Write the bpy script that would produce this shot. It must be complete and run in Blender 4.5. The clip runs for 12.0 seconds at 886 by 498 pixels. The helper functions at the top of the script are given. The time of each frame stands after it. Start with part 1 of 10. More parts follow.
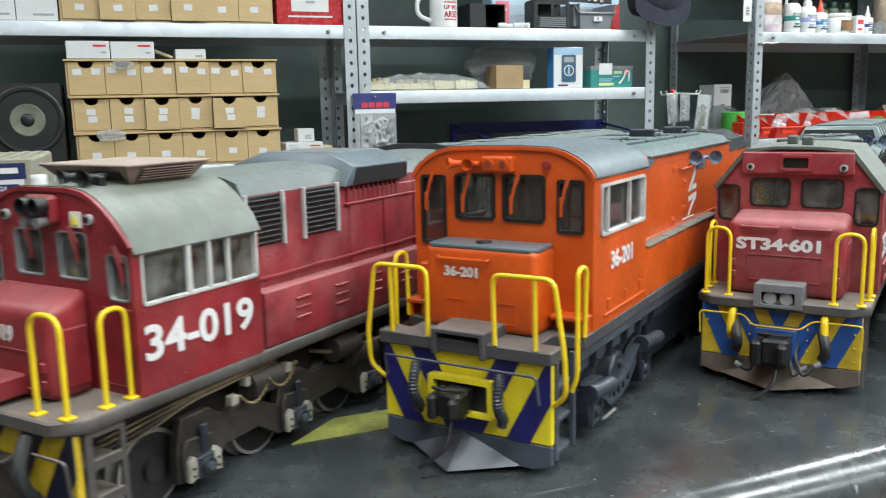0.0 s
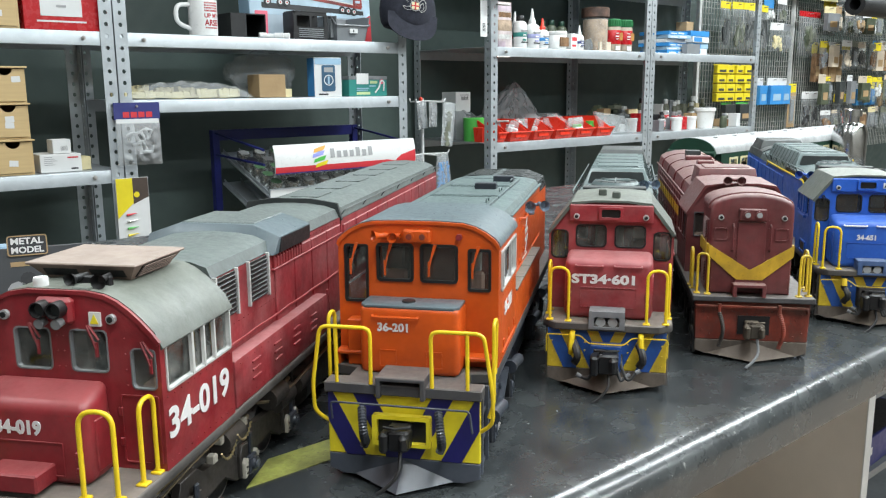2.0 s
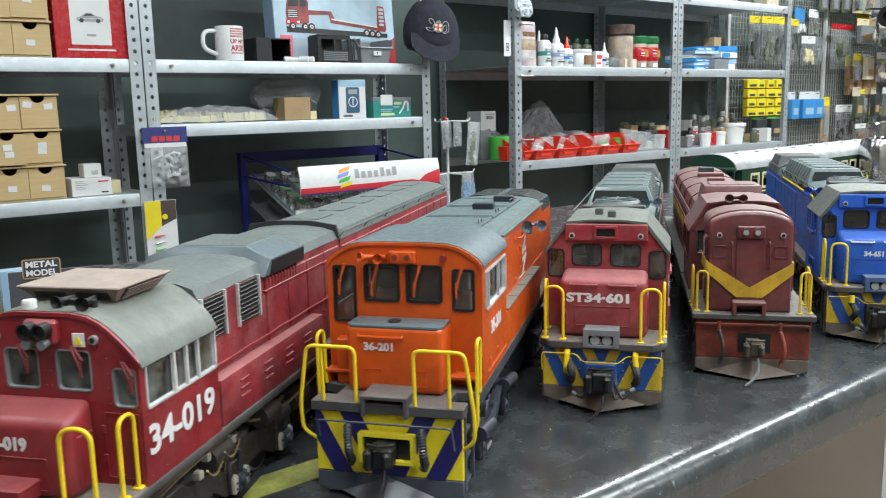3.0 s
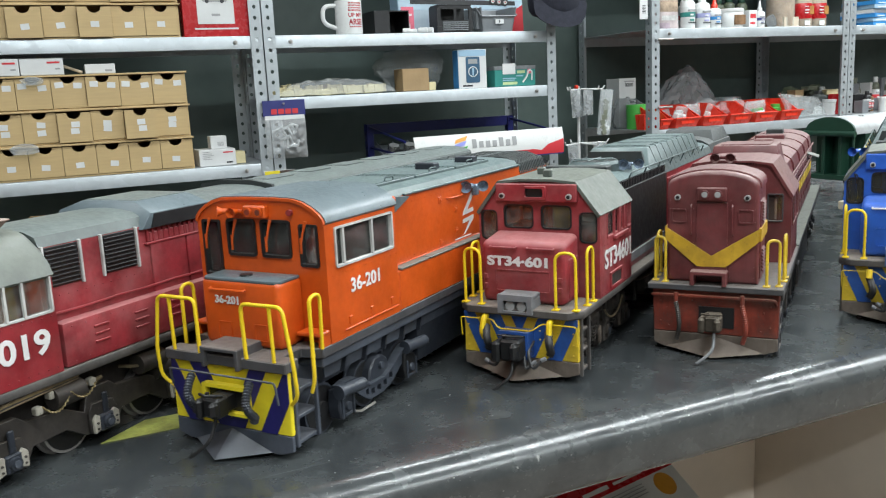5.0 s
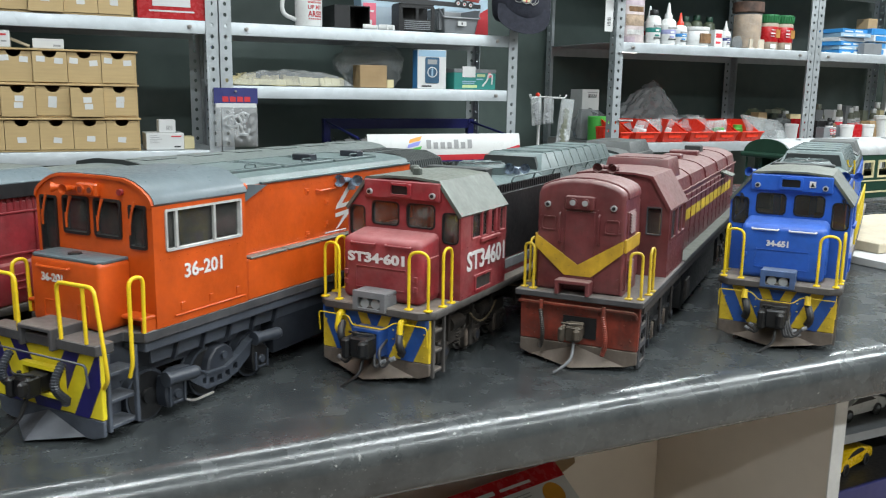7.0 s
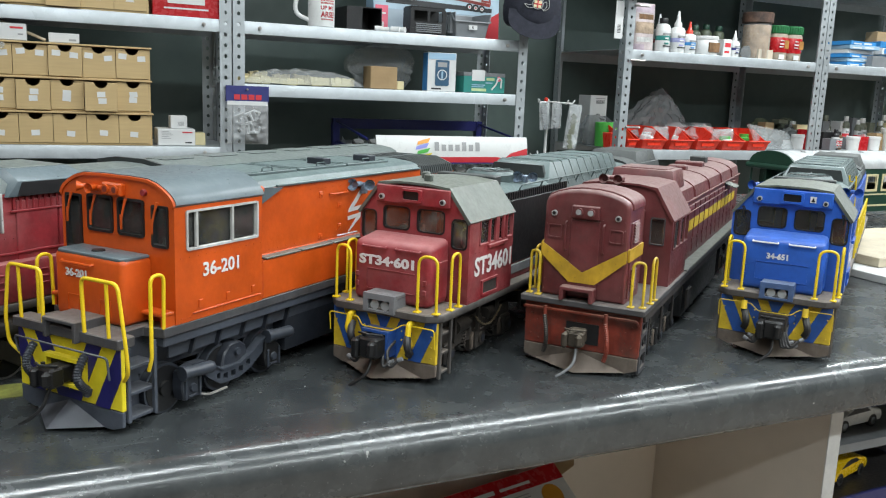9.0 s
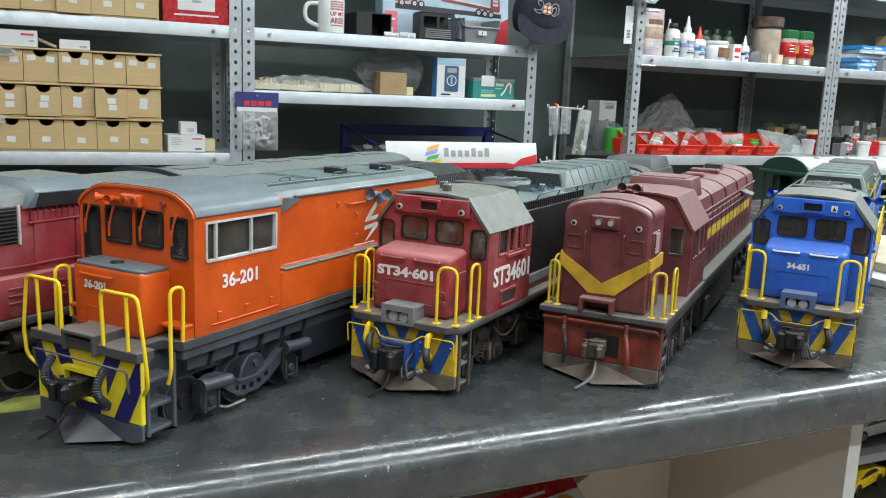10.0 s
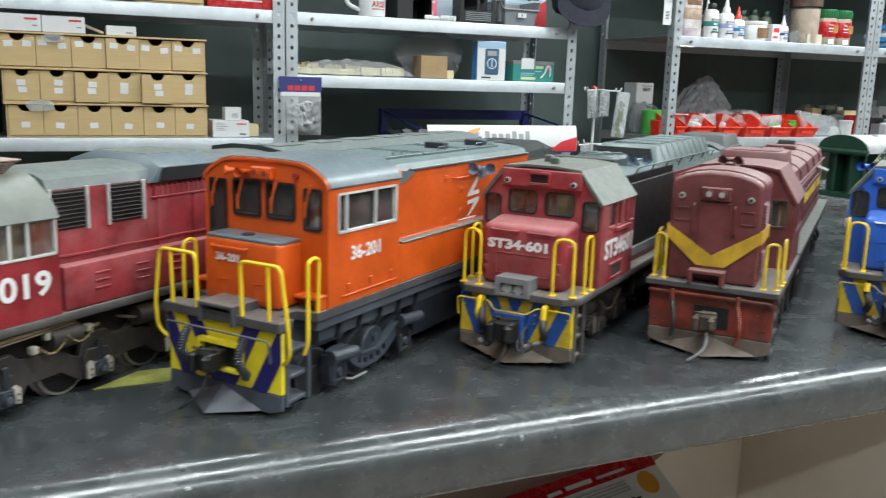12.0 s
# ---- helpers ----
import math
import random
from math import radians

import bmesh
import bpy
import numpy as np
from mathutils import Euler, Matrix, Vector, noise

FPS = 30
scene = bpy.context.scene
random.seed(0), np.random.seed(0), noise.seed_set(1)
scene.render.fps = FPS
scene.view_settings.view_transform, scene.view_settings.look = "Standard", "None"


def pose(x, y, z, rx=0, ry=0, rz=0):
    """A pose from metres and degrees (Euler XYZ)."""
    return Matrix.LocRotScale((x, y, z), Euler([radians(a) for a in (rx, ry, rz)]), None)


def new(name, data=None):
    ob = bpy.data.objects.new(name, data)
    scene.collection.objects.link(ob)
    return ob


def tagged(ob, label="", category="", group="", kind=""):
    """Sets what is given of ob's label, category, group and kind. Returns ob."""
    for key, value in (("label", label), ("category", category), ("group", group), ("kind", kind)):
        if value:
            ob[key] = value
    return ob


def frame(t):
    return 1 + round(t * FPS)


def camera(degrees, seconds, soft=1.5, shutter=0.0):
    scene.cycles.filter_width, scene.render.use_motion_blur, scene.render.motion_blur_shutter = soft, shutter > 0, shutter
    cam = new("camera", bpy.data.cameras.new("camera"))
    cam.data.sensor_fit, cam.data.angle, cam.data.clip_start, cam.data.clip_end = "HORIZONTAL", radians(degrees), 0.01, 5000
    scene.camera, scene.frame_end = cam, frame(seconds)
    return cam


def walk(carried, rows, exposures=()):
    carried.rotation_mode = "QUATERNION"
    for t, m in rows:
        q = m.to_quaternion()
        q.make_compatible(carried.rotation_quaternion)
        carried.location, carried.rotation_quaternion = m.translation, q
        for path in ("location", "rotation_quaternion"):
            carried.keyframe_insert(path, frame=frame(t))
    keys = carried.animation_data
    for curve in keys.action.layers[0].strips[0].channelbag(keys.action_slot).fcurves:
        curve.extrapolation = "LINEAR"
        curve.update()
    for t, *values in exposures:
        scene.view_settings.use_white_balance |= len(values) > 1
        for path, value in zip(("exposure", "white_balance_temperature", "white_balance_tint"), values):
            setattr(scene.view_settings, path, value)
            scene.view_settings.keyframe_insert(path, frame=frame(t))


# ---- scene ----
cam = camera(55.8, 12.0, soft=1.1, shutter=0.5)
METRES, EYE, TILT, LEAN, TURN = 0.8, 1.111, 0.0, 0.0, -21.8
ROWS = [
    (0.0, 0.0, 0.0, 0.0, -0.21, -9.64, 1.23),
    (0.5, -0.0977, -0.0305, 0.0186, -3.39, -9.9, 0.75),
    (1.0, -0.1804, -0.0545, 0.0368, -8.76, -10.49, 1.57),
    (1.5, -0.19, -0.0753, 0.0607, -17.6, -11.27, 2.45),
    (2.0, -0.1822, -0.0889, 0.0901, -19.02, -10.83, 0.41),
    (2.5, -0.1559, -0.1089, 0.0931, -17.61, -9.12, 0.66),
    (2.7, -0.1626, -0.1142, 0.0950, -17.53, -9.40, 1.02),
    (4.3, 0.1231, -0.1373, 0.0761, -6.74, -10.22, 2.45),
    (4.5, 0.1425, -0.1407, 0.0701, -5.05, -10.81, 2.91),
    (5.0, 0.1838, -0.1557, 0.0614, -3.18, -10.77, 2.72),
    (5.5, 0.2303, -0.1593, 0.0776, -2.65, -10.06, 0.92),
    (6.0, 0.2828, -0.1559, 0.0622, -2.51, -10.38, 0.2),
    (6.5, 0.3071, -0.1483, 0.0553, -3.28, -10.53, -0.51),
    (7.0, 0.3209, -0.1513, 0.0503, -3.73, -10.63, -0.95),
    (7.2, 0.3282, -0.1524, 0.0519, -3.76, -10.73, -1.30),
    (8.8, 0.3177, -0.1832, 0.0670, -3.32, -10.72, -2.24),
    (9.0, 0.3134, -0.1784, 0.0612, -3.19, -10.65, -2.34),
    (9.5, 0.311, -0.1699, 0.0627, -2.95, -10.63, -2.19),
    (10.0, 0.2989, -0.1683, 0.0663, -2.8, -10.38, -2.25),
    (10.5, 0.3012, -0.1703, 0.0664, -2.73, -10.59, -2.4),
    (11.0, 0.2947, -0.1657, 0.0626, -3.04, -10.67, -2.29),
    (11.5, 0.2574, -0.1645, 0.0589, -3.04, -11.1, -1.91),
    (12.0, 0.1878, -0.1667, 0.0458, -1.94, -11.23, -1.67),
]
walk(cam, [(t, pose(0, 0, EYE, TILT, LEAN, TURN) @ pose(METRES * x, METRES * y, METRES * z, 90 + pitch, roll, yaw)) for t, x, y, z, yaw, pitch, roll in ROWS],
     exposures=[(0.0, 0.14), (1.5, 0.16), (2.0, 0.16), (2.5, 0.02), (5.0, 0.0), (9.0, -0.10), (11.0, -0.07), (12.0, 0.04)])
# ---------------------------------------------------------------- world and light
world = bpy.data.worlds.new("world")
scene.world = world
world.use_nodes = True
world.node_tree.nodes["Background"].inputs[0].default_value = (0.9, 0.95, 1.0, 1)
world.node_tree.nodes["Background"].inputs[1].default_value = 0.05


def tube_or_fill_lamp(x, y, length, watts, turn=0.0, z=2.62):
    data = bpy.data.lights.new("tube_or_fill_light", "AREA")
    data.shape, data.size, data.size_y, data.energy = "RECTANGLE", length, 0.09, watts
    data.color = (0.89, 0.97, 1.0)
    lamp = new("tube_or_fill_light", data)
    lamp.matrix_world = pose(x, y, z, 0, 0, turn)


# Unseen fill is added: the y -1.85 row and the x 6.2 lamp.
LAMPS = ((-0.1, -0.25, 1.2, 27), (1.45, -0.25, 1.2, 30), (3.0, -0.25, 1.2, 36), (-0.1, -1.85, 1.2, 30), (1.45, -1.85, 1.2, 26), (3.0, -1.85, 1.2, 26),
         (0.7, 1.35, 1.2, 17), (2.6, 1.35, 1.2, 46), (4.5, 1.35, 1.2, 43), (6.2, 1.35, 1.2, 52), (-1.2, 1.35, 1.2, 14))
for lx, ly, ll, watts in LAMPS:
    tube_or_fill_lamp(lx, ly, ll, 1.09 * watts)

# ---------------------------------------------------------------- materials


def material(name):
    m = bpy.data.materials.new(name)
    m.use_nodes = True
    nt = m.node_tree
    return m, nt, nt.nodes["Principled BSDF"]


def node(nt, kind, **values):
    n = nt.nodes.new(kind)
    for key, value in values.items():
        n.inputs[key].default_value = value
    return n


def noise_mask(nt, coord, scale, low, high, detail=4.0):
    n = node(nt, "ShaderNodeTexNoise", Scale=scale, Detail=detail, Roughness=0.6)
    nt.links.new(coord, n.inputs["Vector"])
    r = node(nt, "ShaderNodeMapRange", **{"From Min": low, "From Max": high})
    nt.links.new(n.outputs["Fac"], r.inputs["Value"])
    return r.outputs["Result"]


def mix(nt, fac, a, b):
    m = nt.nodes.new("ShaderNodeMix")
    m.data_type = "RGBA"
    for sock, v in ((m.inputs[0], fac), (m.inputs[6], a), (m.inputs[7], b)):
        if isinstance(v, (float, int)):
            sock.default_value = v
        elif isinstance(v, tuple):
            sock.default_value = (*v[:3], 1)
        else:
            nt.links.new(v, sock)
    return m.outputs[2]


def times(nt, a, b):
    m = nt.nodes.new("ShaderNodeMath")
    m.operation = "MULTIPLY"
    for sock, v in ((m.inputs[0], a), (m.inputs[1], b)):
        if isinstance(v, (float, int)):
            sock.default_value = v
        else:
            nt.links.new(v, sock)
    return m.outputs[0]


def paint(name, colour, rough=0.45, dust=0.0, wear=0.12, metal=0.0, scale=1.0, dust_colour=(0.27, 0.24, 0.21), bump=0.15, grime=0.0, coat=0.0, veil=0.22):
    """Painted or moulded surface: two scales of tone, dust that settles on what faces up, patches of grime, a fine relief."""
    m, nt, b = material(name)
    co = nt.nodes.new("ShaderNodeTexCoord").outputs["Object"]
    big = noise_mask(nt, co, 28 * scale, 0.35, 0.7)
    fine = noise_mask(nt, co, 210 * scale, 0.3, 0.75, 6)
    dark = tuple(c * (1 - wear * 2.2) for c in colour)
    light = tuple(min(1, c * (1 + wear) + wear * 0.03) for c in colour)
    col = mix(nt, big, dark, light)
    col = mix(nt, times(nt, fine, wear * 1.4), col, tuple(c * 0.55 for c in colour))
    if grime:
        mp = nt.nodes.new("ShaderNodeMapping")
        mp.inputs["Scale"].default_value = (1, 1, 0.16)
        nt.links.new(co, mp.inputs["Vector"])
        col = mix(nt, times(nt, noise_mask(nt, mp.outputs[0], 190 * scale, 0.5, 0.8, 5), min(1, grime * 1.6)), col, tuple(c * 0.35 for c in colour))
        col = mix(nt, times(nt, noise_mask(nt, co, 520 * scale, 0.66, 0.7, 2), min(1, grime * 1.8)), col, (0.06, 0.05, 0.045))
        col = mix(nt, times(nt, noise_mask(nt, co, 45 * scale, 0.45, 0.75, 8), grime), col, (0.05, 0.042, 0.035))
    if dust:
        geo = nt.nodes.new("ShaderNodeNewGeometry")
        sep = nt.nodes.new("ShaderNodeSeparateXYZ")
        nt.links.new(geo.outputs["Normal"], sep.inputs[0])
        up = node(nt, "ShaderNodeMapRange", **{"From Min": 0.25, "From Max": 0.95})
        nt.links.new(sep.outputs["Z"], up.inputs["Value"])
        patch = node(nt, "ShaderNodeMapRange", **{"To Min": 0.55, "To Max": 1.0})
        nt.links.new(noise_mask(nt, co, 60 * scale, 0.3, 0.7, 8), patch.inputs["Value"])
        amount = times(nt, times(nt, up.outputs["Result"], patch.outputs["Result"]), dust)
        col = mix(nt, amount, col, dust_colour)
        film = times(nt, noise_mask(nt, co, 35 * scale, 0.4, 0.8, 8), dust * veil)
        col = mix(nt, film, col, dust_colour)
    nt.links.new(col, b.inputs["Base Color"])
    rr = node(nt, "ShaderNodeMapRange", **{"To Min": max(0.05, rough - 0.08), "To Max": min(1, rough + 0.14)})
    nt.links.new(fine, rr.inputs["Value"])
    nt.links.new(rr.outputs["Result"], b.inputs["Roughness"])
    b.inputs["Metallic"].default_value = metal
    b.inputs["Coat Weight"].default_value = coat
    if bump:
        bp = node(nt, "ShaderNodeBump", Strength=bump, Distance=0.0006)
        nt.links.new(fine, bp.inputs["Height"])
        nt.links.new(bp.outputs["Normal"], b.inputs["Normal"])
    return m


def glass(name, tint=(0.8, 0.85, 0.82), rough=0.03, ior=1.5, haze=0.0, patches=(40, 0.2, 0.75)):
    m, nt, b = material(name)
    t = nt.nodes.new("ShaderNodeBsdfTransparent")
    t.inputs[0].default_value = (*tint, 1)
    g = nt.nodes.new("ShaderNodeBsdfGlossy")
    g.inputs["Roughness"].default_value = rough
    f = node(nt, "ShaderNodeFresnel", IOR=ior)
    s = nt.nodes.new("ShaderNodeMixShader")
    nt.links.new(f.outputs[0], s.inputs[0])
    nt.links.new(t.outputs[0], s.inputs[1])
    nt.links.new(g.outputs[0], s.inputs[2])
    co = nt.nodes.new("ShaderNodeTexCoord").outputs["Object"]
    # Pale diffuse haze, painted in place of light on the panes.
    d = nt.nodes.new("ShaderNodeBsdfDiffuse")
    d.inputs["Color"].default_value = (0.5, 0.5, 0.47, 1)
    h = nt.nodes.new("ShaderNodeMixShader")
    nt.links.new(times(nt, noise_mask(nt, co, *patches, 6), haze), h.inputs[0])
    nt.links.new(s.outputs[0], h.inputs[1])
    nt.links.new(d.outputs[0], h.inputs[2])
    nt.links.new(h.outputs[0], nt.nodes["Material Output"].inputs["Surface"])
    return m


def film(name, tint=(0.9, 0.92, 0.92), haze=0.25, colour=(0.75, 0.76, 0.76)):
    """Crumpled clear plastic film."""
    m, nt, b = material(name)
    co = nt.nodes.new("ShaderNodeTexCoord").outputs["Object"]
    n = node(nt, "ShaderNodeTexNoise", Scale=38.0, Detail=5.0)
    nt.links.new(co, n.inputs["Vector"])
    bp = node(nt, "ShaderNodeBump", Strength=1.0, Distance=0.006)
    nt.links.new(n.outputs["Fac"], bp.inputs["Height"])
    t = nt.nodes.new("ShaderNodeBsdfTransparent")
    t.inputs[0].default_value = (*tint, 1)
    b.inputs["Base Color"].default_value = (*colour, 1)
    b.inputs["Roughness"].default_value = 0.16
    nt.links.new(bp.outputs["Normal"], b.inputs["Normal"])
    s = nt.nodes.new("ShaderNodeMixShader")
    s.inputs[0].default_value = haze
    nt.links.new(t.outputs[0], s.inputs[1])
    nt.links.new(b.outputs[0], s.inputs[2])
    nt.links.new(s.outputs[0], nt.nodes["Material Output"].inputs["Surface"])
    return m


def laminate(name):
    """Dark blue-grey worktop laminate: soft clouds, veins, worn stains, dust specks, crumbs and long fine scratches."""
    m, nt, b = material(name)
    co = nt.nodes.new("ShaderNodeTexCoord").outputs["Object"]
    big = noise_mask(nt, co, 4, 0.3, 0.7, 5)
    mid = noise_mask(nt, co, 26, 0.38, 0.70, 9)
    fine = noise_mask(nt, co, 210, 0.35, 0.7, 6)
    col = mix(nt, big, (0.030, 0.034, 0.036), (0.052, 0.058, 0.060))
    col = mix(nt, times(nt, mid, 0.7), col, (0.080, 0.087, 0.087))
    col = mix(nt, times(nt, noise_mask(nt, co, 14, 0.50, 0.66, 10), 0.7), col, (0.022, 0.024, 0.026))
    col = mix(nt, times(nt, noise_mask(nt, co, 60, 0.52, 0.70, 8), 0.5), col, (0.020, 0.022, 0.024))
    col = mix(nt, times(nt, noise_mask(nt, co, 3.2, 0.56, 0.72, 6), 0.35), col, (0.085, 0.078, 0.072))
    warp = node(nt, "ShaderNodeTexNoise", Scale=9.0, Detail=5.0)
    nt.links.new(co, warp.inputs["Vector"])
    vein = node(nt, "ShaderNodeTexVoronoi", Scale=26.0)
    vein.feature = "DISTANCE_TO_EDGE"
    bent = nt.nodes.new("ShaderNodeVectorMath")
    bent.operation = "MULTIPLY_ADD"
    bent.inputs[1].default_value = (0.14, 0.14, 0.14)
    nt.links.new(warp.outputs["Color"], bent.inputs[0])
    nt.links.new(co, bent.inputs[2])
    nt.links.new(bent.outputs[0], vein.inputs["Vector"])
    thin = node(nt, "ShaderNodeMapRange", **{"From Min": 0.0, "From Max": 0.03, "To Min": 1.0, "To Max": 0.0})
    nt.links.new(vein.outputs["Distance"], thin.inputs["Value"])
    col = mix(nt, times(nt, times(nt, thin.outputs["Result"], noise_mask(nt, co, 11, 0.5, 0.7, 3)), 0.6), col, (0.014, 0.015, 0.017))
    col = mix(nt, times(nt, fine, 0.28), col, (0.018, 0.020, 0.021))
    specks = noise_mask(nt, co, 420, 0.70, 0.73, 2)
    col = mix(nt, times(nt, specks, 0.40), col, (0.30, 0.31, 0.30))
    crumbs = noise_mask(nt, co, 150, 0.765, 0.775, 1)
    col = mix(nt, times(nt, crumbs, 0.7), col, (0.40, 0.40, 0.38))
    worn = noise_mask(nt, co, 7, 0.56, 0.70, 4)
    for turn, seed, squeeze, low in ((0.5, 1.3, 70, 0.70), (-0.35, 7.7, 95, 0.71), (1.25, 3.1, 80, 0.70), (0.15, 5.2, 120, 0.68), (-0.8, 2.4, 90, 0.69)):
        mp = nt.nodes.new("ShaderNodeMapping")
        mp.inputs["Rotation"].default_value = (0, 0, turn)
        mp.inputs["Location"].default_value = (seed, seed * 2, 0)
        mp.inputs["Scale"].default_value = (3.2, squeeze, 1)
        nt.links.new(co, mp.inputs["Vector"])
        line = noise_mask(nt, mp.outputs[0], 2.4, low, low + 0.02, 2)
        col = mix(nt, times(nt, times(nt, line, worn), 0.7), col, (0.26, 0.28, 0.28))
    nt.links.new(col, b.inputs["Base Color"])
    rr = node(nt, "ShaderNodeMapRange", **{"To Min": 0.20, "To Max": 0.34})
    nt.links.new(mid, rr.inputs["Value"])
    nt.links.new(rr.outputs["Result"], b.inputs["Roughness"])
    b.inputs["Specular IOR Level"].default_value = 0.82
    bp = node(nt, "ShaderNodeBump", Strength=0.08, Distance=0.0006)
    nt.links.new(fine, bp.inputs["Height"])
    nt.links.new(bp.outputs["Normal"], b.inputs["Normal"])
    return m


def galvanised(name, colour=(0.495, 0.53, 0.55), rough=0.40, metal=0.55):
    m, nt, b = material(name)
    co = nt.nodes.new("ShaderNodeTexCoord").outputs["Object"]
    v = node(nt, "ShaderNodeTexVoronoi", Scale=60.0)
    nt.links.new(co, v.inputs["Vector"])
    big = noise_mask(nt, co, 5, 0.3, 0.7)
    col = mix(nt, big, tuple(c * 0.82 for c in colour), colour)
    sep = nt.nodes.new("ShaderNodeSeparateColor")
    nt.links.new(v.outputs["Color"], sep.inputs[0])
    col = mix(nt, times(nt, sep.outputs[0], 0.35), col, tuple(c * 0.72 for c in colour))
    nt.links.new(col, b.inputs["Base Color"])
    b.inputs["Metallic"].default_value = metal
    rr = node(nt, "ShaderNodeMapRange", **{"To Min": rough - 0.08, "To Max": rough + 0.12})
    nt.links.new(sep.outputs[1], rr.inputs["Value"])
    nt.links.new(rr.outputs["Result"], b.inputs["Roughness"])
    return m


def birch(name, colour=(0.50, 0.355, 0.17)):
    m, nt, b = material(name)
    co = nt.nodes.new("ShaderNodeTexCoord").outputs["Object"]
    mp = nt.nodes.new("ShaderNodeMapping")
    mp.inputs["Scale"].default_value = (3, 3, 40)
    nt.links.new(co, mp.inputs["Vector"])
    grain = noise_mask(nt, mp.outputs[0], 4, 0.3, 0.7, 8)
    big = noise_mask(nt, co, 9, 0.3, 0.7)
    col = mix(nt, grain, tuple(c * 0.9 for c in colour), tuple(min(1, c * 1.06) for c in colour))
    col = mix(nt, times(nt, big, 0.4), col, tuple(c * 0.85 for c in colour))
    nt.links.new(col, b.inputs["Base Color"])
    b.inputs["Roughness"].default_value = 0.55
    return m


ORANGE = paint("orange_paint", (0.585, 0.080, 0.005), 0.38, dust=0.06, wear=0.10, dust_colour=(0.50, 0.16, 0.06))
RED = paint("red_paint", (0.265, 0.015, 0.022), 0.40, dust=0.5, wear=0.17, dust_colour=(0.38, 0.13, 0.125), grime=0.16, veil=0.4)
OXIDE = paint("maroon_paint", (0.150, 0.030, 0.032), 0.38, dust=0.8, wear=0.17, dust_colour=(0.30, 0.205, 0.19), grime=0.2, veil=0.18)
RUST_RED = paint("rust_red_paint", (0.28, 0.038, 0.018), 0.5, dust=0.55, wear=0.3, grime=0.75, dust_colour=(0.16, 0.085, 0.05))
BLUE = paint("blue_paint", (0.018, 0.105, 0.50), 0.38, dust=0.22, wear=0.12, dust_colour=(0.2, 0.25, 0.36), grime=0.1)
NAVY = paint("navy_stripe_paint", (0.016, 0.014, 0.13), 0.4, dust=0.08, wear=0.1)
DUSTY_BLUE = paint("dusty_blue_lamp_box_paint", (0.055, 0.105, 0.24), 0.5, dust=0.6, wear=0.2, dust_colour=(0.24, 0.27, 0.31))
STRIPE_BLUE = paint("blue_stripe_paint", (0.018, 0.09, 0.36), 0.45, dust=0.25, wear=0.15, grime=0.15)
YELLOW = paint("yellow_stripe_paint", (0.82, 0.66, 0.02), 0.45, dust=0.1, wear=0.08)
WORN_YELLOW = paint("worn_yellow_paint", (0.76, 0.52, 0.025), 0.45, dust=0.2, wear=0.15, grime=0.3)
MUSTARD = paint("mustard_chevron_paint", (0.60, 0.36, 0.022), 0.45, dust=0.25, wear=0.15, grime=0.2)
RAIL_YELLOW = paint("handrail_yellow_paint", (0.80, 0.56, 0.015), 0.35, wear=0.06)
GREY_ROOF = paint("grey_roof_paint", (0.095, 0.125, 0.14), 0.34, dust=0.35, wear=0.1, dust_colour=(0.19, 0.225, 0.235))
TEAL_ROOF = paint("teal_grey_hood_roof_paint", (0.082, 0.113, 0.114), 0.36, dust=0.7, wear=0.16, dust_colour=(0.175, 0.228, 0.222), grime=0.25)
DUSTY_ROOF = paint("dusty_green_grey_roof_paint", (0.098, 0.115, 0.100), 0.42, dust=0.6, wear=0.18, dust_colour=(0.245, 0.25, 0.21), grime=0.26)
DARK_ROOF = paint("dark_green_grey_roof_paint", (0.095, 0.115, 0.11), 0.38, dust=0.6, wear=0.16, dust_colour=(0.215, 0.24, 0.225), grime=0.2)
DECK_GREY = paint("grey_frame_paint", (0.062, 0.062, 0.068), 0.5, dust=0.7, wear=0.16, dust_colour=(0.20, 0.168, 0.145), grime=0.2)
TRUCK_GREY = paint("dark_grey_truck_paint", (0.024, 0.028, 0.038), 0.36, dust=0.2, wear=0.15, dust_colour=(0.10, 0.105, 0.115))
BEAM_GREY = paint("dark_blue_grey_beam_paint", (0.042, 0.049, 0.064), 0.36, dust=0.3, wear=0.15, dust_colour=(0.12, 0.125, 0.135))
PLOW_GREY = paint("grey_plough_paint", (0.068, 0.078, 0.10), 0.4, dust=0.3, wear=0.14, dust_colour=(0.19, 0.18, 0.175))
MUDDY = paint("weathered_underframe_paint", (0.030, 0.024, 0.020), 0.55, dust=0.4, wear=0.3, grime=0.5, dust_colour=(0.125, 0.097, 0.075))
WHEEL_DARK = paint("oily_black_wheel_paint", (0.012, 0.011, 0.010), 0.4, dust=0.15, wear=0.2, dust_colour=(0.08, 0.06, 0.05))
MUD_PLOW = paint("muddy_plough_paint", (0.15, 0.115, 0.09), 0.7, dust=0.4, wear=0.2, grime=0.4, dust_colour=(0.25, 0.2, 0.16))
BLACK = paint("black_plastic", (0.008, 0.008, 0.009), 0.42, dust=0.06, wear=0.1)
DARK = paint("dark_interior_and_shade_paint", (0.035, 0.028, 0.025), 0.7, wear=0.1)
CAB_INSIDE = paint("brown_cab_interior_paint", (0.36, 0.22, 0.17), 0.7, wear=0.15)
PALE_GREY = paint("pale_grey_box_paint", (0.19, 0.195, 0.205), 0.5, dust=0.3, wear=0.15, dust_colour=(0.34, 0.33, 0.31))
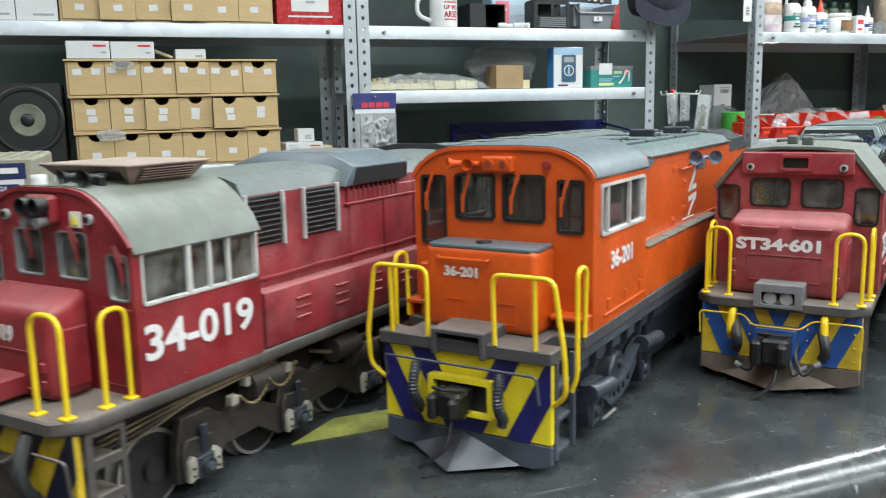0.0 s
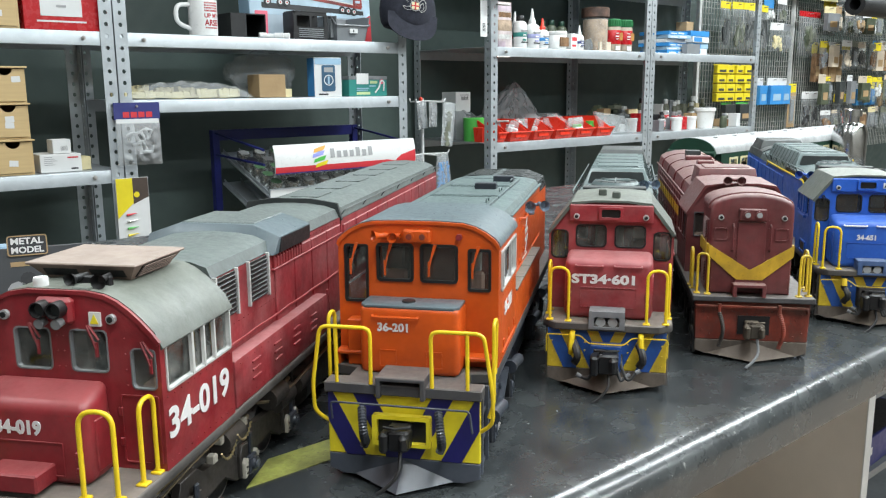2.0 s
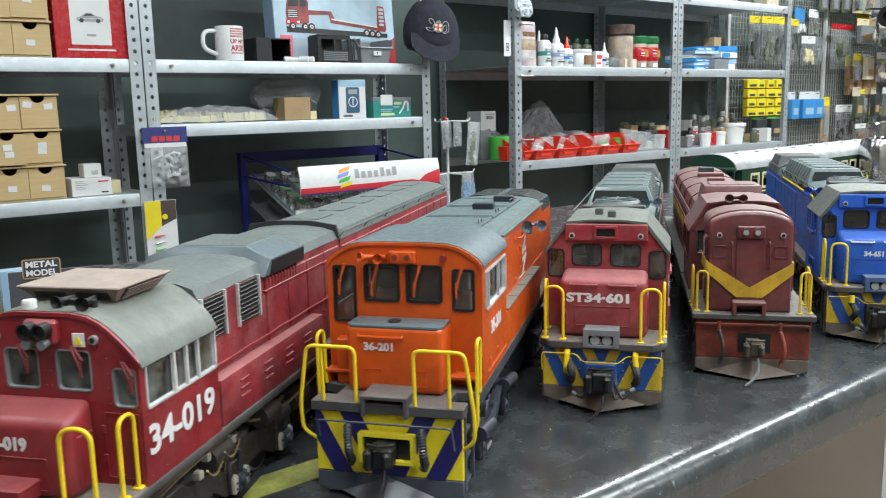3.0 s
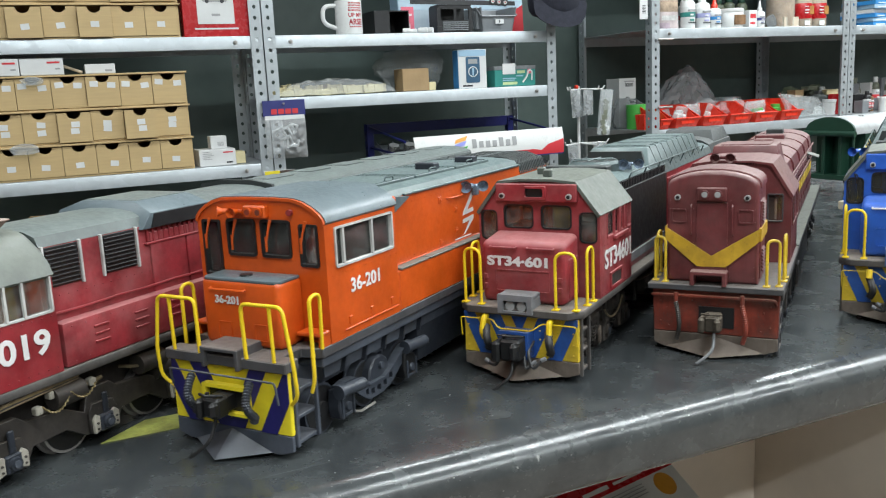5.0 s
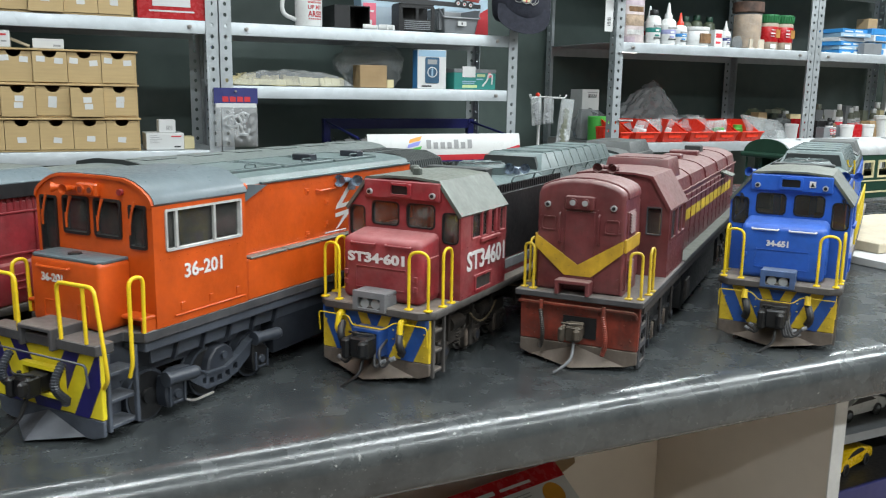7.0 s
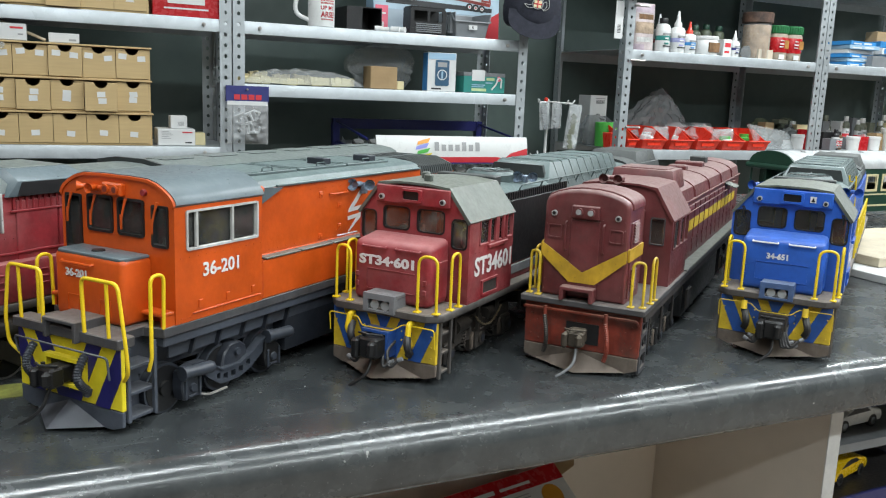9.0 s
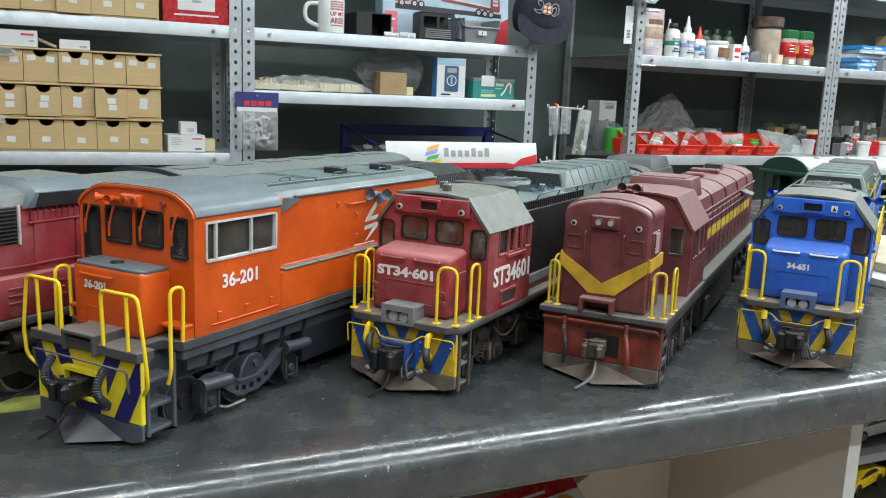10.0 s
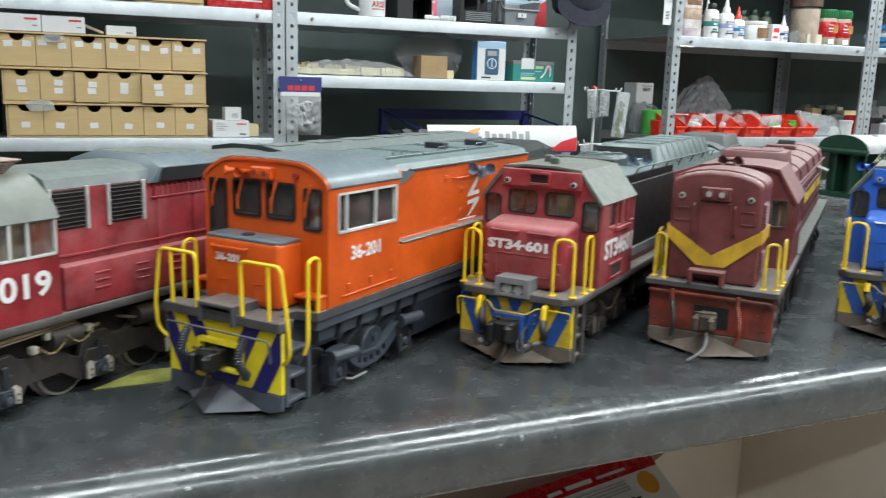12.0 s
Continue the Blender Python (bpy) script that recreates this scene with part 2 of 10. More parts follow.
DUSTY_DECK = paint("dusty_brown_deck_paint", (0.075, 0.068, 0.064), 0.6, dust=0.9, wear=0.16, dust_colour=(0.235, 0.195, 0.165), grime=0.25)
DARK_STRIPE = paint("blue_black_stripe_paint", (0.012, 0.013, 0.035), 0.45, dust=0.1, wear=0.15, grime=0.2)
FADED_RED = paint("faded_red_paint", (0.285, 0.020, 0.028), 0.5, dust=0.75, wear=0.2, dust_colour=(0.43, 0.19, 0.185), grime=0.2, veil=0.55)
SOOT = paint("charcoal_roof_paint", (0.03, 0.036, 0.036), 0.5, dust=0.25, wear=0.15, dust_colour=(0.2, 0.2, 0.185))
RUBBER = paint("black_rubber", (0.02, 0.02, 0.022), 0.6, dust=0.2, wear=0.1)
WHITE_PAINT = paint("white_paint", (0.70, 0.70, 0.68), 0.4, wear=0.06)
DIRTY_WHITE = paint("dirty_white_paint", (0.55, 0.54, 0.52), 0.5, wear=0.15, grime=0.3)
LETTER_WHITE = paint("white_lettering", (0.68, 0.66, 0.65), 0.5, wear=0.05, bump=0)
SILVER = paint("silver_paint", (0.55, 0.56, 0.56), 0.35, wear=0.12, metal=0.3)
STEEL = paint("wheel_steel", (0.50, 0.47, 0.44), 0.34, wear=0.25, metal=0.55)
BRASS = paint("dull_brass", (0.30, 0.23, 0.14), 0.45, wear=0.25, metal=0.6, grime=0.3)
LENS = paint("lamp_lens", (0.35, 0.36, 0.36), 0.12, wear=0.1)
CAB_GLASS = glass("cab_window_glass", (0.93, 0.94, 0.92), 0.05, 1.6, 0.04)
# Patchy haze painted in for reflections and light seen through the cab.
GLARE_GLASS = glass("painted_glare_window_glass", (0.93, 0.93, 0.90), 0.06, 1.6, 0.13, (90, 0.35, 0.75))
BENCH = laminate("worktop_laminate")
ZINC = galvanised("galvanised_steel")
GREENWALL = paint("dark_green_wall_paint", (0.070, 0.098, 0.089), 0.5, wear=0.1, scale=0.1)
BIRCH = birch("birch_plywood")

# ---------------------------------------------------------------- mesh helpers


def box(bm, x0, x1, y0, y1, z0, z1, bev=0.0, seg=1):
    r = bmesh.ops.create_cube(bm, size=1.0, matrix=Matrix.Translation(((x0 + x1) / 2, (y0 + y1) / 2, (z0 + z1) / 2)) @ Matrix.Diagonal((x1 - x0, y1 - y0, z1 - z0, 1)))
    if bev:
        es = list({e for v in r["verts"] for e in v.link_edges})
        bmesh.ops.bevel(bm, geom=es, offset=bev, segments=seg, affect="EDGES", profile=0.5)
    return bm


def prism(bm, pts, axis, a, b, bev=0.0, seg=1):
    """A flat outline, drawn out along an axis from a to b. The outline's two numbers are the other two axes, in order."""
    def at(p, d):
        q = list(p)
        q.insert("xyz".index(axis), d)
        return q
    lo = [bm.verts.new(at(p, a)) for p in pts]
    hi = [bm.verts.new(at(p, b)) for p in pts]
    n = len(pts)
    fs = [bm.faces.new(lo), bm.faces.new(hi[::-1])]
    for i in range(n):
        fs.append(bm.faces.new((lo[i], hi[i], hi[(i + 1) % n], lo[(i + 1) % n])))
    bmesh.ops.recalc_face_normals(bm, faces=fs)
    if bev:
        es = list({e for f in fs for e in f.edges})
        bmesh.ops.bevel(bm, geom=es, offset=bev, segments=seg, affect="EDGES", profile=0.5)
    return bm


def rod(bm, p, q, r, r2=None, seg=12, caps=True):
    p, q = Vector(p), Vector(q)
    d = q - p
    m = Matrix.Translation((p + q) / 2) @ d.to_track_quat("Z", "Y").to_matrix().to_4x4()
    bmesh.ops.create_cone(bm, cap_ends=caps, segments=seg, radius1=r, radius2=r if r2 is None else r2, depth=d.length, matrix=m)
    return bm


def ball(bm, c, r, sx=1, sy=1, sz=1, u=12, v=8):
    bmesh.ops.create_uvsphere(bm, u_segments=u, v_segments=v, radius=r, matrix=Matrix.Translation(c) @ Matrix.Diagonal((sx, sy, sz, 1)))
    return bm


def rounded(pts, r, n=4):
    """A path with its inner corners rounded."""
    pts = [Vector(p) for p in pts]
    out = [pts[0]]
    for a, b, c in zip(pts, pts[1:], pts[2:]):
        u, w = (a - b), (c - b)
        k = min(r, u.length * 0.48, w.length * 0.48)
        s, e = b + u.normalized() * k, b + w.normalized() * k
        for i in range(n + 1):
            t = i / n
            out.append(s * (1 - t) ** 2 + b * 2 * t * (1 - t) + e * t ** 2)
    return out + [pts[-1]]


def tube(bm, pts, r, seg=8, ring=None):
    pts = [Vector(p) for p in pts]
    loops, side = [], None
    for i, p in enumerate(pts):
        d = (pts[min(i + 1, len(pts) - 1)] - pts[max(i - 1, 0)]).normalized()
        if side is None:
            side = d.orthogonal().normalized()
        side = (side - d * side.dot(d)).normalized()
        other = d.cross(side)
        k = r * (ring(i) if ring else 1)
        loops.append([bm.verts.new(p + (side * math.cos(a) + other * math.sin(a)) * k) for a in (2 * math.pi * j / seg for j in range(seg))])
    for l0, l1 in zip(loops, loops[1:]):
        for j in range(seg):
            bm.faces.new((l0[j], l0[(j + 1) % seg], l1[(j + 1) % seg], l1[j]))
    bm.faces.new(loops[0][::-1])
    bm.faces.new(loops[-1])
    return bm


def rounded_rect(x0, x1, z0, z1, r, n=3):
    pts = []
    for cx, cz, a0 in ((x1 - r, z1 - r, 0), (x0 + r, z1 - r, 90), (x0 + r, z0 + r, 180), (x1 - r, z0 + r, 270)):
        for i in range(n + 1):
            a = radians(a0 + 90 * i / n)
            pts.append((cx + r * math.cos(a), cz + r * math.sin(a)))
    return pts


def sheet(bm, outline, holes, place, thick):
    """A flat plate with openings right through it. place(u, v, d): the point at u, v and depth d."""
    made = []
    for d in (0.0, thick):
        edges, loops = [], []
        for loop in [outline] + list(holes):
            vs = [bm.verts.new(place(u, v, d)) for u, v in loop]
            loops.append(vs)
            edges += [bm.edges.new((vs[i], vs[(i + 1) % len(vs)])) for i in range(len(vs))]
        bmesh.ops.triangle_fill(bm, edges=edges, use_beauty=True, use_dissolve=False)
        made.append(loops)
    for la, lb in zip(*made):
        for i in range(len(la)):
            j = (i + 1) % len(la)
            bm.faces.new((la[i], la[j], lb[j], lb[i]))
    bmesh.ops.recalc_face_normals(bm, faces=bm.faces)
    return bm


def pillow(bm, w, h, d, seed=0.0, n=10):
    """A closed bag w wide and h high, bulged to both sides and puckered; its back lower left corner at the origin."""
    for side in (-1, 1):
        rows = []
        for j in range(n + 1):
            row = []
            for i in range(n + 1):
                u, v = i / n, j / n
                e = (1 - (2 * u - 1) ** 4) * (1 - (2 * v - 1) ** 4)
                k = 0.65 + 0.6 * noise.noise(Vector((u * 3.1 + seed, v * 3.7, side + seed)))
                row.append(bm.verts.new((w * u + 0.03 * w * noise.noise(Vector((v * 3, seed, 1))), -d / 2 + side * d / 2 * e * k, h * v)))
            rows.append(row)
        for a, c in zip(rows, rows[1:]):
            for i in range(n):
                bm.faces.new((a[i], a[i + 1], c[i + 1], c[i]))
    bmesh.ops.remove_doubles(bm, verts=bm.verts, dist=1e-6)
    bmesh.ops.recalc_face_normals(bm, faces=bm.faces)
    return bm


def ring_frame(bm, outer, inner, place, d0, d1):
    """A frame between two outlines with as many points, from depth d0 to d1."""
    rows = [[bm.verts.new(place(u, v, d)) for u, v in loop] for loop, d in ((outer, d0), (outer, d1), (inner, d1), (inner, d0))]
    n = len(outer)
    for k in range(4):
        a, b = rows[k], rows[(k + 1) % 4]
        for i in range(n):
            bm.faces.new((a[i], a[(i + 1) % n], b[(i + 1) % n], b[i]))
    bmesh.ops.recalc_face_normals(bm, faces=bm.faces)
    return bm


def clip(poly, keep):
    """The part of a convex outline where keep(p) >= 0; keep is linear."""
    out = []
    for i, p in enumerate(poly):
        q = poly[(i + 1) % len(poly)]
        a, b = keep(p), keep(q)
        if a >= 0:
            out.append(p)
        if (a >= 0) != (b >= 0):
            t = a / (a - b)
            out.append((p[0] + (q[0] - p[0]) * t, p[1] + (q[1] - p[1]) * t))
    return out


def frustum(bm, r0, z0, r1, z1):
    """A box whose foot and top are different rectangles: (x0, x1, y0, y1)."""
    lo, hi = [[bm.verts.new((x, y, z)) for x, y in ((r[0], r[2]), (r[1], r[2]), (r[1], r[3]), (r[0], r[3]))] for r, z in ((r0, z0), (r1, z1))]
    bm.faces.new(lo[::-1])
    bm.faces.new(hi)
    for i in range(4):
        bm.faces.new((lo[i], lo[(i + 1) % 4], hi[(i + 1) % 4], hi[i]))
    return bm


def finish(name, bm, mat, smooth=None):
    me = bpy.data.meshes.new(name)
    bm.to_mesh(me)
    bm.free()
    for m in mat if isinstance(mat, (list, tuple)) else (mat,):
        me.materials.append(m)
    if smooth is not None:
        for p in me.polygons:
            p.use_smooth = True
        me.set_sharp_from_angle(angle=radians(smooth))
    return me


def part(name, bm, mat, parent, label="", smooth=35):
    """Links a bmesh as one mesh object under a thing or a part."""
    ob = new(name, finish(name, bm, mat, smooth))
    ob.parent = parent
    return tagged(ob, label)


def thing(name, m, label, category, group="", kind=""):
    ob = new(name)
    ob.empty_display_size = 0.05
    ob.matrix_world = m
    return tagged(ob, label, category, group, kind)


def solid(name, bm, mat, label, category="", group="", kind="", m=None, smooth=35):
    ob = new(name, finish(name, bm, mat, smooth))
    if m is not None:
        ob.matrix_world = m
    return tagged(ob, label, category, group, kind)


def B():
    return bmesh.new()


def lettering(name, text, size, m, mat, parent, label="", bold=0.0, width=1.0, align="CENTER", fit=None):
    """Raised letters of the built-in font, as a mesh, m: a pose in the parent's space."""
    cu = bpy.data.curves.new(name, "FONT")
    cu.body, cu.size, cu.extrude, cu.offset, cu.resolution_u = text, 1.0, 0.0002 / size, bold / size, 3
    cu.align_x, cu.align_y = align, "CENTER"
    tmp = bpy.data.objects.new(name, cu)
    scene.collection.objects.link(tmp)
    bpy.context.view_layer.update()
    me = bpy.data.meshes.new_from_object(tmp.evaluated_get(bpy.context.evaluated_depsgraph_get()))
    bpy.data.objects.remove(tmp)
    me.transform(Matrix.Scale(size, 4))
    if fit:
        xs, ys = [v.co.x for v in me.vertices], [v.co.y for v in me.vertices]
        me.transform(Matrix.Diagonal((fit[0] / (max(xs) - min(xs)), fit[1] / (max(ys) - min(ys)), 1, 1)) @ Matrix.Translation((-(max(xs) + min(xs)) / 2, -(max(ys) + min(ys)) / 2, 0)))
    me.transform(m @ Matrix.Diagonal((width, 1, 1, 1)))
    for p in me.polygons:
        p.use_smooth = False
    me.materials.clear()
    me.materials.append(mat)
    ob = new(name, me)
    ob.parent = parent
    return tagged(ob, label)


FRONT = lambda x, y, z: pose(x, y, z, 90, 0, 0)      # letters that face -y
RIGHT = lambda x, y, z: pose(x, y, z, 90, 0, 90)     # letters that face +x

# ---------------------------------------------------------------- the room
WALL_Y, SHELF_Y, BENCH_Z, EDGE_Y = 2.775, 2.29, 0.90, 0.355
CREAM = paint("cream_wall_paint", (0.20, 0.19, 0.17), 0.7, wear=0.05, scale=0.1)
FLOOR = paint("beige_vinyl_floor", (0.31, 0.25, 0.20), 0.5, wear=0.12, scale=0.1)
CEIL = paint("grey_ceiling_board", (0.42, 0.43, 0.42), 0.8, wear=0.03, scale=0.1)
X0, X1, Y0 = -2.6, 7.6, -2.4
solid("floor", box(B(), X0, X1, Y0, WALL_Y, -0.1, 0.0), FLOOR, "beige vinyl workshop floor", "floor", kind="structure")
solid("ceiling", box(B(), X0, X1, Y0, WALL_Y, 2.75, 2.85), CEIL, "plain pale grey ceiling with tube lights", "ceiling", kind="structure")
solid("wall_north", box(B(), X0, X1, WALL_Y, WALL_Y + 0.12, 0, 2.75), GREENWALL, "dark green painted wall behind the shelving", "wall", kind="structure")
solid("wall_south", box(B(), X0, X1, Y0 - 0.12, Y0, 0, 2.75), CREAM, "plain cream wall behind the camera", "wall", kind="structure")
solid("wall_west", box(B(), X0 - 0.12, X0, Y0, WALL_Y, 0, 2.75), CREAM, "plain cream side wall", "wall", kind="structure")
solid("wall_east", box(B(), X1, X1 + 0.12, Y0, WALL_Y, 0, 2.75), CREAM, "plain cream side wall", "wall", kind="structure")

LAMP_GLOW, _nt, _b = material("lamp_tube_glow")
_b.inputs["Base Color"].default_value = (0.9, 0.9, 0.9, 1)
_b.inputs["Emission Color"].default_value = (0.89, 0.97, 1.0, 1)
_b.inputs["Emission Strength"].default_value = 3.0
# Every lamp gets an unseen housing, the added fill lamps too.
for lx, ly, ll, watts in LAMPS:
    lamp = thing("ceiling_or_fill_light", pose(lx, ly, 2.75), "unseen white batten light with two fluorescent tubes, some added as fill", "ceiling light", "ceiling lights")
    part("housing", box(B(), -ll / 2, ll / 2, -0.06, 0.06, -0.05, 0, 0.008), WHITE_PAINT, lamp)
    for dy in (-0.03, 0.03):
        part("tube", rod(B(), (-ll / 2 + 0.03, dy, -0.065), (ll / 2 - 0.03, dy, -0.065), 0.013), LAMP_GLOW, lamp, "glowing fluorescent tube")

# the worktop: a long slab with a rounded front edge
bench = thing("workbench", pose(0, 0, 0), "long workbench with dark mottled green-grey laminate top and white panels", "workbench")
prof = [(EDGE_Y + 0.02, BENCH_Z)]
for i in range(15):
    a = radians(90 + 90 * i / 14)
    prof.append((EDGE_Y + 0.022 * math.cos(a), BENCH_Z - 0.022 + 0.022 * math.sin(a)))
for i in range(7):
    a = radians(180 + 90 * i / 6)
    prof.append((EDGE_Y - 0.013 + 0.009 * math.cos(a), BENCH_Z - 0.041 + 0.009 * math.sin(a)))
prof += [(EDGE_Y + 0.01, BENCH_Z - 0.050), (EDGE_Y + 0.01, BENCH_Z - 0.042), (1.62, BENCH_Z - 0.042), (1.62, BENCH_Z)]
part("worktop", prism(B(), prof, "x", -2.2, 2.9), BENCH, bench, "dark mottled laminate worktop with a bullnose edge", smooth=30)

# ---------------------------------------------------------------- steel shelving
def upright(m_parent, name, x, y, z0, z1, sx, sy):
    """An angle post with a row of holes in each flange. sx, sy: the way its flanges point."""
    w, t, pitch, c, r = 0.034, 0.002, 0.0305, 0.017, 0.0052
    bm = B()
    for place in (lambda u, v, d: (x + sx * u, y + sy * d, v), lambda u, v, d: (x + sx * d, y + sy * (t + u), v)):
        for k in range(int((z1 - z0) / pitch)):
            za, zb = z0 + pitch * k, z0 + pitch * (k + 1)
            zc = (za + zb) / 2
            outer = ((w, zc), (w, zb), (c, zb), (0, zb), (0, zc), (0, za), (c, za), (w, za))
            inner = [(c + r * math.cos(math.pi * j / 4), zc + 1.15 * r * math.sin(math.pi * j / 4)) for j in range(8)]
            o0, i0, o1, i1 = [[bm.verts.new(place(u, v, d)) for u, v in loop] for loop, d in ((outer, 0), (inner, 0), (outer, t), (inner, t))]
            for j in range(8):
                n = (j + 1) % 8
                bm.faces.new((o0[j], o0[n], i0[n], i0[j]))
                bm.faces.new((o1[j], i1[j], i1[n], o1[n]))
                bm.faces.new((i0[j], i0[n], i1[n], i1[j]))
                if j in (0, 3, 4, 7):
                    bm.faces.new((o0[j], o1[j], o1[n], o0[n]))
    bmesh.ops.remove_doubles(bm, verts=bm.verts, dist=1e-5)
    bmesh.ops.recalc_face_normals(bm, faces=bm.faces)
    return part(name, bm, ZINC, m_parent, smooth=None)


def shelf_tray(parent, x0, x1, y0, y1, z, lip=0.036):
    prof = [(y0, z - lip), (y0 + 0.014, z - lip), (y0 + 0.014, z - lip + 0.002), (y0 + 0.002, z - lip + 0.002), (y0 + 0.002, z - 0.0035), (y0 + 0.0035, z - 0.002),
            (y1 - 0.002, z - 0.002), (y1 - 0.002, z - lip), (y1, z - lip), (y1, z), (y0 + 0.003, z), (y0 + 0.0009, z - 0.0009), (y0, z - 0.003)]
    ob = part("shelf", prism(B(), prof, "x", x0, x1), ZINC, parent, smooth=40)
    for bx in (x0 + 0.075, x1 - 0.075):
        b = B()
        rod(b, (bx, y0 + 0.001, z - lip / 2), (bx, y0 - 0.006, z - lip / 2), 0.006, seg=6)
        rod(b, (bx, y0 - 0.005, z - lip / 2), (bx, y0 - 0.011, z - lip / 2), 0.003, seg=8)
        part("bolt", b, STEEL, ob)
    return ob


def rack(x0, x1, levels, label, depth, z0=0.0, z1=2.1):
    r = thing("shelving_unit", pose(0, 0, 0), label, "shelving unit", "steel shelving units")
    for x, sx in ((x0, 1), (x1, -1)):
        upright(r, "upright", x, SHELF_Y, z0, z1, sx, 1)
        upright(r, "upright", x, SHELF_Y + depth, z0, z1, sx, -1)
    for z in levels:
        shelf_tray(r, x0 + 0.003, x1 - 0.003, SHELF_Y + 0.003, SHELF_Y + depth - 0.003, z)
    return r


rack(-0.30, 0.672, (0.30, 0.974, 1.338, 1.83), "galvanised steel shelving unit full of small plywood drawer cabinets", 0.305)
rack(0.676, 1.662, (0.30, 0.72, 1.160, 1.338, 1.83), "galvanised steel shelving unit with mug, boxes and paint stand", 0.305)
rack(2.065, 3.055, (0.30, 0.978, 1.338, 1.655), "galvanised steel shelving unit with glue bottles and red bins", 0.458)
rack(3.059, 4.00, (0.30, 0.978, 1.338, 1.655), "galvanised steel shelving unit with blue boxes and hobby supplies", 0.458)

# ---------------------------------------------------------------- model locomotives
def front_at(y0):
    return lambda u, v, d: (u, y0 + d, v)


def side_at(x0, s):
    return lambda u, v, d: (s * (x0 - d), u, v)


def pilot(parent, hw, z0, z1, y, base, stripe, k, bands, thick=0.004):
    """The front plate under the deck with its slanting stripes, each a thin layer of its own."""
    plate = part("pilot_plate", box(B(), -hw, hw, y, y + thick, z0, z1, 0.0006), base, parent, "yellow plate with blue slanting stripes")
    for s in (-1, 1):
        for c0, c1 in bands:
            poly = [(0, z0), (hw - 0.0004, z0), (hw - 0.0004, z1), (0, z1)]
            poly = clip(poly, lambda p: p[0] - k * (p[1] - z0) - c0)
            if len(poly) > 2:
                poly = clip(poly, lambda p: c1 - p[0] + k * (p[1] - z0))
            if len(poly) > 2:
                part("stripe", prism(B(), [(s * u, v) for u, v in poly], "y", y - 0.0006, y + 0.0005), stripe, plate, smooth=None)
    return plate


def plough(parent, hw, z0, z1, y, mat, tip, wedge=0.6, thick=0.003):
    bm = B()
    prism(bm, [(-hw, z0 + 0.004), (-hw * 0.8, z0), (hw * 0.8, z0), (hw, z0 + 0.004), (hw, z1), (-hw, z1)], "y", y, y + thick, 0.0005)
    w = hw * wedge
    vs = [bm.verts.new(p) for p in ((0, y - 0.0005, z1 - 0.001), (-w, y - 0.0005, z0 + 0.001), (w, y - 0.0005, z0 + 0.001), (0, y - tip, z0 - 0.002))]
    for f in ((0, 1, 3), (0, 3, 2), (1, 2, 3), (0, 2, 1)):
        bm.faces.new([vs[i] for i in f])
    return part("plough", bm, mat, parent, "dusty V-shaped plough blade", smooth=20)


def hose(parent, x, y, z0, z1, mat, ribs=True, bow=0.012, r=0.0032):
    """An air hose that hangs down in front of the pilot."""
    pts, n = [], 40
    for i in range(n + 1):
        t = i / n
        pts.append((x + 0.004 * math.sin(t * 3), y - 0.004 - bow * math.sin(math.pi * min(1, t * 1.15)), z1 + (z0 - z1) * t))
    return part("air_hose", tube(B(), pts, r, 8, (lambda i: 1.0 + 0.22 * (i % 2)) if ribs else None), mat, parent, smooth=None if ribs else 40)


def coupler(parent, y, z, mat, s=1.0, body=None):
    bm = B()
    box(bm, -0.009 * s, 0.009 * s, y - 0.006, y + 0.012, z - 0.008 * s, z + 0.008 * s, 0.0012)
    box(bm, -0.007 * s, 0.012 * s, y - 0.020 * s, y - 0.004, z - 0.0095 * s, z + 0.0095 * s, 0.002)
    box(bm, -0.0135 * s, -0.006 * s, y - 0.024 * s, y - 0.006, z - 0.0105 * s, z + 0.008 * s, 0.002)
    box(bm, 0.004 * s, 0.0115 * s, y - 0.026 * s, y - 0.016 * s, z - 0.0075 * s, z + 0.0075 * s, 0.0025)
    c = part("coupler", bm, mat, parent, "black knuckle coupler")
    k = B()
    rod(k, (-0.004 * s, y - 0.015 * s, z + 0.008 * s), (-0.004 * s, y - 0.015 * s, z + 0.013 * s), 0.002 * s)
    tube(k, [(-0.010 * s, y - 0.015, z + 0.012 * s), (0.0, y - 0.018, z + 0.0125 * s), (0.012 * s, y - 0.010, z + 0.011 * s)], 0.0011)
    part("lift_pin", k, mat, c)
    tube_bm = tube(B(), rounded([(0.003, y - 0.012, z - 0.008), (0.004, y - 0.02, z - 0.022), (-0.004, y - 0.026, z - 0.03), (-0.010, y - 0.029, z - 0.034)], 0.008), 0.0014)
    part("pipe", tube_bm, body or mat, parent)
    return c


def wheelset(parent, y, r=0.0195, gauge=0.0225, face=WHEEL_DARK, rim=0.86, tread=STEEL):
    for s in (-1, 1):
        bm = B()
        rod(bm, (s * (gauge - 0.0015), y, r), (s * (gauge + 0.006), y, r), r, seg=28)
        rod(bm, (s * (gauge - 0.003), y, r), (s * (gauge - 0.0012), y, r), r + 0.0022, seg=28)
        w = part("wheel", bm, tread, parent, "steel wheel with dark hub")
        h = B()
        rod(h, (s * (gauge + 0.005), y, r), (s * (gauge + 0.0066), y, r), r * rim, seg=24)
        rod(h, (s * (gauge + 0.006), y, r), (s * (gauge + 0.0095), y, r), r * 0.3, seg=14)
        part("hub", h, face, w)
    part("axle", rod(B(), (-gauge, y, r), (gauge, y, r), 0.003), MUDDY, parent)


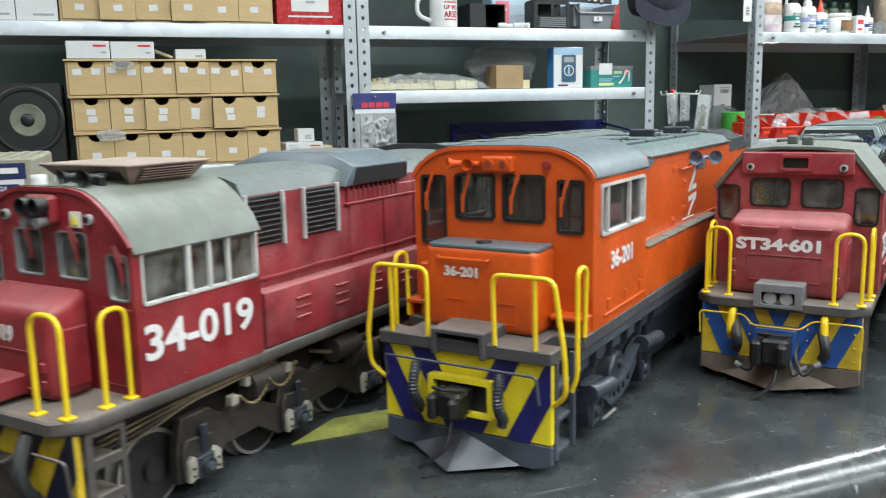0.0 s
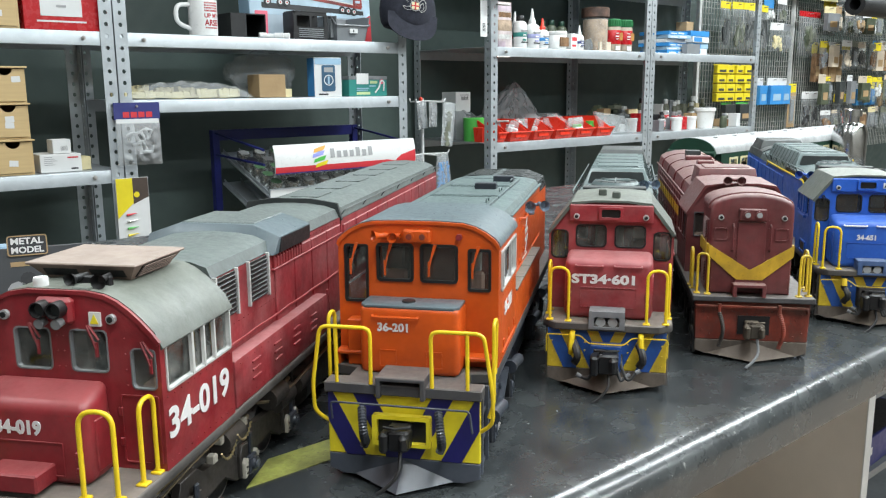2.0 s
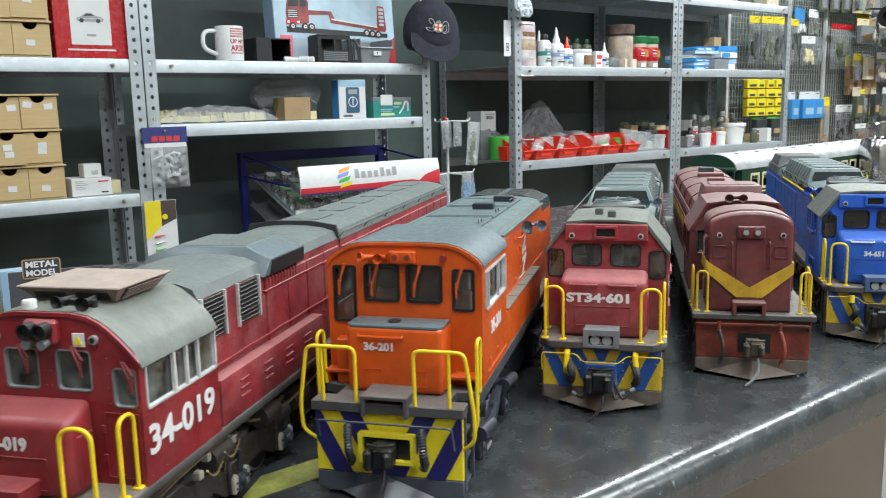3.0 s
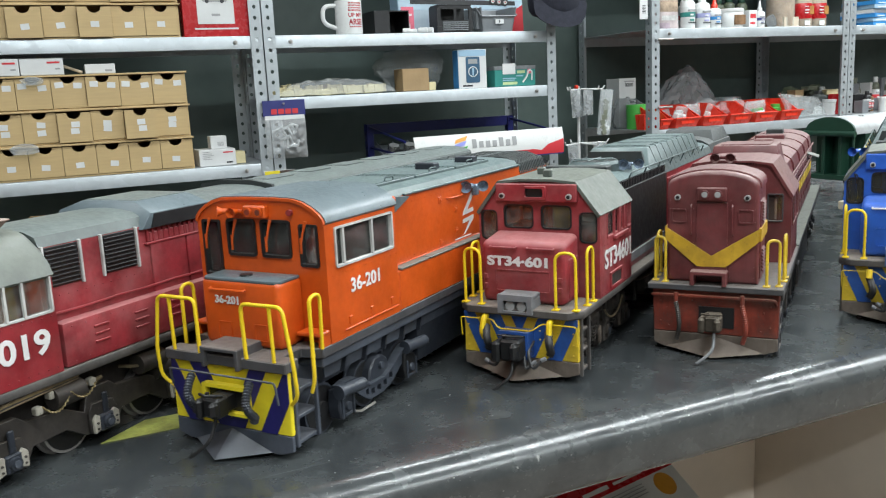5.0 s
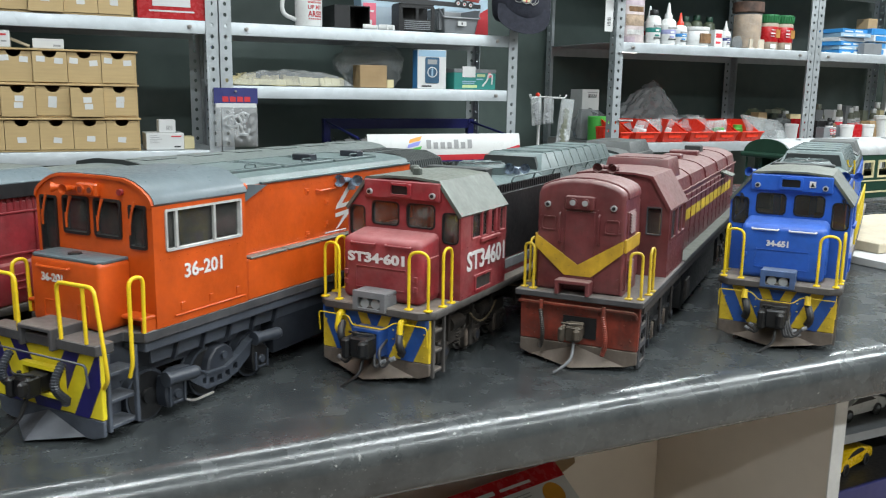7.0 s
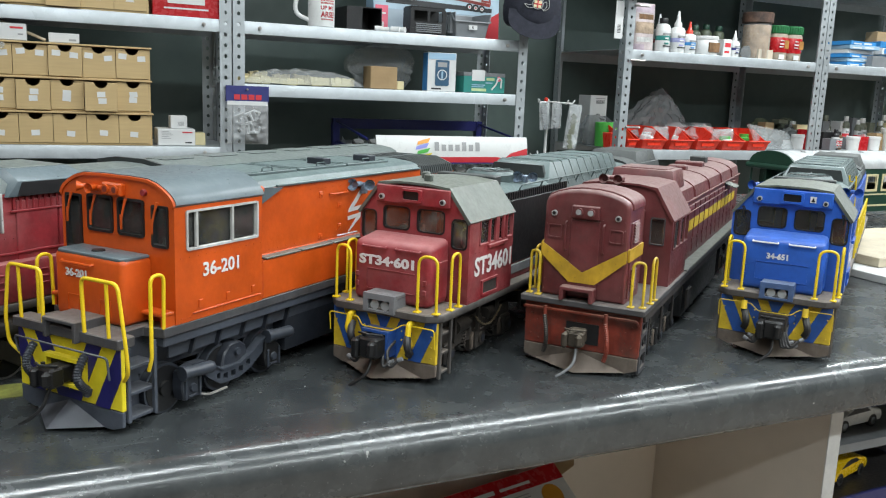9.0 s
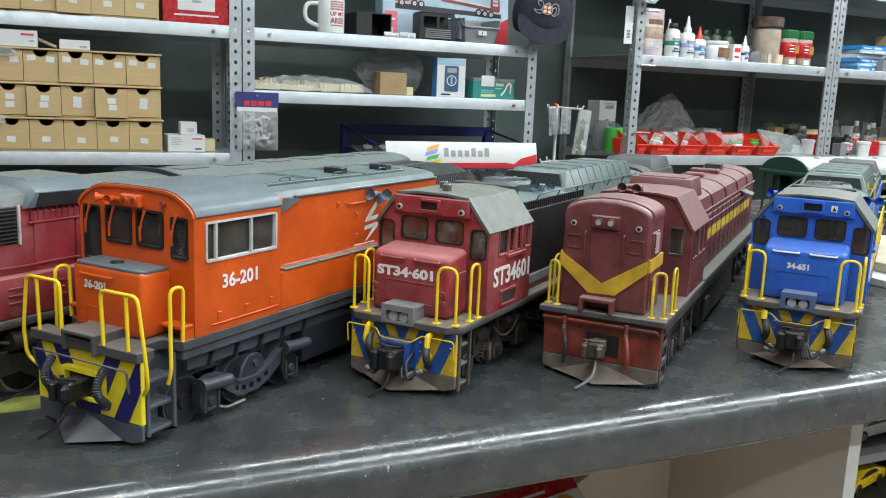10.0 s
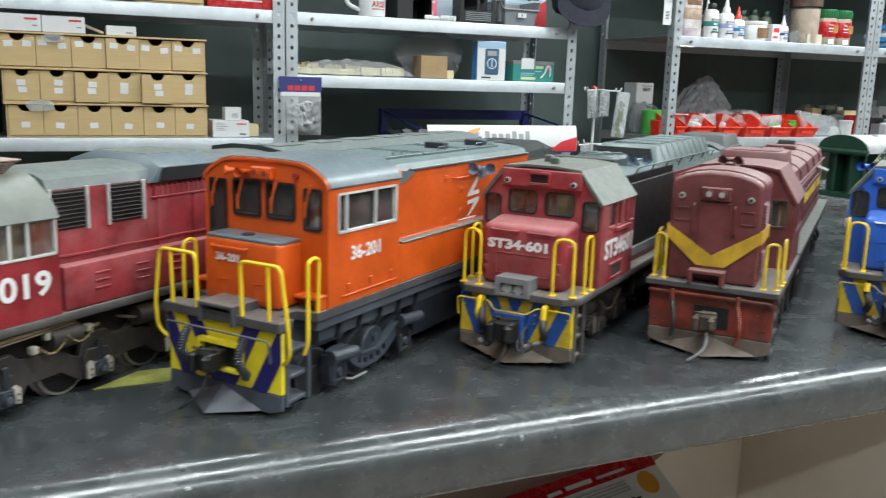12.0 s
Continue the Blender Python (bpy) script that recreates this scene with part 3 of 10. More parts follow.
def truck(loco, y0, spacing, mat, style, r=0.0195, xs=0.034, parent_dark=True):
    """A three-axle truck: wheels, side frames, axle boxes, springs and brake gear."""
    tr = new("truck")
    tr.parent = loco
    tagged(tr, "three-axle truck with side frames and steel wheels")
    ys = [y0, y0 + spacing, y0 + 2 * spacing]
    for y in ys:
        wheelset(tr, y, r)
    for s in (-1, 1):
        bm = B()
        prof, low = [], []
        for y in ys:
            prof += [(y - 0.014, r + 0.006), (y - 0.011, r + 0.020), (y + 0.011, r + 0.020), (y + 0.014, r + 0.014)]
            low += [(y - 0.012, r - 0.015), (y + 0.012, r - 0.015), (y + 0.014, r - 0.002)]
            if y != ys[2]:
                prof.append((y + spacing * 0.5, r + 0.012))
                low.append((y + spacing * 0.5, r - 0.001))
            if y != ys[2]:
                low.append((y + spacing - 0.014, r - 0.002))
        prism(bm, prof + low[::-1], "x", s * xs, s * (xs + 0.006), 0.0005)
        part("side_frame", bm, mat, tr)
        for y in ys:
            ab = B()
            if style == "pods":
                prism(ab, [(y - 0.013, r - 0.013), (y + 0.013, r - 0.013), (y + 0.015, r + 0.004), (y + 0.010, r + 0.013), (y - 0.010, r + 0.013), (y - 0.015, r + 0.004)], "x", s * (xs + 0.003), s * (xs + 0.012), 0.0015)
                rod(ab, (s * (xs + 0.008), y - 0.004, r + 0.013), (s * (xs + 0.012), y + 0.022, r + 0.013), 0.0062, seg=14)
            else:
                box(ab, *sorted((s * (xs + 0.003), s * (xs + 0.011))), y - 0.009, y + 0.009, r - 0.012, r + 0.008, 0.0015)
                rod(ab, (s * (xs + 0.010), y, r - 0.002), (s * (xs + 0.0135), y, r - 0.002), 0.0062, seg=12)
            axb = part("axle_box", ab, mat, tr)
            if style != "pods":
                part("cover_plate", rod(B(), (s * (xs + 0.0134), y, r - 0.002), (s * (xs + 0.0142), y, r - 0.002), 0.0036, seg=10), TRUCK_GREY, axb)
                for d in (-1, 1):
                    pts = [(y + d * 0.0098, r - 0.010), (y + d * 0.0135, r - 0.012), (y + d * 0.0145, r + 0.002), (y + d * 0.0105, r + 0.006)]
                    part("guide_plate", prism(B(), pts, "x", s * (xs + 0.0055), s * (xs + 0.0085), 0.0004), MUD_PLOW if parent_dark else DIRTY_WHITE, axb, "scuffed pale guide plate")
        for y in (ys[0] + spacing * 0.5, ys[1] + spacing * 0.5):
            cyl = B()
            rod(cyl, (s * (xs + 0.004), y - 0.012, r + 0.017), (s * (xs + 0.004), y + 0.012, r + 0.017), 0.0068, seg=14)
            rod(cyl, (s * (xs + 0.004), y + 0.012, r + 0.017), (s * (xs + 0.004), y + 0.022, r + 0.015), 0.002)
            part("brake_cylinder", cyl, mat, tr)
            sp = B()
            tube(sp, [(s * (xs + 0.005) + 0.0035 * math.cos(a * 1.2), y + 0.004 + 0.0035 * math.sin(a * 1.2), r - 0.006 + a * 0.0006) for a in range(28)], 0.0009, 6)
            part("spring", sp, mat, tr)
    return tr


PALE_PLATE = paint("scuffed_beige_plate_paint", (0.42, 0.385, 0.32), 0.6, wear=0.2, grime=0.3)
CHAIN_BRASS = paint("brass_chain", (0.34, 0.26, 0.13), 0.4, wear=0.3, metal=0.6)


def heavy_truck(loco, y0, spacing, mat, xs=0.042, r=0.0205):
    """A three-axle truck with deep plate frames, bulky axle boxes and wheels that show in front of them."""
    tr = new("truck")
    tr.parent = loco
    tagged(tr, "heavy brown three-axle truck with pale axle guides")
    ys = [y0, y0 + spacing, y0 + 2 * spacing]
    for y in ys:
        wheelset(tr, y - 0.024, r + 0.0015, 0.0310, WHEEL_DARK, 0.90)
    for s in (-1, 1):
        top, low = [], []
        for y in ys:
            top += [(y - 0.016, 0.030), (y - 0.011, 0.047), (y + 0.010, 0.047), (y + 0.018, 0.041)]
            low += [(y - 0.016, 0.011), (y + 0.013, 0.008), (y + 0.020, 0.021)]
            if y != ys[2]:
                top.append((y + spacing * 0.6, 0.039))
                low.append((y + spacing * 0.6, 0.022))
        part("side_frame", prism(B(), top + low[::-1], "x", s * xs, s * (xs + 0.006), 0.0005), mat, tr)
        for y in ys:
            pod = part("axle_box", prism(B(), [(y - 0.014, 0.012), (y + 0.012, 0.0095), (y + 0.015, 0.022), (y + 0.010, 0.033), (y - 0.010, 0.035), (y - 0.014, 0.028)], "x", s * (xs + 0.0055), s * (xs + 0.0085), 0.0006), mat, tr)
            part("bearing_block", box(B(), *sorted((s * (xs + 0.008), s * (xs + 0.0125))), y - 0.0062, y + 0.0062, 0.0115, 0.0245, 0.001), TRUCK_GREY, pod)
            part("bearing_cover", rod(B(), (s * (xs + 0.012), y, 0.018), (s * (xs + 0.0150), y, 0.018), 0.0052, 0.0046, seg=18), TRUCK_GREY, pod)
            part("cover_cap", rod(B(), (s * (xs + 0.0148), y, 0.018), (s * (xs + 0.0160), y, 0.018), 0.0026, seg=14), PLOW_GREY, pod)
            part("spring_hanger", box(B(), *sorted((s * (xs + 0.008), s * (xs + 0.0105))), y - 0.001, y + 0.004, 0.0245, 0.041, 0.0008), TRUCK_GREY, pod)
            for d in (-1, 1):
                pts = [(y + d * 0.0066, 0.0125), (y + d * 0.0118, 0.0110), (y + d * 0.0122, 0.0225), (y + d * 0.0088, 0.0258), (y + d * 0.0062, 0.0240)]
                g = part("guide_plate", prism(B(), pts, "x", s * (xs + 0.0082), s * (xs + 0.0112), 0.0003), PALE_PLATE, pod, "scuffed pale guide plate")
                for zz in (0.0145, 0.0190):
                    part("bolt", rod(B(), (s * (xs + 0.011), y + d * 0.0092, zz), (s * (xs + 0.0120), y + d * 0.0092, zz), 0.0010, seg=6), MUDDY, tr)
        for y in (y0 + 0.050, y0 + 0.132):
            part("brake_cylinder", rod(B(), (s * (xs + 0.008), y - 0.012, 0.051), (s * (xs + 0.008), y + 0.014, 0.051), 0.0085, seg=18), mat, tr)
            part("push_rod", rod(B(), (s * (xs + 0.008), y + 0.014, 0.051), (s * (xs + 0.008), y + 0.034, 0.053), 0.0016, seg=8), BRASS, tr)
        for y, z in ((y0 + 0.022, 0.047), (y0 + 0.034, 0.055), (y0 + 0.070, 0.053)):
            part("lug", box(B(), *sorted((s * (xs + 0.006), s * (xs + 0.012))), y, y + 0.006, z - 0.003, z + 0.003, 0.0008), PALE_PLATE, tr, "pale worn lug")
        for y, z in ((y0 + 0.024, 0.043), (y0 + 0.049, 0.046)):
            part("chain", tube(B(), [(s * (xs + 0.0165 - (0.0008 if k % 2 else 0)), y + 0.0013 * k, z + 0.008 * ((k - 9) / 9) ** 2 + (0.0007 if k % 2 else 0)) for k in range(19)], 0.00075, 5), CHAIN_BRASS, tr, "slack brass chain")
    return tr


def u_rail(parent, p, q, h, mat=RAIL_YELLOW, r=0.0014, feet=True, lean=(0, 0)):
    """A handrail: an upside-down U from p to q, h high, on two small feet."""
    p, q = Vector(p), Vector(q)
    up = Vector((lean[0], lean[1], h))
    bm = tube(B(), rounded([p, p + up, q + up, q], (q - p).length * 0.49, 6), r, 8)
    if feet:
        for f in (p, q):
            box(bm, f.x - 0.0032, f.x + 0.0032, f.y - 0.0032, f.y + 0.0032, f.z - 0.0003, f.z + 0.0014, 0.0005)
    return part("handrail", bm, mat, parent, "yellow handrail", smooth=50)


def window(cab, place, x0, x1, z0, z1, r, frame_mat, lip=0.0022, out=0.0012, pane_d=0.0018, label="", pane_mat=CAB_GLASS):
    outer, inner = rounded_rect(x0 - lip * 0.35, x1 + lip * 0.35, z0 - lip * 0.35, z1 + lip * 0.35, r), rounded_rect(x0 + lip, x1 - lip, z0 + lip, z1 - lip, max(r - lip * 0.6, 0.0006))
    w = part("window", ring_frame(B(), outer, inner, place, -out, 0.0022), frame_mat, cab, label, smooth=None)
    pane = B()
    sheet(pane, rounded_rect(x0 + lip * 0.5, x1 - lip * 0.5, z0 + lip * 0.5, z1 - lip * 0.5, r), [], lambda u, v, d: place(u, v, pane_d + d), 0.0003)
    part("pane", pane, pane_mat, w, smooth=None).visible_shadow = False
    return w


def cab_shell(loco, y0, y1, hw, z0, outline, front_holes, side_holes, mat, thick=0.002, rear_z=None):
    """Four walls round an empty cab: the front and sides with window openings right through."""
    bm = B()
    rr = [rounded_rect(*h) for h in front_holes]
    sheet(bm, outline, rr, front_at(y0), thick)
    eave = max(v for u, v in outline if abs(abs(u) - hw) < 1e-6)
    for s in (-1, 1):
        sheet(bm, [(y0 + thick, z0), (y1 - thick, z0), (y1 - thick, eave), (y0 + thick, eave)], [rounded_rect(*h) for h in side_holes], side_at(hw, s), thick)
    prism(bm, outline, "y", y1 - thick, y1)
    cab = part("cab", bm, mat, loco, smooth=None)
    inner = B()
    box(inner, -hw + thick + 0.0005, hw - thick - 0.0005, y0 + thick + 0.0005, y1 - thick - 0.0005, z0 - 0.002, z0 + 0.016)
    box(inner, -hw * 0.8, -hw * 0.25, y0 + 0.004, y0 + 0.02, z0 + 0.016, z0 + 0.045, 0.002)
    for sx in (-0.55, 0.5):
        box(inner, hw * sx - 0.010, hw * sx + 0.010, y0 + 0.045, y0 + 0.062, z0 + 0.016, z0 + 0.034, 0.002)
        box(inner, hw * sx - 0.010, hw * sx + 0.010, y0 + 0.060, y0 + 0.066, z0 + 0.034, z0 + 0.060, 0.002)
    # Rear blocks and headrests added for the light and dark patches in the windows.
    for xa, xb, dz, mt in ((-0.85, -0.45, 0.078, DECK_GREY), (-0.30, 0.20, 0.084, CAB_INSIDE), (0.35, 0.85, 0.074, RUST_RED)):
        part("cab_filler_block", box(B(), hw * xa, hw * xb, y1 - thick - 0.012, y1 - thick - 0.0005, z0 + 0.0165, z0 + dz, 0.001), mt, cab)
    for sx in (-0.55, 0.5):
        part("headrest", box(B(), hw * sx - 0.008, hw * sx + 0.008, y0 + 0.060, y0 + 0.064, z0 + 0.0605, z0 + 0.080, 0.0015), DIRTY_WHITE if sx > 0 else BLACK, cab)
    part("cab_interior", inner, CAB_INSIDE, cab, "brown cab interior with seats and a control desk")
    return cab


def roof_shell(parent, pts, y0, y1, mat, thick=0.0022, name="roof", label=""):
    """A bent sheet: a line of points across, drawn from y0 to y1."""
    inner = [(u * (1 - thick / max(abs(u), 0.02)) if abs(u) > 0.02 else u, v - thick) for u, v in pts]
    return part(name, prism(B(), list(pts) + inner[::-1], "y", y0, y1), mat, parent, label, smooth=28)


def wiper(cab, x, y, z, dx, length, mat):
    bm = B()
    tube(bm, [(x, y - 0.002, z), (x + dx, y - 0.003, z - length)], 0.0008, 6)
    tube(bm, [(x + 0.0015, y - 0.002, z), (x + dx + 0.0015, y - 0.003, z - length * 0.6)], 0.0007, 6)
    box(bm, x + dx - 0.0008, x + dx + 0.0008, y - 0.0034, y - 0.0024, z - length * 1.35, z - length * 0.7)
    return part("wiper", bm, mat, cab)


def marker(parent, x, y, z, mat=SILVER, r=0.0028):
    bm = B()
    rod(bm, (x, y + 0.001, z), (x, y - 0.0022, z), r, seg=14)
    m = part("marker_light", bm, mat, parent)
    part("lens", rod(B(), (x, y - 0.0021, z), (x, y - 0.003, z), r * 0.62, seg=10), BLACK, m)
    return m


def horn(bm, p, q, bell=0.0055, r=0.0018):
    p, q = Vector(p), Vector(q)
    rod(bm, p, p + (q - p) * 0.7, r, r * 1.3)
    rod(bm, p + (q - p) * 0.7, q, r * 1.3, bell, caps=False, seg=16)
    return bm


def ring_strip(curve, ya, yb):
    """A narrow lip along the top of a curved cab front."""
    top = [(u * 1.014, v + 0.0012) for u, v in curve]
    low = [(u * 0.985, v - 0.0010) for u, v in curve]
    right = top + low[::-1]
    bm = B()
    prism(bm, [(-u, v) for u, v in top] + top[::-1] + low + [(-u, v) for u, v in low[::-1]], "y", ya, yb)
    return bm


def rivets(parent, pts, mat, r=0.00055):
    """Rows of small rivet heads, too small to tell apart: one mesh."""
    bm = B()
    for p in pts:
        bmesh.ops.create_icosphere(bm, subdivisions=1, radius=r, matrix=Matrix.Translation(p))
    ob = part("rivet_strip", bm, mat, parent, smooth=60)
    ob["kind"] = "stuff"
    return ob


def class34(m, body, roof, label, base, stripe, deck_mat, plow_mat, number, side_number, deck_z=0.0665, hood=True, porch="box", frame_mat=BLACK, side_mat=None, rail=RAIL_YELLOW, hood_mat=None, length=0.80, tag="", variant="plain", front_no=(-0.0345, 0.0235, 0.1065, 0.0098), side_no=(0.068, 0.151, 0.0998, 0.0185)):
    """A low-nosed diesel with a wedge-topped cab."""
    lo = thing("model_locomotive", m, label, "model locomotive", "model locomotives on the bench")
    z, hw, yc0, yc1 = (deck_z, 0.060, 0.045, 0.1345) if variant == "old" else (deck_z, 0.060, 0.056, 0.155)
    # deck with a cut-out front corner
    part("deck", prism(B(), [(-0.060, 0.012), (-0.048, 0.001), (0.048, 0.001), (0.060, 0.012), (0.060, length), (-0.060, length)], "z", z - 0.0075, z, 0.001), deck_mat, lo, "dusty grey running deck")
    # The old variant's frame is painted dark for the shade under its deck.
    part("frame", box(B(), -0.030, 0.030, 0.02, length - 0.01, 0.034, z - 0.0078), MUDDY if variant != "old" else DARK, lo)
    pilot(lo, 0.0555, 0.020, z - 0.0078, 0.008, base, stripe, 0.6 if variant == "old" else 0.46, ((-0.05, -0.021), (-0.007, 0.009), (0.025, 0.041)) if variant == "old" else ((-0.05, -0.0095), (0.0010, 0.0147), (0.0270, 0.0400)))
    plough(lo, 0.0555, 0.005, 0.0196, 0.008, plow_mat, 0.020, 0.75)
    # steps behind the pilot
    for s in (-1, 1):
        for zz in (0.010, 0.028, 0.046):
            part("step", box(B(), *sorted((s * 0.036, s * 0.0555)), 0.0128, 0.034, zz - 0.0012, zz + 0.0012, 0.0004), deck_mat, lo)
        if variant == "old":
            sp_ = B()
            sheet(sp_, [(0.0125, 0.006), (0.0350, 0.006), (0.0350, z - 0.0078), (0.0125, z - 0.0078)], [rounded_rect(0.0160, 0.0322, 0.0115, 0.0265, 0.001), rounded_rect(0.0160, 0.0322, 0.0310, 0.0450, 0.001), rounded_rect(0.0160, 0.0322, 0.0495, 0.0610, 0.001)], side_at(0.0578, s), 0.002)
            part("step_plate", sp_, deck_mat, lo, "dusty step side plate with cut-outs", smooth=None)
        for yy in () if variant == "old" else (0.0125, 0.0320):
            part("step_post", box(B(), *sorted((s * 0.0545, s * 0.0575)), yy, yy + 0.0028, 0.006, z - 0.008, 0.0004), deck_mat, lo)
        part("step_back", box(B(), *sorted((s * 0.034, s * 0.036)), 0.0128, 0.034, 0.008, z - 0.008), MUDDY, lo)
    coupler(lo, -0.002, 0.034, BLACK)
    bx = B()
    ring_frame(bx, rounded_rect(-0.0140, 0.0140, 0.0225, 0.0470, 0.001), rounded_rect(-0.0115, 0.0115, 0.025, 0.0445, 0.001), front_at(-0.007), 0.0, 0.015)
    part("coupler_pocket", bx, stripe if variant == "plain" else DARK, lo, smooth=None)
    for s in (-1, 1):
        hose(lo, s * 0.030, 0.006, 0.026, z - (0.010 if variant == "old" else 0.019), RUBBER, False, 0.008, 0.0036)
        if variant == "blue":
            part("hose_valve", rod(B(), (s * 0.030, -0.001, z - 0.0095), (s * 0.030, -0.003, z - 0.0185), 0.0028, 0.0032, seg=12), WORN_YELLOW, lo, "pale yellow hose valve")
        elif variant != "old":
            part("hose_valve", tube(B(), rounded([(s * 0.0315, 0.006, z - 0.0105), (s * 0.0315, 0.000, z - 0.0105), (s * 0.0325, -0.0030, z - 0.024), (s * 0.0325, 0.002, z - 0.030)], 0.004), 0.0027, 10), rail, lo, "yellow hose elbow")
    if variant != "old":
        for xa, xb, zb in ((0.010, 0.019, 0.021), (0.014, 0.028, 0.025), (-0.008, -0.022, 0.018)) + (((0.012, 0.023, 0.018), (0.008, 0.016, 0.016), (-0.012, -0.018, 0.022)) if variant == "blue" else ()):
            jumper = part("jumper_hose", tube(B(), rounded([(xa, 0.006, 0.036), (xa, -0.008, 0.030), ((xa + xb) / 2, -0.014, 0.016), (xb, -0.011, zb)], 0.006), 0.0015, 8), RUBBER, lo)
            part("hose_end", rod(B(), (xb, -0.011, zb), (xb + (0.004 if xb > 0 else -0.004), -0.010, zb + 0.002), 0.0020, seg=10), PALE_GREY, jumper, "bright metal hose end")
        # Black plate painted in for the shaded inside of the pocket.
        part("pocket_shade", box(B(), -0.0114, 0.0114, 0.0035, 0.0070, 0.0252, 0.0443), BLACK, lo, smooth=None)
        rivets(lo, [(s * x, 0.0070, zz) for s in (-1, 1) for x, zz in ((0.020, 0.030), (0.020, 0.038), (0.020, 0.046), (0.051, 0.026), (0.051, 0.036), (0.051, 0.046), (0.040, 0.054))], base, 0.0009)
    lever = tube(B(), rounded([(-0.056, 0.004, 0.036), (-0.056, 0.002, 0.054), (-0.024, 0.002, 0.054), (-0.016, -0.003, 0.048), (0.016, -0.003, 0.048), (0.024, 0.002, 0.054), (0.056, 0.002, 0.054), (0.056, 0.004, 0.036)], 0.003), 0.0009 if variant == "old" else 0.0006, 6)
    part("uncoupling_lever", lever, rail if variant == "plain" else (base if variant == "blue" else deck_mat), lo)
    # nose
    nose = B()
    nx0, nx1 = (-0.041, 0.0295) if variant == "old" else (-0.041, 0.041)
    box(nose, nx0, nx1, 0.018, yc0 - 0.001, z, 0.1225 if variant != "old" else 0.1185, 0.0)
    for v in nose.verts:
        if v.co.z > 0.1 and v.co.y > 0.04:
            v.co.z = 0.1280 if variant != "old" else 0.1265
    bmesh.ops.bevel(nose, geom=[e for e in nose.edges], offset=0.006, segments=4, affect="EDGES", profile=0.5)
    nose_ob = part("nose", nose, body, lo)
    for s in (-1, 1):
        if variant != "old":
            part("grab_iron", tube(B(), rounded([(s * 0.0055, 0.0182, 0.1185), (s * 0.0055, 0.0158, 0.1180), (s * 0.0305, 0.0158, 0.1180), (s * 0.0305, 0.0182, 0.1185)], 0.002), 0.0009, 6), body if variant != "blue" else WHITE_PAINT, nose_ob)
        hg = B()
        hx = nx0 + 0.005 if s < 0 else nx1 - 0.005
        box(hg, hx - 0.002, hx + 0.002, 0.0165, 0.018, 0.079, 0.084, 0.0005)
        box(hg, hx - 0.002, hx + 0.002, 0.0165, 0.018, 0.088, 0.093, 0.0005)
        part("hinge", hg, body, nose_ob)
        part("side_door", box(B(), *((nx0 - 0.0008, nx0 + 0.0005) if s < 0 else (nx1 - 0.0005, nx1 + 0.0008)), 0.026, 0.040 if variant == "old" else 0.050, z + 0.006, 0.108, 0.0006), body, nose_ob)
    door = B()
    dw = 0.021 if variant == "old" else 0.026
    dc = (nx0 + nx1) / 2
    ring_frame(door, rounded_rect(dc - dw, dc + dw, 0.078, 0.0975, 0.001), rounded_rect(dc - dw + 0.0006, dc + dw - 0.0006, 0.0786, 0.0969, 0.001), front_at(0.0172), 0, 0.001)
    part("door_seam", door, body, nose_ob, smooth=None)
    # porch light
    pl = B()
    if porch == "box":
        pmat = PALE_GREY if variant != "blue" else DUSTY_BLUE
        sheet(pl, [(-0.0165, 0.062), (0.0165, 0.062), (0.0165, 0.079), (-0.0165, 0.079)], [rounded_rect(-0.0115, 0.0115, 0.064, 0.0735, 0.001)], front_at(-0.002), 0.004)
        box(pl, -0.0165, 0.0165, 0.002, 0.019, 0.075, 0.079, 0.0008)
        for s in (-1, 1):
            box(pl, *sorted((s * 0.0135, s * 0.0165)), 0.002, 0.019, 0.062, 0.075)
        box(pl, -0.0135, 0.0135, 0.010, 0.019, 0.062, 0.075)
        po = part("headlight_box", pl, pmat, lo, "grey headlight box")
        for s in (-1, 1):
            part("headlight", rod(B(), (s * 0.0055, 0.010, 0.0685), (s * 0.0055, 0.0005, 0.0685), 0.0045, seg=16), LENS, po, "round clear headlight")
    else:
        box(pl, -0.0235, 0.0095, 0.001, 0.020, 0.075, 0.0855, 0.001)
        part("headlight_box", pl, body, lo)
        # Dark box fills the gap under the porch block.
        pc = box(B(), -0.0185, 0.0045, 0.003, 0.016, 0.066, 0.0752)
        part("dark_hollow", pc, DARK, lo)
    # cab
    ez, ax, az = 0.1455, 0.0375, 0.1725
    outline = [(-hw, z), (hw, z), (hw, ez), (ax, az), (-ax, az), (-hw, ez)]
    curve = [(0.060, 0.1465), (0.0560, 0.1515), (0.0495, 0.1585), (0.0430, 0.1642), (0.0362, 0.1690), (0.0290, 0.1722), (0.0180, 0.1740)]
    if variant == "old":
        outline = [(-hw, z), (hw, z)] + curve + [(-u, v) for u, v in curve[::-1]]
    fh = [(-0.0575, -0.0410, 0.1175, 0.1455, 0.0045), (-0.0335, -0.004, 0.1292, 0.1512, 0.0045), (0.004, 0.0335, 0.1292, 0.1512, 0.0045), (0.0410, 0.0575, 0.1175, 0.1455, 0.0045)]
    old = variant == "old"
    if old:
        fh = [(-0.0575, -0.0425, 0.120, 0.1435, 0.003), (-0.0290, -0.006, 0.1285, 0.1530, 0.003), (0.006, 0.0290, 0.1285, 0.1530, 0.003), (0.0425, 0.0575, 0.120, 0.1435, 0.003)]
    sh = [(0.0770, yc1 - 0.003, 0.1190, 0.1440, 0.002)]
    if old:
        sh = [(yc0 + 0.0055, yc1 - 0.002, 0.1175, 0.1445, 0.002)]
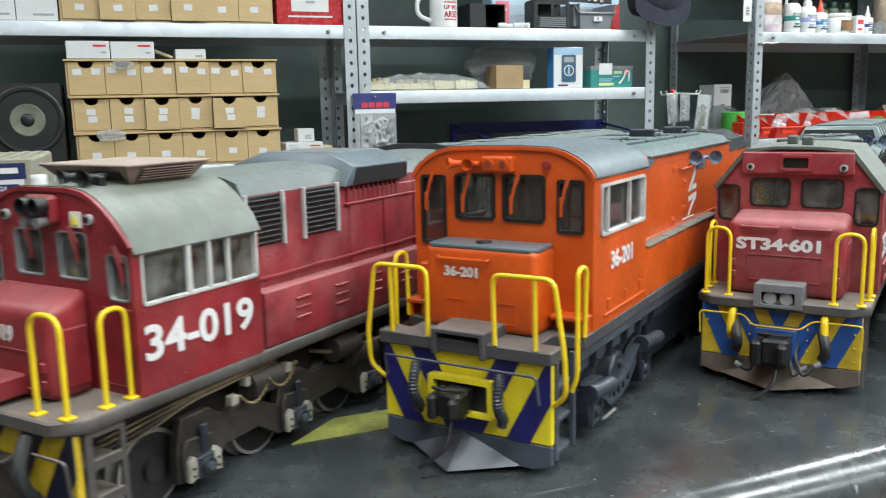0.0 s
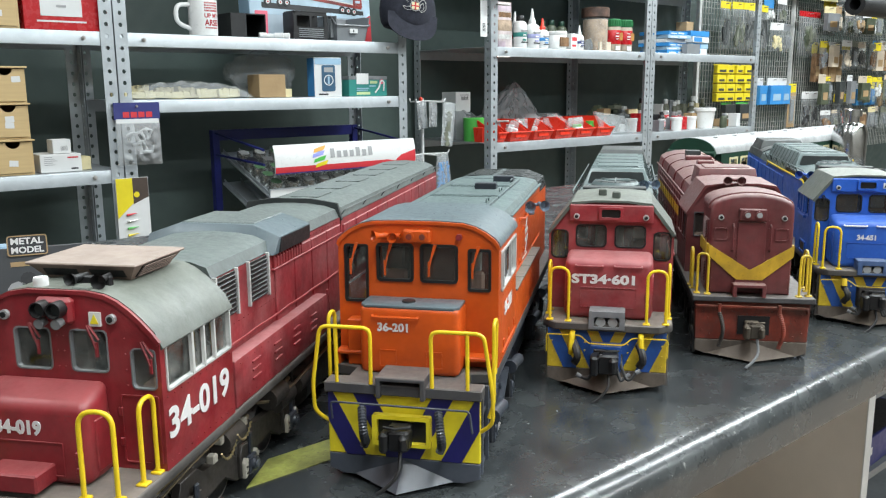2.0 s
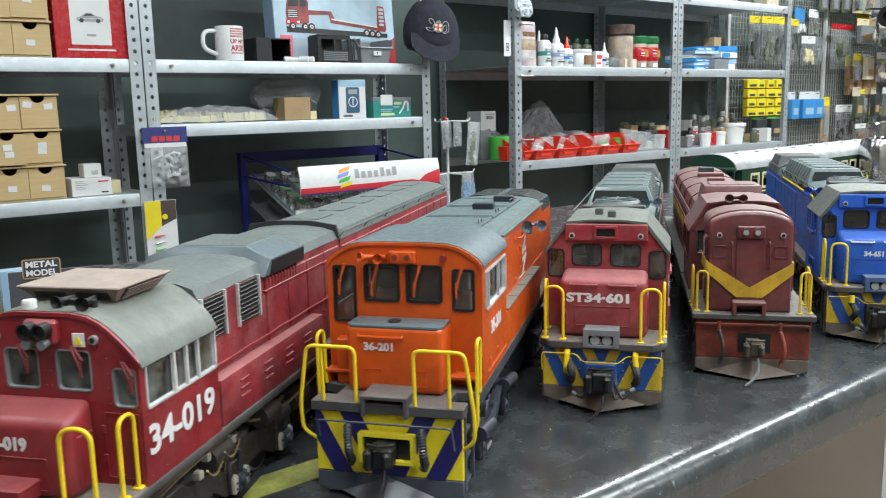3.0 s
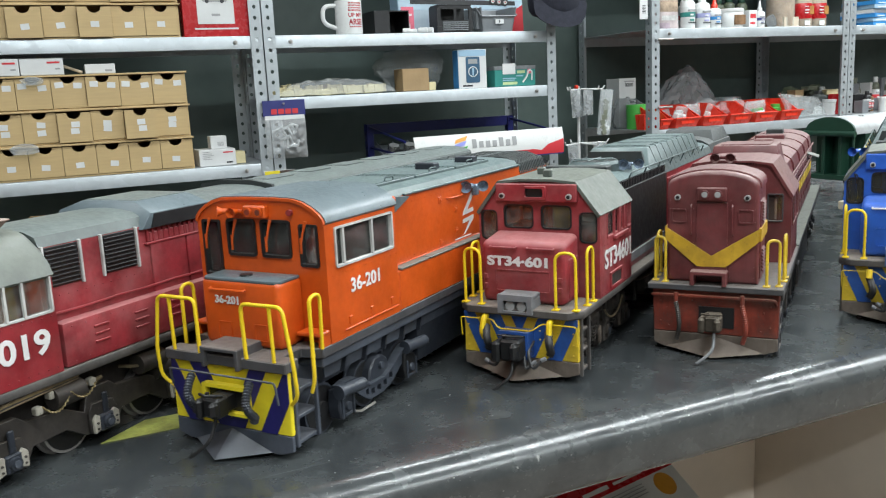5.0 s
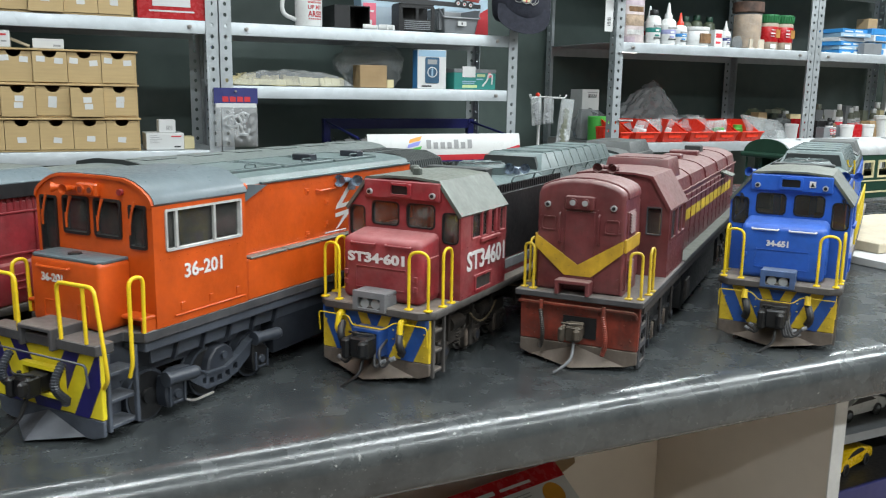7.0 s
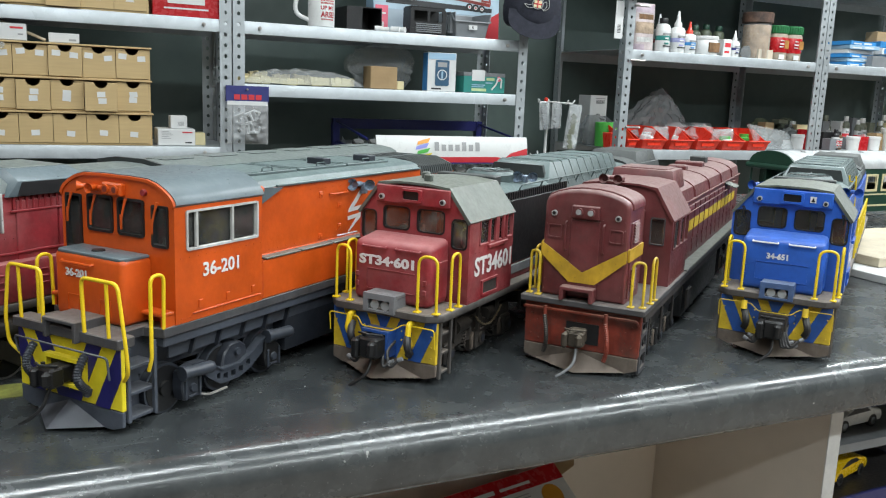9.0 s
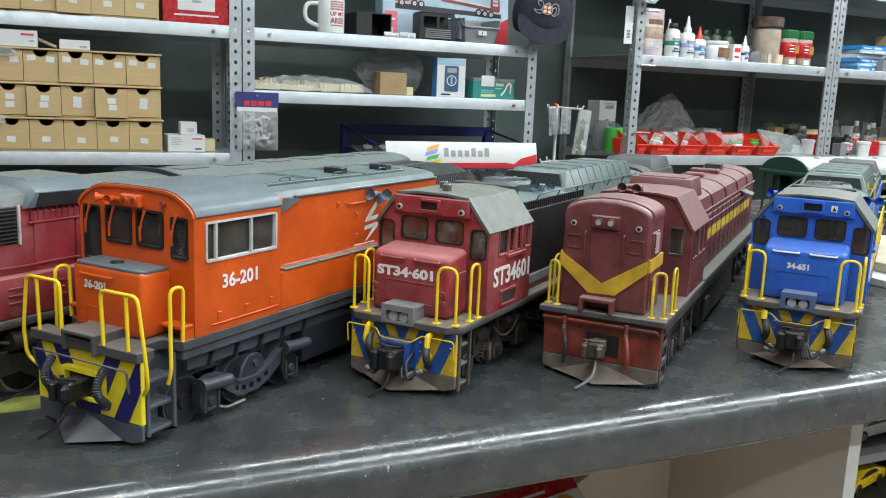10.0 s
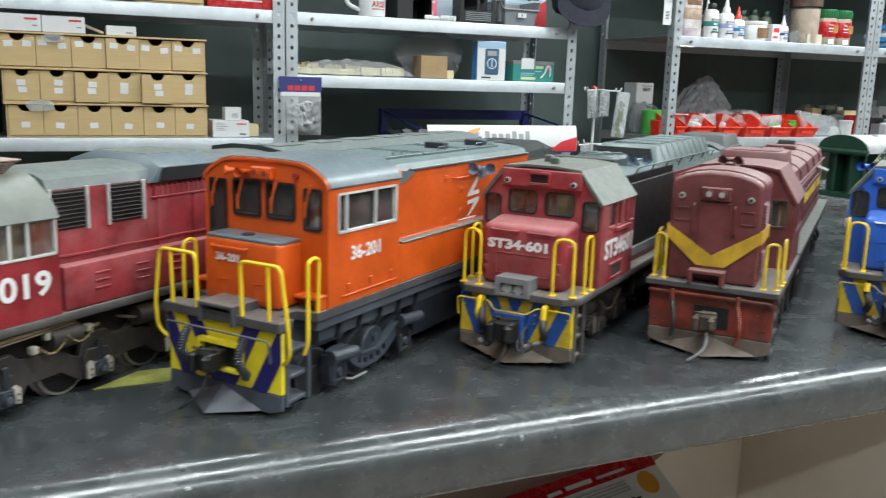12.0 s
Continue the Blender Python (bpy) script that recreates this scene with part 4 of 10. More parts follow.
    cab = cab_shell(lo, yc0, yc1, hw, z, outline, fh, sh, body)
    for h in fh:
        window(cab, front_at(yc0), *h[:4], h[4], PALE_GREY if old else BLACK, lip=0.0006 if old else 0.0010, out=0.0005, pane_mat=CAB_GLASS if variant == "blue" else GLARE_GLASS)
    for s in (-1, 1):
        h = sh[0]
        w = window(cab, side_at(hw, s), *h[:4], h[4], DIRTY_WHITE if old else body, lip=0.0010 if old else 0.0012, out=0.0008, label="row of cab side windows in a white frame" if old else "", pane_mat=GLARE_GLASS if old else CAB_GLASS)
        for t, tw in ((0.37, 0.0013), (0.55, 0.0009), (0.72, 0.0009)) if old else ((0.28, 0.0012), (0.50, 0.0040), (0.70, 0.0022), (0.80, 0.0009)):
            yy = h[0] + (h[1] - h[0]) * t
            part("window_post", box(B(), *sorted((s * (hw - 0.001), s * (hw + 0.0012))), yy - tw, yy + tw, h[2], h[3]), DIRTY_WHITE if old else body, w)
        if not old:
            part("window_sill", box(B(), *sorted((s * (hw - 0.001), s * (hw + 0.003))), h[0] + 0.018, h[0] + 0.060, h[2] - 0.004, h[2] - 0.0005, 0.0005), body, cab)
            rc = B()
            ring_frame(rc, rounded_rect(0.084, 0.121, 0.0695, 0.0850, 0.001), rounded_rect(0.0865, 0.1185, 0.0715, 0.0830, 0.001), side_at(hw + 0.0016, s), 0, 0.0018)
            part("step_recess", rc, body, cab, smooth=None)
            # Flush dark plate: the shade of the step recess put in as colour.
            part("recess_shade", box(B(), *sorted((s * (hw - 0.001), s * (hw + 0.0003))), 0.0865, 0.1185, 0.0715, 0.0830), DARK, cab, smooth=None)
    lip = 0.0015
    if old:
        bent = [(u * 1.018, v + 0.0016) for u, v in curve]
        bent[0] = (0.0615, 0.1440)
        roof_shell(cab, [(-u, v) for u, v in bent] + bent[::-1], yc0 + 0.0012, yc1 + 0.001, roof, 0.0018, label="dusty curved cab roof")
        part("roof_lip", ring_strip(curve, yc0 - 0.0012, yc0 + 0.0011), body, cab, smooth=None)
    else:
        roof_shell(cab, [(-hw - lip, ez - 0.002), (-ax - 0.001, az + 0.001), (-ax * 0.4, az + 0.0032), (ax * 0.4, az + 0.0032), (ax + 0.001, az + 0.001), (hw + lip, ez - 0.002)], yc0 - (0.0025 if not old else 0.001), yc1 + 0.001, roof, label="dusty wedge-shaped cab roof")
    if not old:
        hd = B()
        box(hd, -0.040, 0.040, yc0 - 0.004, yc0 + 0.001, 0.1545, 0.1715, 0.001)
        head = part("number_board", hd, body, cab)
        box_l = B()
        ring_frame(box_l, rounded_rect(-0.0115, 0.0115, 0.1575, 0.1695, 0.002), rounded_rect(-0.009, 0.009, 0.1595, 0.1675, 0.0015), front_at(yc0 - 0.008), 0, 0.0045)
        part("headlight_frame", box_l, body, head, smooth=None)
        part("headlight_glass", box(B(), -0.009, 0.009, yc0 - 0.0052, yc0 - 0.0042, 0.1595, 0.1675), BLACK, head)
        for s in (-1, 1):
            marker(head, s * 0.033, yc0 - 0.004, 0.1600)
    else:
        hb = B()
        box(hb, -0.0112, 0.0112, yc0 - 0.005, yc0 + 0.001, 0.1565, 0.1715, 0.002)
        hbo = part("headlight_housing", hb, body, cab)
        for s in (-1, 1):
            hood_ = B()
            ring_frame(hood_, [(s * 0.0050 + 0.0046 * math.cos(a), 0.1660 + 0.0046 * math.sin(a)) for a in (math.tau * k / 20 for k in range(20))], [(s * 0.0050 + 0.0039 * math.cos(a), 0.1660 + 0.0039 * math.sin(a)) for a in (math.tau * k / 20 for k in range(20))], front_at(yc0 - 0.0115), 0, 0.0075)
            lamp_ = part("headlight", hood_, BLACK, hbo, "round black hooded headlight", smooth=40)
            part("lens", rod(B(), (s * 0.0050, yc0 - 0.0048, 0.1660), (s * 0.0050, yc0 - 0.0080, 0.1660), 0.0039, 0.0036, seg=18), SOOT, lamp_, "dark glass lens")
            part("marker_lamp", rod(B(), (s * 0.0052, yc0 - 0.004, 0.1585), (s * 0.0052, yc0 - 0.0105, 0.1580), 0.0022, 0.0029, seg=16), PALE_GREY, hbo, "small silver lamp")
            marker(cab, s * 0.033, yc0, 0.1600, SILVER)
    # wipers
    if old:
        for x in (-0.050, -0.018, 0.018, 0.050):
            wiper(cab, x, yc0, 0.1480 if abs(x) > 0.03 else 0.1560, 0.006, 0.013, body)
    elif variant == "blue":
        for x in (-0.050, 0.050):
            wiper(cab, x, yc0, 0.1500, 0.002, 0.008, BLACK)
    # numbers
    if number:
        na, nb, nz, nh = front_no
        lettering("number", number, 0.0125, FRONT((na + nb) / 2, 0.0176, nz), LETTER_WHITE, nose_ob, "white painted running number", bold=0.00055, fit=(nb - na, nh))
    if side_number:
        na, nb, nz, nh = side_no
        lettering("number", side_number, 0.0235, RIGHT(hw + 0.0006, (na + nb) / 2, nz), LETTER_WHITE, cab, "large white running number", bold=0.0006, fit=(nb - na, nh))
    # handrails
    for s in (-1, 1):
        if old:
            u_rail(lo, (s * 0.033, 0.007, z), (s * 0.0515, 0.009, z), 0.049, rail)
            u_rail(lo, (s * 0.055, 0.028, z), (s * 0.055, 0.043, z), 0.047, rail)
        else:
            u_rail(lo, (s * 0.036, 0.006, z), (s * 0.0535, 0.009, z), 0.051, rail)
            u_rail(lo, (s * 0.0565, 0.030, z), (s * 0.0565, 0.046, z), 0.051, rail)
    for y0 in (0.035, length - 0.225):
        if old:
            heavy_truck(lo, y0 + 0.055, 0.082, MUDDY)
            continue
        truck(lo, y0 + 0.02, 0.066, MUDDY, "boxes", 0.0195)
    for s in (-1, 1):
        pp = tube(B(), rounded([(s * 0.040, 0.20, 0.052), (s * 0.052, 0.21, 0.050), (s * 0.052, 0.26, 0.046), (s * 0.052, 0.34, 0.050), (s * 0.052, length - 0.05, 0.050)], 0.006), 0.0014, 6)
        part("pipe", pp, BRASS, lo)
        for k in range(5 if old else 0):
            part("pipe", tube(B(), rounded([(s * 0.038, 0.034, 0.040 + 0.003 * k), (s * 0.046, 0.052, 0.046 + 0.003 * k), (s * 0.053, 0.082 + 0.004 * k, 0.057 + 0.0014 * k), (s * 0.054, 0.150, 0.0605 + 0.0008 * k)], 0.008), 0.0008, 6), (BRASS, MUDDY, CHAIN_BRASS)[k % 3], lo)
        for y in (0.27,) if old else (0.06, 0.11, 0.155, 0.215, 0.27):
            part("hanger", box(B(), *sorted((s * 0.044, s * 0.047)), y, y + 0.004, 0.026, z - 0.007), MUDDY, lo)
        for y in (0.245, 0.29):
            ar = B()
            rod(ar, (s * 0.046, y - 0.016, 0.040), (s * 0.046, y + 0.016, 0.040), 0.009, seg=14)
            part("air_tank", ar, MUDDY, lo)
        if not old:
            part("chain", tube(B(), [(s * 0.049, 0.10 + 0.003 * k, 0.030 + 0.014 * ((k - 10) / 10) ** 2 + (0.0008 if k % 2 else 0)) for k in range(21)], 0.0010, 5), BRASS, lo)
    tank = B()
    prism(tank, [(-0.048, 0.020), (-0.040, 0.010), (0.040, 0.010), (0.048, 0.020), (0.048, 0.052), (-0.048, 0.052)], "y", 0.30, 0.48, 0.002)
    part("fuel_tank", tank, MUDDY, lo, "dirty fuel tank under the frame")
    return lo, cab


def place_on_bench(x, y, theta):
    return pose(x, y, BENCH_Z, 0, 0, theta - 90)


def long_hood(lo, y0, y1, hw, z0, eave, top, mat, roof, doors, gap=0.0, roof_label="", name="long_hood"):
    """The engine hood behind a cab: rounded top, upright doors with hinges."""
    pts = [(-hw, eave)]
    for i in range(9):
        a = math.pi * (1 - i / 8)
        pts.append((hw * 0.98 * math.cos(a) * (1 if abs(math.cos(a)) < 0.99 else 1), eave + (top - eave) * math.sin(a) ** 0.6))
    pts.append((hw, eave))
    hd = part(name, box(B(), -hw, hw, y0, y1, z0, eave), mat, lo)
    part("hood_roof", prism(B(), pts, "y", y0 + 0.0005, y1 - 0.0005), roof, hd, roof_label, smooth=40)
    n = len(doors)
    for s in (-1, 1):
        for a, b in doors:
            d = part("hood_door", box(B(), *sorted((s * (hw - 0.001), s * (hw + 0.0016))), a, b, z0 + 0.006, eave - 0.006, 0.0006), mat, hd)
            part("latch", box(B(), *sorted((s * (hw + 0.001), s * (hw + 0.003))), b - 0.006, b - 0.003, z0 * 0.72 + eave * 0.28, z0 * 0.72 + eave * 0.28 + 0.005), mat, d)
    return hd


def spaced(a, b, n, gap=0.002):
    w = (b - a) / n
    return [(a + i * w + gap / 2, a + (i + 1) * w - gap / 2) for i in range(n)]


def side_panel(parent, name, s, x, y0, y1, z0, z1, mat, t=0.0016, label="", bev=0.0004):
    """A thin plate on a hood's side, with its outer face t proud."""
    return part(name, box(B(), *sorted((s * (x - 0.001), s * (x + t))), y0, y1, z0, z1, bev), mat, parent, label)


def horn_pair(parent, x, y, z, mat, label, s=1.0):
    h = part("horn", horn(B(), (x, y, z), (x + 0.004 * s, y - 0.022, z + 0.001), 0.006, 0.0024), mat, parent, label)
    part("horn", horn(B(), (x + 0.010 * s, y + 0.006, z + 0.001), (x + 0.018 * s, y - 0.012, z + 0.001), 0.0055, 0.0022), mat, parent, label)
    bk = B()
    rod(bk, (x - 0.002, y - 0.002, z), (x + 0.012 * s, y + 0.006, z), 0.0016, seg=8)
    box(bk, x + 0.003 * s - 0.003, x + 0.003 * s + 0.003, y - 0.002, y + 0.004, z - 0.010, z + 0.001, 0.0008)
    part("horn_bracket", bk, mat, parent)
    return h


def beam(parent, name, prof, y0, y1, mat, label="", tip=0.0, bev=0.0012):
    """A straight length with one outline across; the front end may slope by tip."""
    bm = prism(B(), prof, "y", y0, y1)
    zs = [v for u, v in prof]
    for v in bm.verts:
        if v.co.y < y0 + 1e-5:
            v.co.y += tip * (v.co.z - min(zs)) / (max(zs) - min(zs))
    bmesh.ops.bevel(bm, geom=list(bm.edges), offset=bev, segments=2, affect="EDGES", profile=0.5)
    return part(name, bm, mat, parent, label, smooth=30)


def stanchion_rail(parent, name, s, x, z, y0, y1, n, mat, r=0.0009, drop=0.010):
    part(name, tube(B(), rounded([(s * (x - 0.004), y0, z - drop), (s * x, y0, z), (s * x, y1, z), (s * (x - 0.004), y1, z - drop)], 0.004), r, 6), mat, parent)
    for i in range(1, n):
        y = y0 + (y1 - y0) * i / n
        part("stanchion", rod(B(), (s * x, y, z), (s * (x - 0.004), y, z - drop), r, seg=6), mat, parent)


def hood34(lo, mat, stripe=True, grille_mat=BLACK, end_mat=DECK_GREY):
    """Hood of the low-nosed class: black grilles, fan, raised roof blocks and a dark end."""
    hd = long_hood(lo, 0.157, 0.62, 0.048, 0.067, 0.150, 0.168, mat, TEAL_ROOF, spaced(0.345, 0.615, 6))
    long_hood(lo, 0.6205, 0.79, 0.047, 0.067, 0.150, 0.172, end_mat, SOOT, spaced(0.63, 0.785, 3), name="radiator_hood")
    for s in (-1, 1):
        side_panel(hd, "grille", s, 0.048, 0.158, 0.340, 0.085, 0.152, grille_mat, 0.0018, "ribbed side grille")
        sh = B()
        for k in range(30):
            box(sh, *sorted((s * 0.0440, s * 0.0480)), 0.162 + 0.006 * k, 0.165 + 0.006 * k, 0.1525, 0.1600)
        gs = part("shoulder_grille", sh, BLACK, hd, "row of small black slats")
        gs["kind"] = "stuff"
        if stripe:
            side_panel(hd, "pale_stripe", s, 0.0485, 0.158, 0.332, 0.0735, 0.0830, PALE_GREY, 0.0022, "pale grey stripe")
        stanchion_rail(hd, "roof_handrail", s, 0.0475, 0.1665, 0.20, 0.56, 6, TEAL_ROOF)
    part("roof_box", box(B(), -0.034, 0.034, 0.160, 0.176, 0.164, 0.1765, 0.001), SOOT, hd, "dark transverse roof box")
    fan = part("roof_fan", lathe_y(0.0, 0.222, 0.163), TEAL_ROOF, hd, "round roof fan housing")
    part("fan_grille", rod(B(), (0.0, 0.222, 0.1762), (0.0, 0.222, 0.1775), 0.0235, seg=28), SOOT, fan)
    for k in range(4):
        a = math.pi * k / 4
        part("fan_spoke", rod(B(), (0.023 * math.cos(a), 0.222 + 0.023 * math.sin(a), 0.1780), (-0.023 * math.cos(a), 0.222 - 0.023 * math.sin(a), 0.1780), 0.0007, seg=5), TEAL_ROOF, fan)
    blk = beam(hd, "roof_block", [(-0.045, 0.156), (0.045, 0.156), (0.033, 0.183), (-0.033, 0.183)], 0.285, 0.56, TEAL_ROOF, "raised roof block with ribbed sides", 0.03)
    for k in range(9):
        y = 0.325 + 0.027 * k
        part("rib", prism(B(), [(-0.0455, 0.156), (0.0455, 0.156), (0.0334, 0.1834), (-0.0334, 0.1834)], "y", y, y + 0.0018), TEAL_ROOF, blk, smooth=None)
    for a, b in spaced(0.33, 0.55, 4, 0.014):
        part("roof_hatch", box(B(), -0.026, 0.026, a, b, 0.1828, 0.1842, 0.0006), TEAL_ROOF, blk)
        part("hatch_slot", box(B(), -0.024, 0.024, b + 0.002, b + 0.011, 0.1826, 0.1836), SOOT, blk, "dark transverse slot", smooth=None)
    part("block_front", prism(B(), [(-0.037, 0.160), (0.037, 0.160), (0.031, 0.180), (-0.031, 0.180)], "y", 0.296, 0.302), SOOT, blk, "dark grille at the front of the roof block", smooth=None)
    beam(hd, "roof_block", [(-0.044, 0.156), (0.044, 0.156), (0.034, 0.1805), (-0.034, 0.1805)], 0.66, 0.78, SOOT, "charcoal roof block at the rear", 0.02)
    return hd


def lathe_y(x, y, z, r=0.0275, h=0.014):
    bm = rod(B(), (x, y, z), (x, y, z + h * 0.75), r, seg=30)
    rod(bm, (x, y, z + h * 0.75), (x, y, z + h), r, r * 0.9, seg=30)
    return bm


# --- the old red one with the tall fan box on its roof
A_M = place_on_bench(-0.0649, 0.4429, 38.5)
loco_a, cab_a = class34(A_M, RED, DUSTY_ROOF, "dark red model diesel locomotive with grey roof and white number", WORN_YELLOW, DARK_STRIPE, DUSTY_DECK, MUD_PLOW, "34-019", "34-019", deck_z=0.072, porch="block", variant="old", length=0.90, front_no=(-0.025, 0.003, 0.105, 0.0085), side_no=(0.0490, 0.1265, 0.0982, 0.0187))
BROWN_DUST = paint("dusty_brown_box_paint", (0.24, 0.165, 0.135), 0.7, dust=0.85, wear=0.15, dust_colour=(0.40, 0.325, 0.275), grime=0.15)
fan_ob = part("fan_box", frustum(B(), (-0.027, 0.027, 0.076, 0.118), 0.1745, (-0.034, 0.034, 0.069, 0.125), 0.1835), BROWN_DUST, loco_a, "dusty pale brown flared box on the cab roof", smooth=None)
part("lid", box(B(), -0.0355, 0.0355, 0.0675, 0.1265, 0.1835, 0.1852, 0.0006), BROWN_DUST, fan_ob, "dusty brown lid")
for s in (-1, 1):
    part("louvre_panel", prism(B(), [(s * 0.0280, 0.1757), (s * 0.0333, 0.1826), (s * 0.0342, 0.1826), (s * 0.0289, 0.1757)], "y", 0.079, 0.116), BLACK, fan_ob, "dark louvred side", smooth=None)
    for k in range(5):
        z = 0.1764 + 0.0014 * k
        x = 0.0284 + (z - 0.1757) * 0.77
        part("louvre", box(B(), *sorted((s * (x - 0.0002), s * (x + 0.0016))), 0.0792, 0.1158, z, z + 0.0005), BROWN_DUST, fan_ob, smooth=None)
fs = B()
for xa, xb in ((-0.026, -0.004), (0.004, 0.026)):
    prism(fs, [(0.0743, 0.1765), (0.0703, 0.1815), (0.0713, 0.1815), (0.0753, 0.1765)], "x", xa, xb)
part("front_slot", fs, BLACK, fan_ob, "dark slots", smooth=None)
part("horn", horn(B(), (0.006, 0.066, 0.1795), (0.004, 0.052, 0.1792), 0.0042, 0.0017), BLACK, loco_a, "black roof horn")
part("horn", horn(B(), (0.020, 0.066, 0.1795), (0.023, 0.050, 0.1792), 0.0044, 0.0016), BLACK, loco_a, "black roof horn")
part("horn_bracket", box(B(), 0.002, 0.024, 0.060, 0.064, 0.1735, 0.1800, 0.0008), BLACK, loco_a)
part("roof_lamp", lathe_y(-0.014, 0.052, 0.1745, 0.0042, 0.006), WHITE_PAINT, loco_a, "small white roof lamp")
part("roof_hatch", box(B(), 0.008, 0.020, 0.047, 0.058, 0.1740, 0.1765, 0.0006), DUSTY_ROOF, loco_a)
dr_ = B()
ring_frame(dr_, rounded_rect(0.0345, 0.0580, 0.0760, 0.1165, 0.0015), rounded_rect(0.0353, 0.0572, 0.0768, 0.1157, 0.0015), front_at(0.0441), 0, 0.001)
cab_door = part("door", dr_, RED, cab_a, smooth=None)
for zz in (0.086, 0.104):
    part("hinge", box(B(), 0.0330, 0.0358, 0.0434, 0.0449, zz, zz + 0.005, 0.0004), RED, cab_door)
tri = part("warning_sticker", box(B(), 0.0195, 0.0265, 0.0436, 0.0452, 0.1555, 0.1635), WHITE_PAINT, cab_a, "white sticker with a yellow warning triangle", smooth=None)
part("triangle", prism(B(), [(0.0205, 0.1570), (0.0255, 0.1570), (0.0230, 0.1625)], "y", 0.0430, 0.0438), YELLOW, tri, smooth=None)
hood_a = long_hood(loco_a, 0.136, 0.409, 0.0485, 0.0725, 0.162, 0.1755, FADED_RED, DARK_ROOF, spaced(0.238, 0.405, 4))
hood_a2 = long_hood(loco_a, 0.412, 0.89, 0.0485, 0.0725, 0.160, 0.1765, FADED_RED, DARK_ROOF, spaced(0.415, 0.885, 11))
part("roof_joint", prism(B(), [(-0.0505, 0.159), (-0.046, 0.1755), (-0.02, 0.1795), (0.02, 0.1795), (0.046, 0.1755), (0.0505, 0.159)], "y", 0.4085, 0.4125), SOOT, hood_a)
for s in (-1, 1):
    for ya, yb in ((0.1355, 0.1715), (0.1885, 0.227)):
        g = side_panel(hood_a, "grille", s, 0.0485, ya + 0.003, yb - 0.003, 0.1315, 0.1615, BLACK, 0.0008, "black louvred grille with silver side bars")
        for k in range(9):
            side_panel(g, "louvre", s, 0.0491, ya + 0.004, yb - 0.004, 0.1325 + 0.0032 * k, 0.1337 + 0.0032 * k, BLACK, 0.0016)
        for y in (ya + 0.0015, yb - 0.0015):
            side_panel(g, "grille_bar", s, 0.0485, y - 0.0010, y + 0.0010, 0.1300, 0.1630, DIRTY_WHITE, 0.0024)
    for k in range(11):
        side_panel(hood_a, "slat", s, 0.0480, 0.236 + 0.006 * k, 0.2385 + 0.006 * k, 0.1485, 0.1590, RED, 0.0026)
    side_panel(hood_a, "waist_rail", s, 0.0485, 0.234, 0.405, 0.1462, 0.1480, RED, 0.0026)
    part("pipe", tube(B(), [(s * 0.0510, 0.14 + 0.02 * i, 0.112 + (0.0006 if i % 3 == 0 else 0)) for i in range(14)], 0.0011, 6), RED, hood_a)
scoop = beam(hood_a, "air_scoop", [(-0.0535, 0.1595), (0.0535, 0.1595), (0.0545, 0.1725), (0.031, 0.1808), (-0.031, 0.1808), (-0.0545, 0.1725)], 0.229, 0.308, GREY_ROOF, "grey air scoop across the roof", 0.016, 0.001)
part("scoop_lid", box(B(), -0.0305, 0.0305, 0.2475, 0.3065, 0.1803, 0.1814, 0.0005), DARK_ROOF, scoop, "dusty grey top")
for s in (-1, 1):
    # Black plate painted in for the shade inside the open intake.
    mo = prism(B(), [(0.2385, 0.1605), (0.3050, 0.1605), (0.3060, 0.1715), (0.2420, 0.1715)], "x", s * 0.0465, s * 0.0549)
    part("scoop_mouth", mo, BLACK, scoop, "black plate for the dark inside of the air intake", smooth=None)
    sb = part("side_box", box(B(), *sorted((s * 0.040, s * 0.0600)), 0.138, 0.330, 0.0725, 0.106, 0.0015, 2), FADED_RED, loco_a, "long red equipment box on the running deck")
    for y in (0.165, 0.205, 0.245, 0.285):
        for dz in (0.084, 0.090, 0.096):
            side_panel(sb, "louvre", s, 0.0600, y, y + 0.014, dz, dz + 0.0018, RED, 0.0012)
    stanchion_rail(hood_a2, "roof_handrail", s, 0.0500, 0.168, 0.42, 0.88, 6, DARK_ROOF, 0.0007, 0.006)
for a, b in spaced(0.43, 0.87, 6, 0.016):
    part("roof_hatch", prism(B(), rounded_rect(-0.0150, 0.0150, a + 0.006, b - 0.006, 0.003), "z", 0.1755, 0.1768), DARK_ROOF, hood_a2, smooth=None)

rivets(hood_a, [(s * 0.0487, 0.14 + 0.008 * i, zz) for s in (-1, 1) for i in range(33) for zz in (0.1245, 0.1590)] + [(s * 0.0600, 0.146 + 0.0122 * i, zz) for s in (-1, 1) for i in range(15) for zz in (0.0765, 0.1025)], RED)
rivets(cab_a, [(s * 0.0602, 0.050 + 0.008 * i, zz) for s in (-1, 1) for i in range(11) for zz in (0.0765, 0.1145)] + [(x, 0.0448, zz) for x in (-0.0395, -0.002, 0.002, 0.0395) for zz in (0.122, 0.131, 0.140, 0.149)], RED)

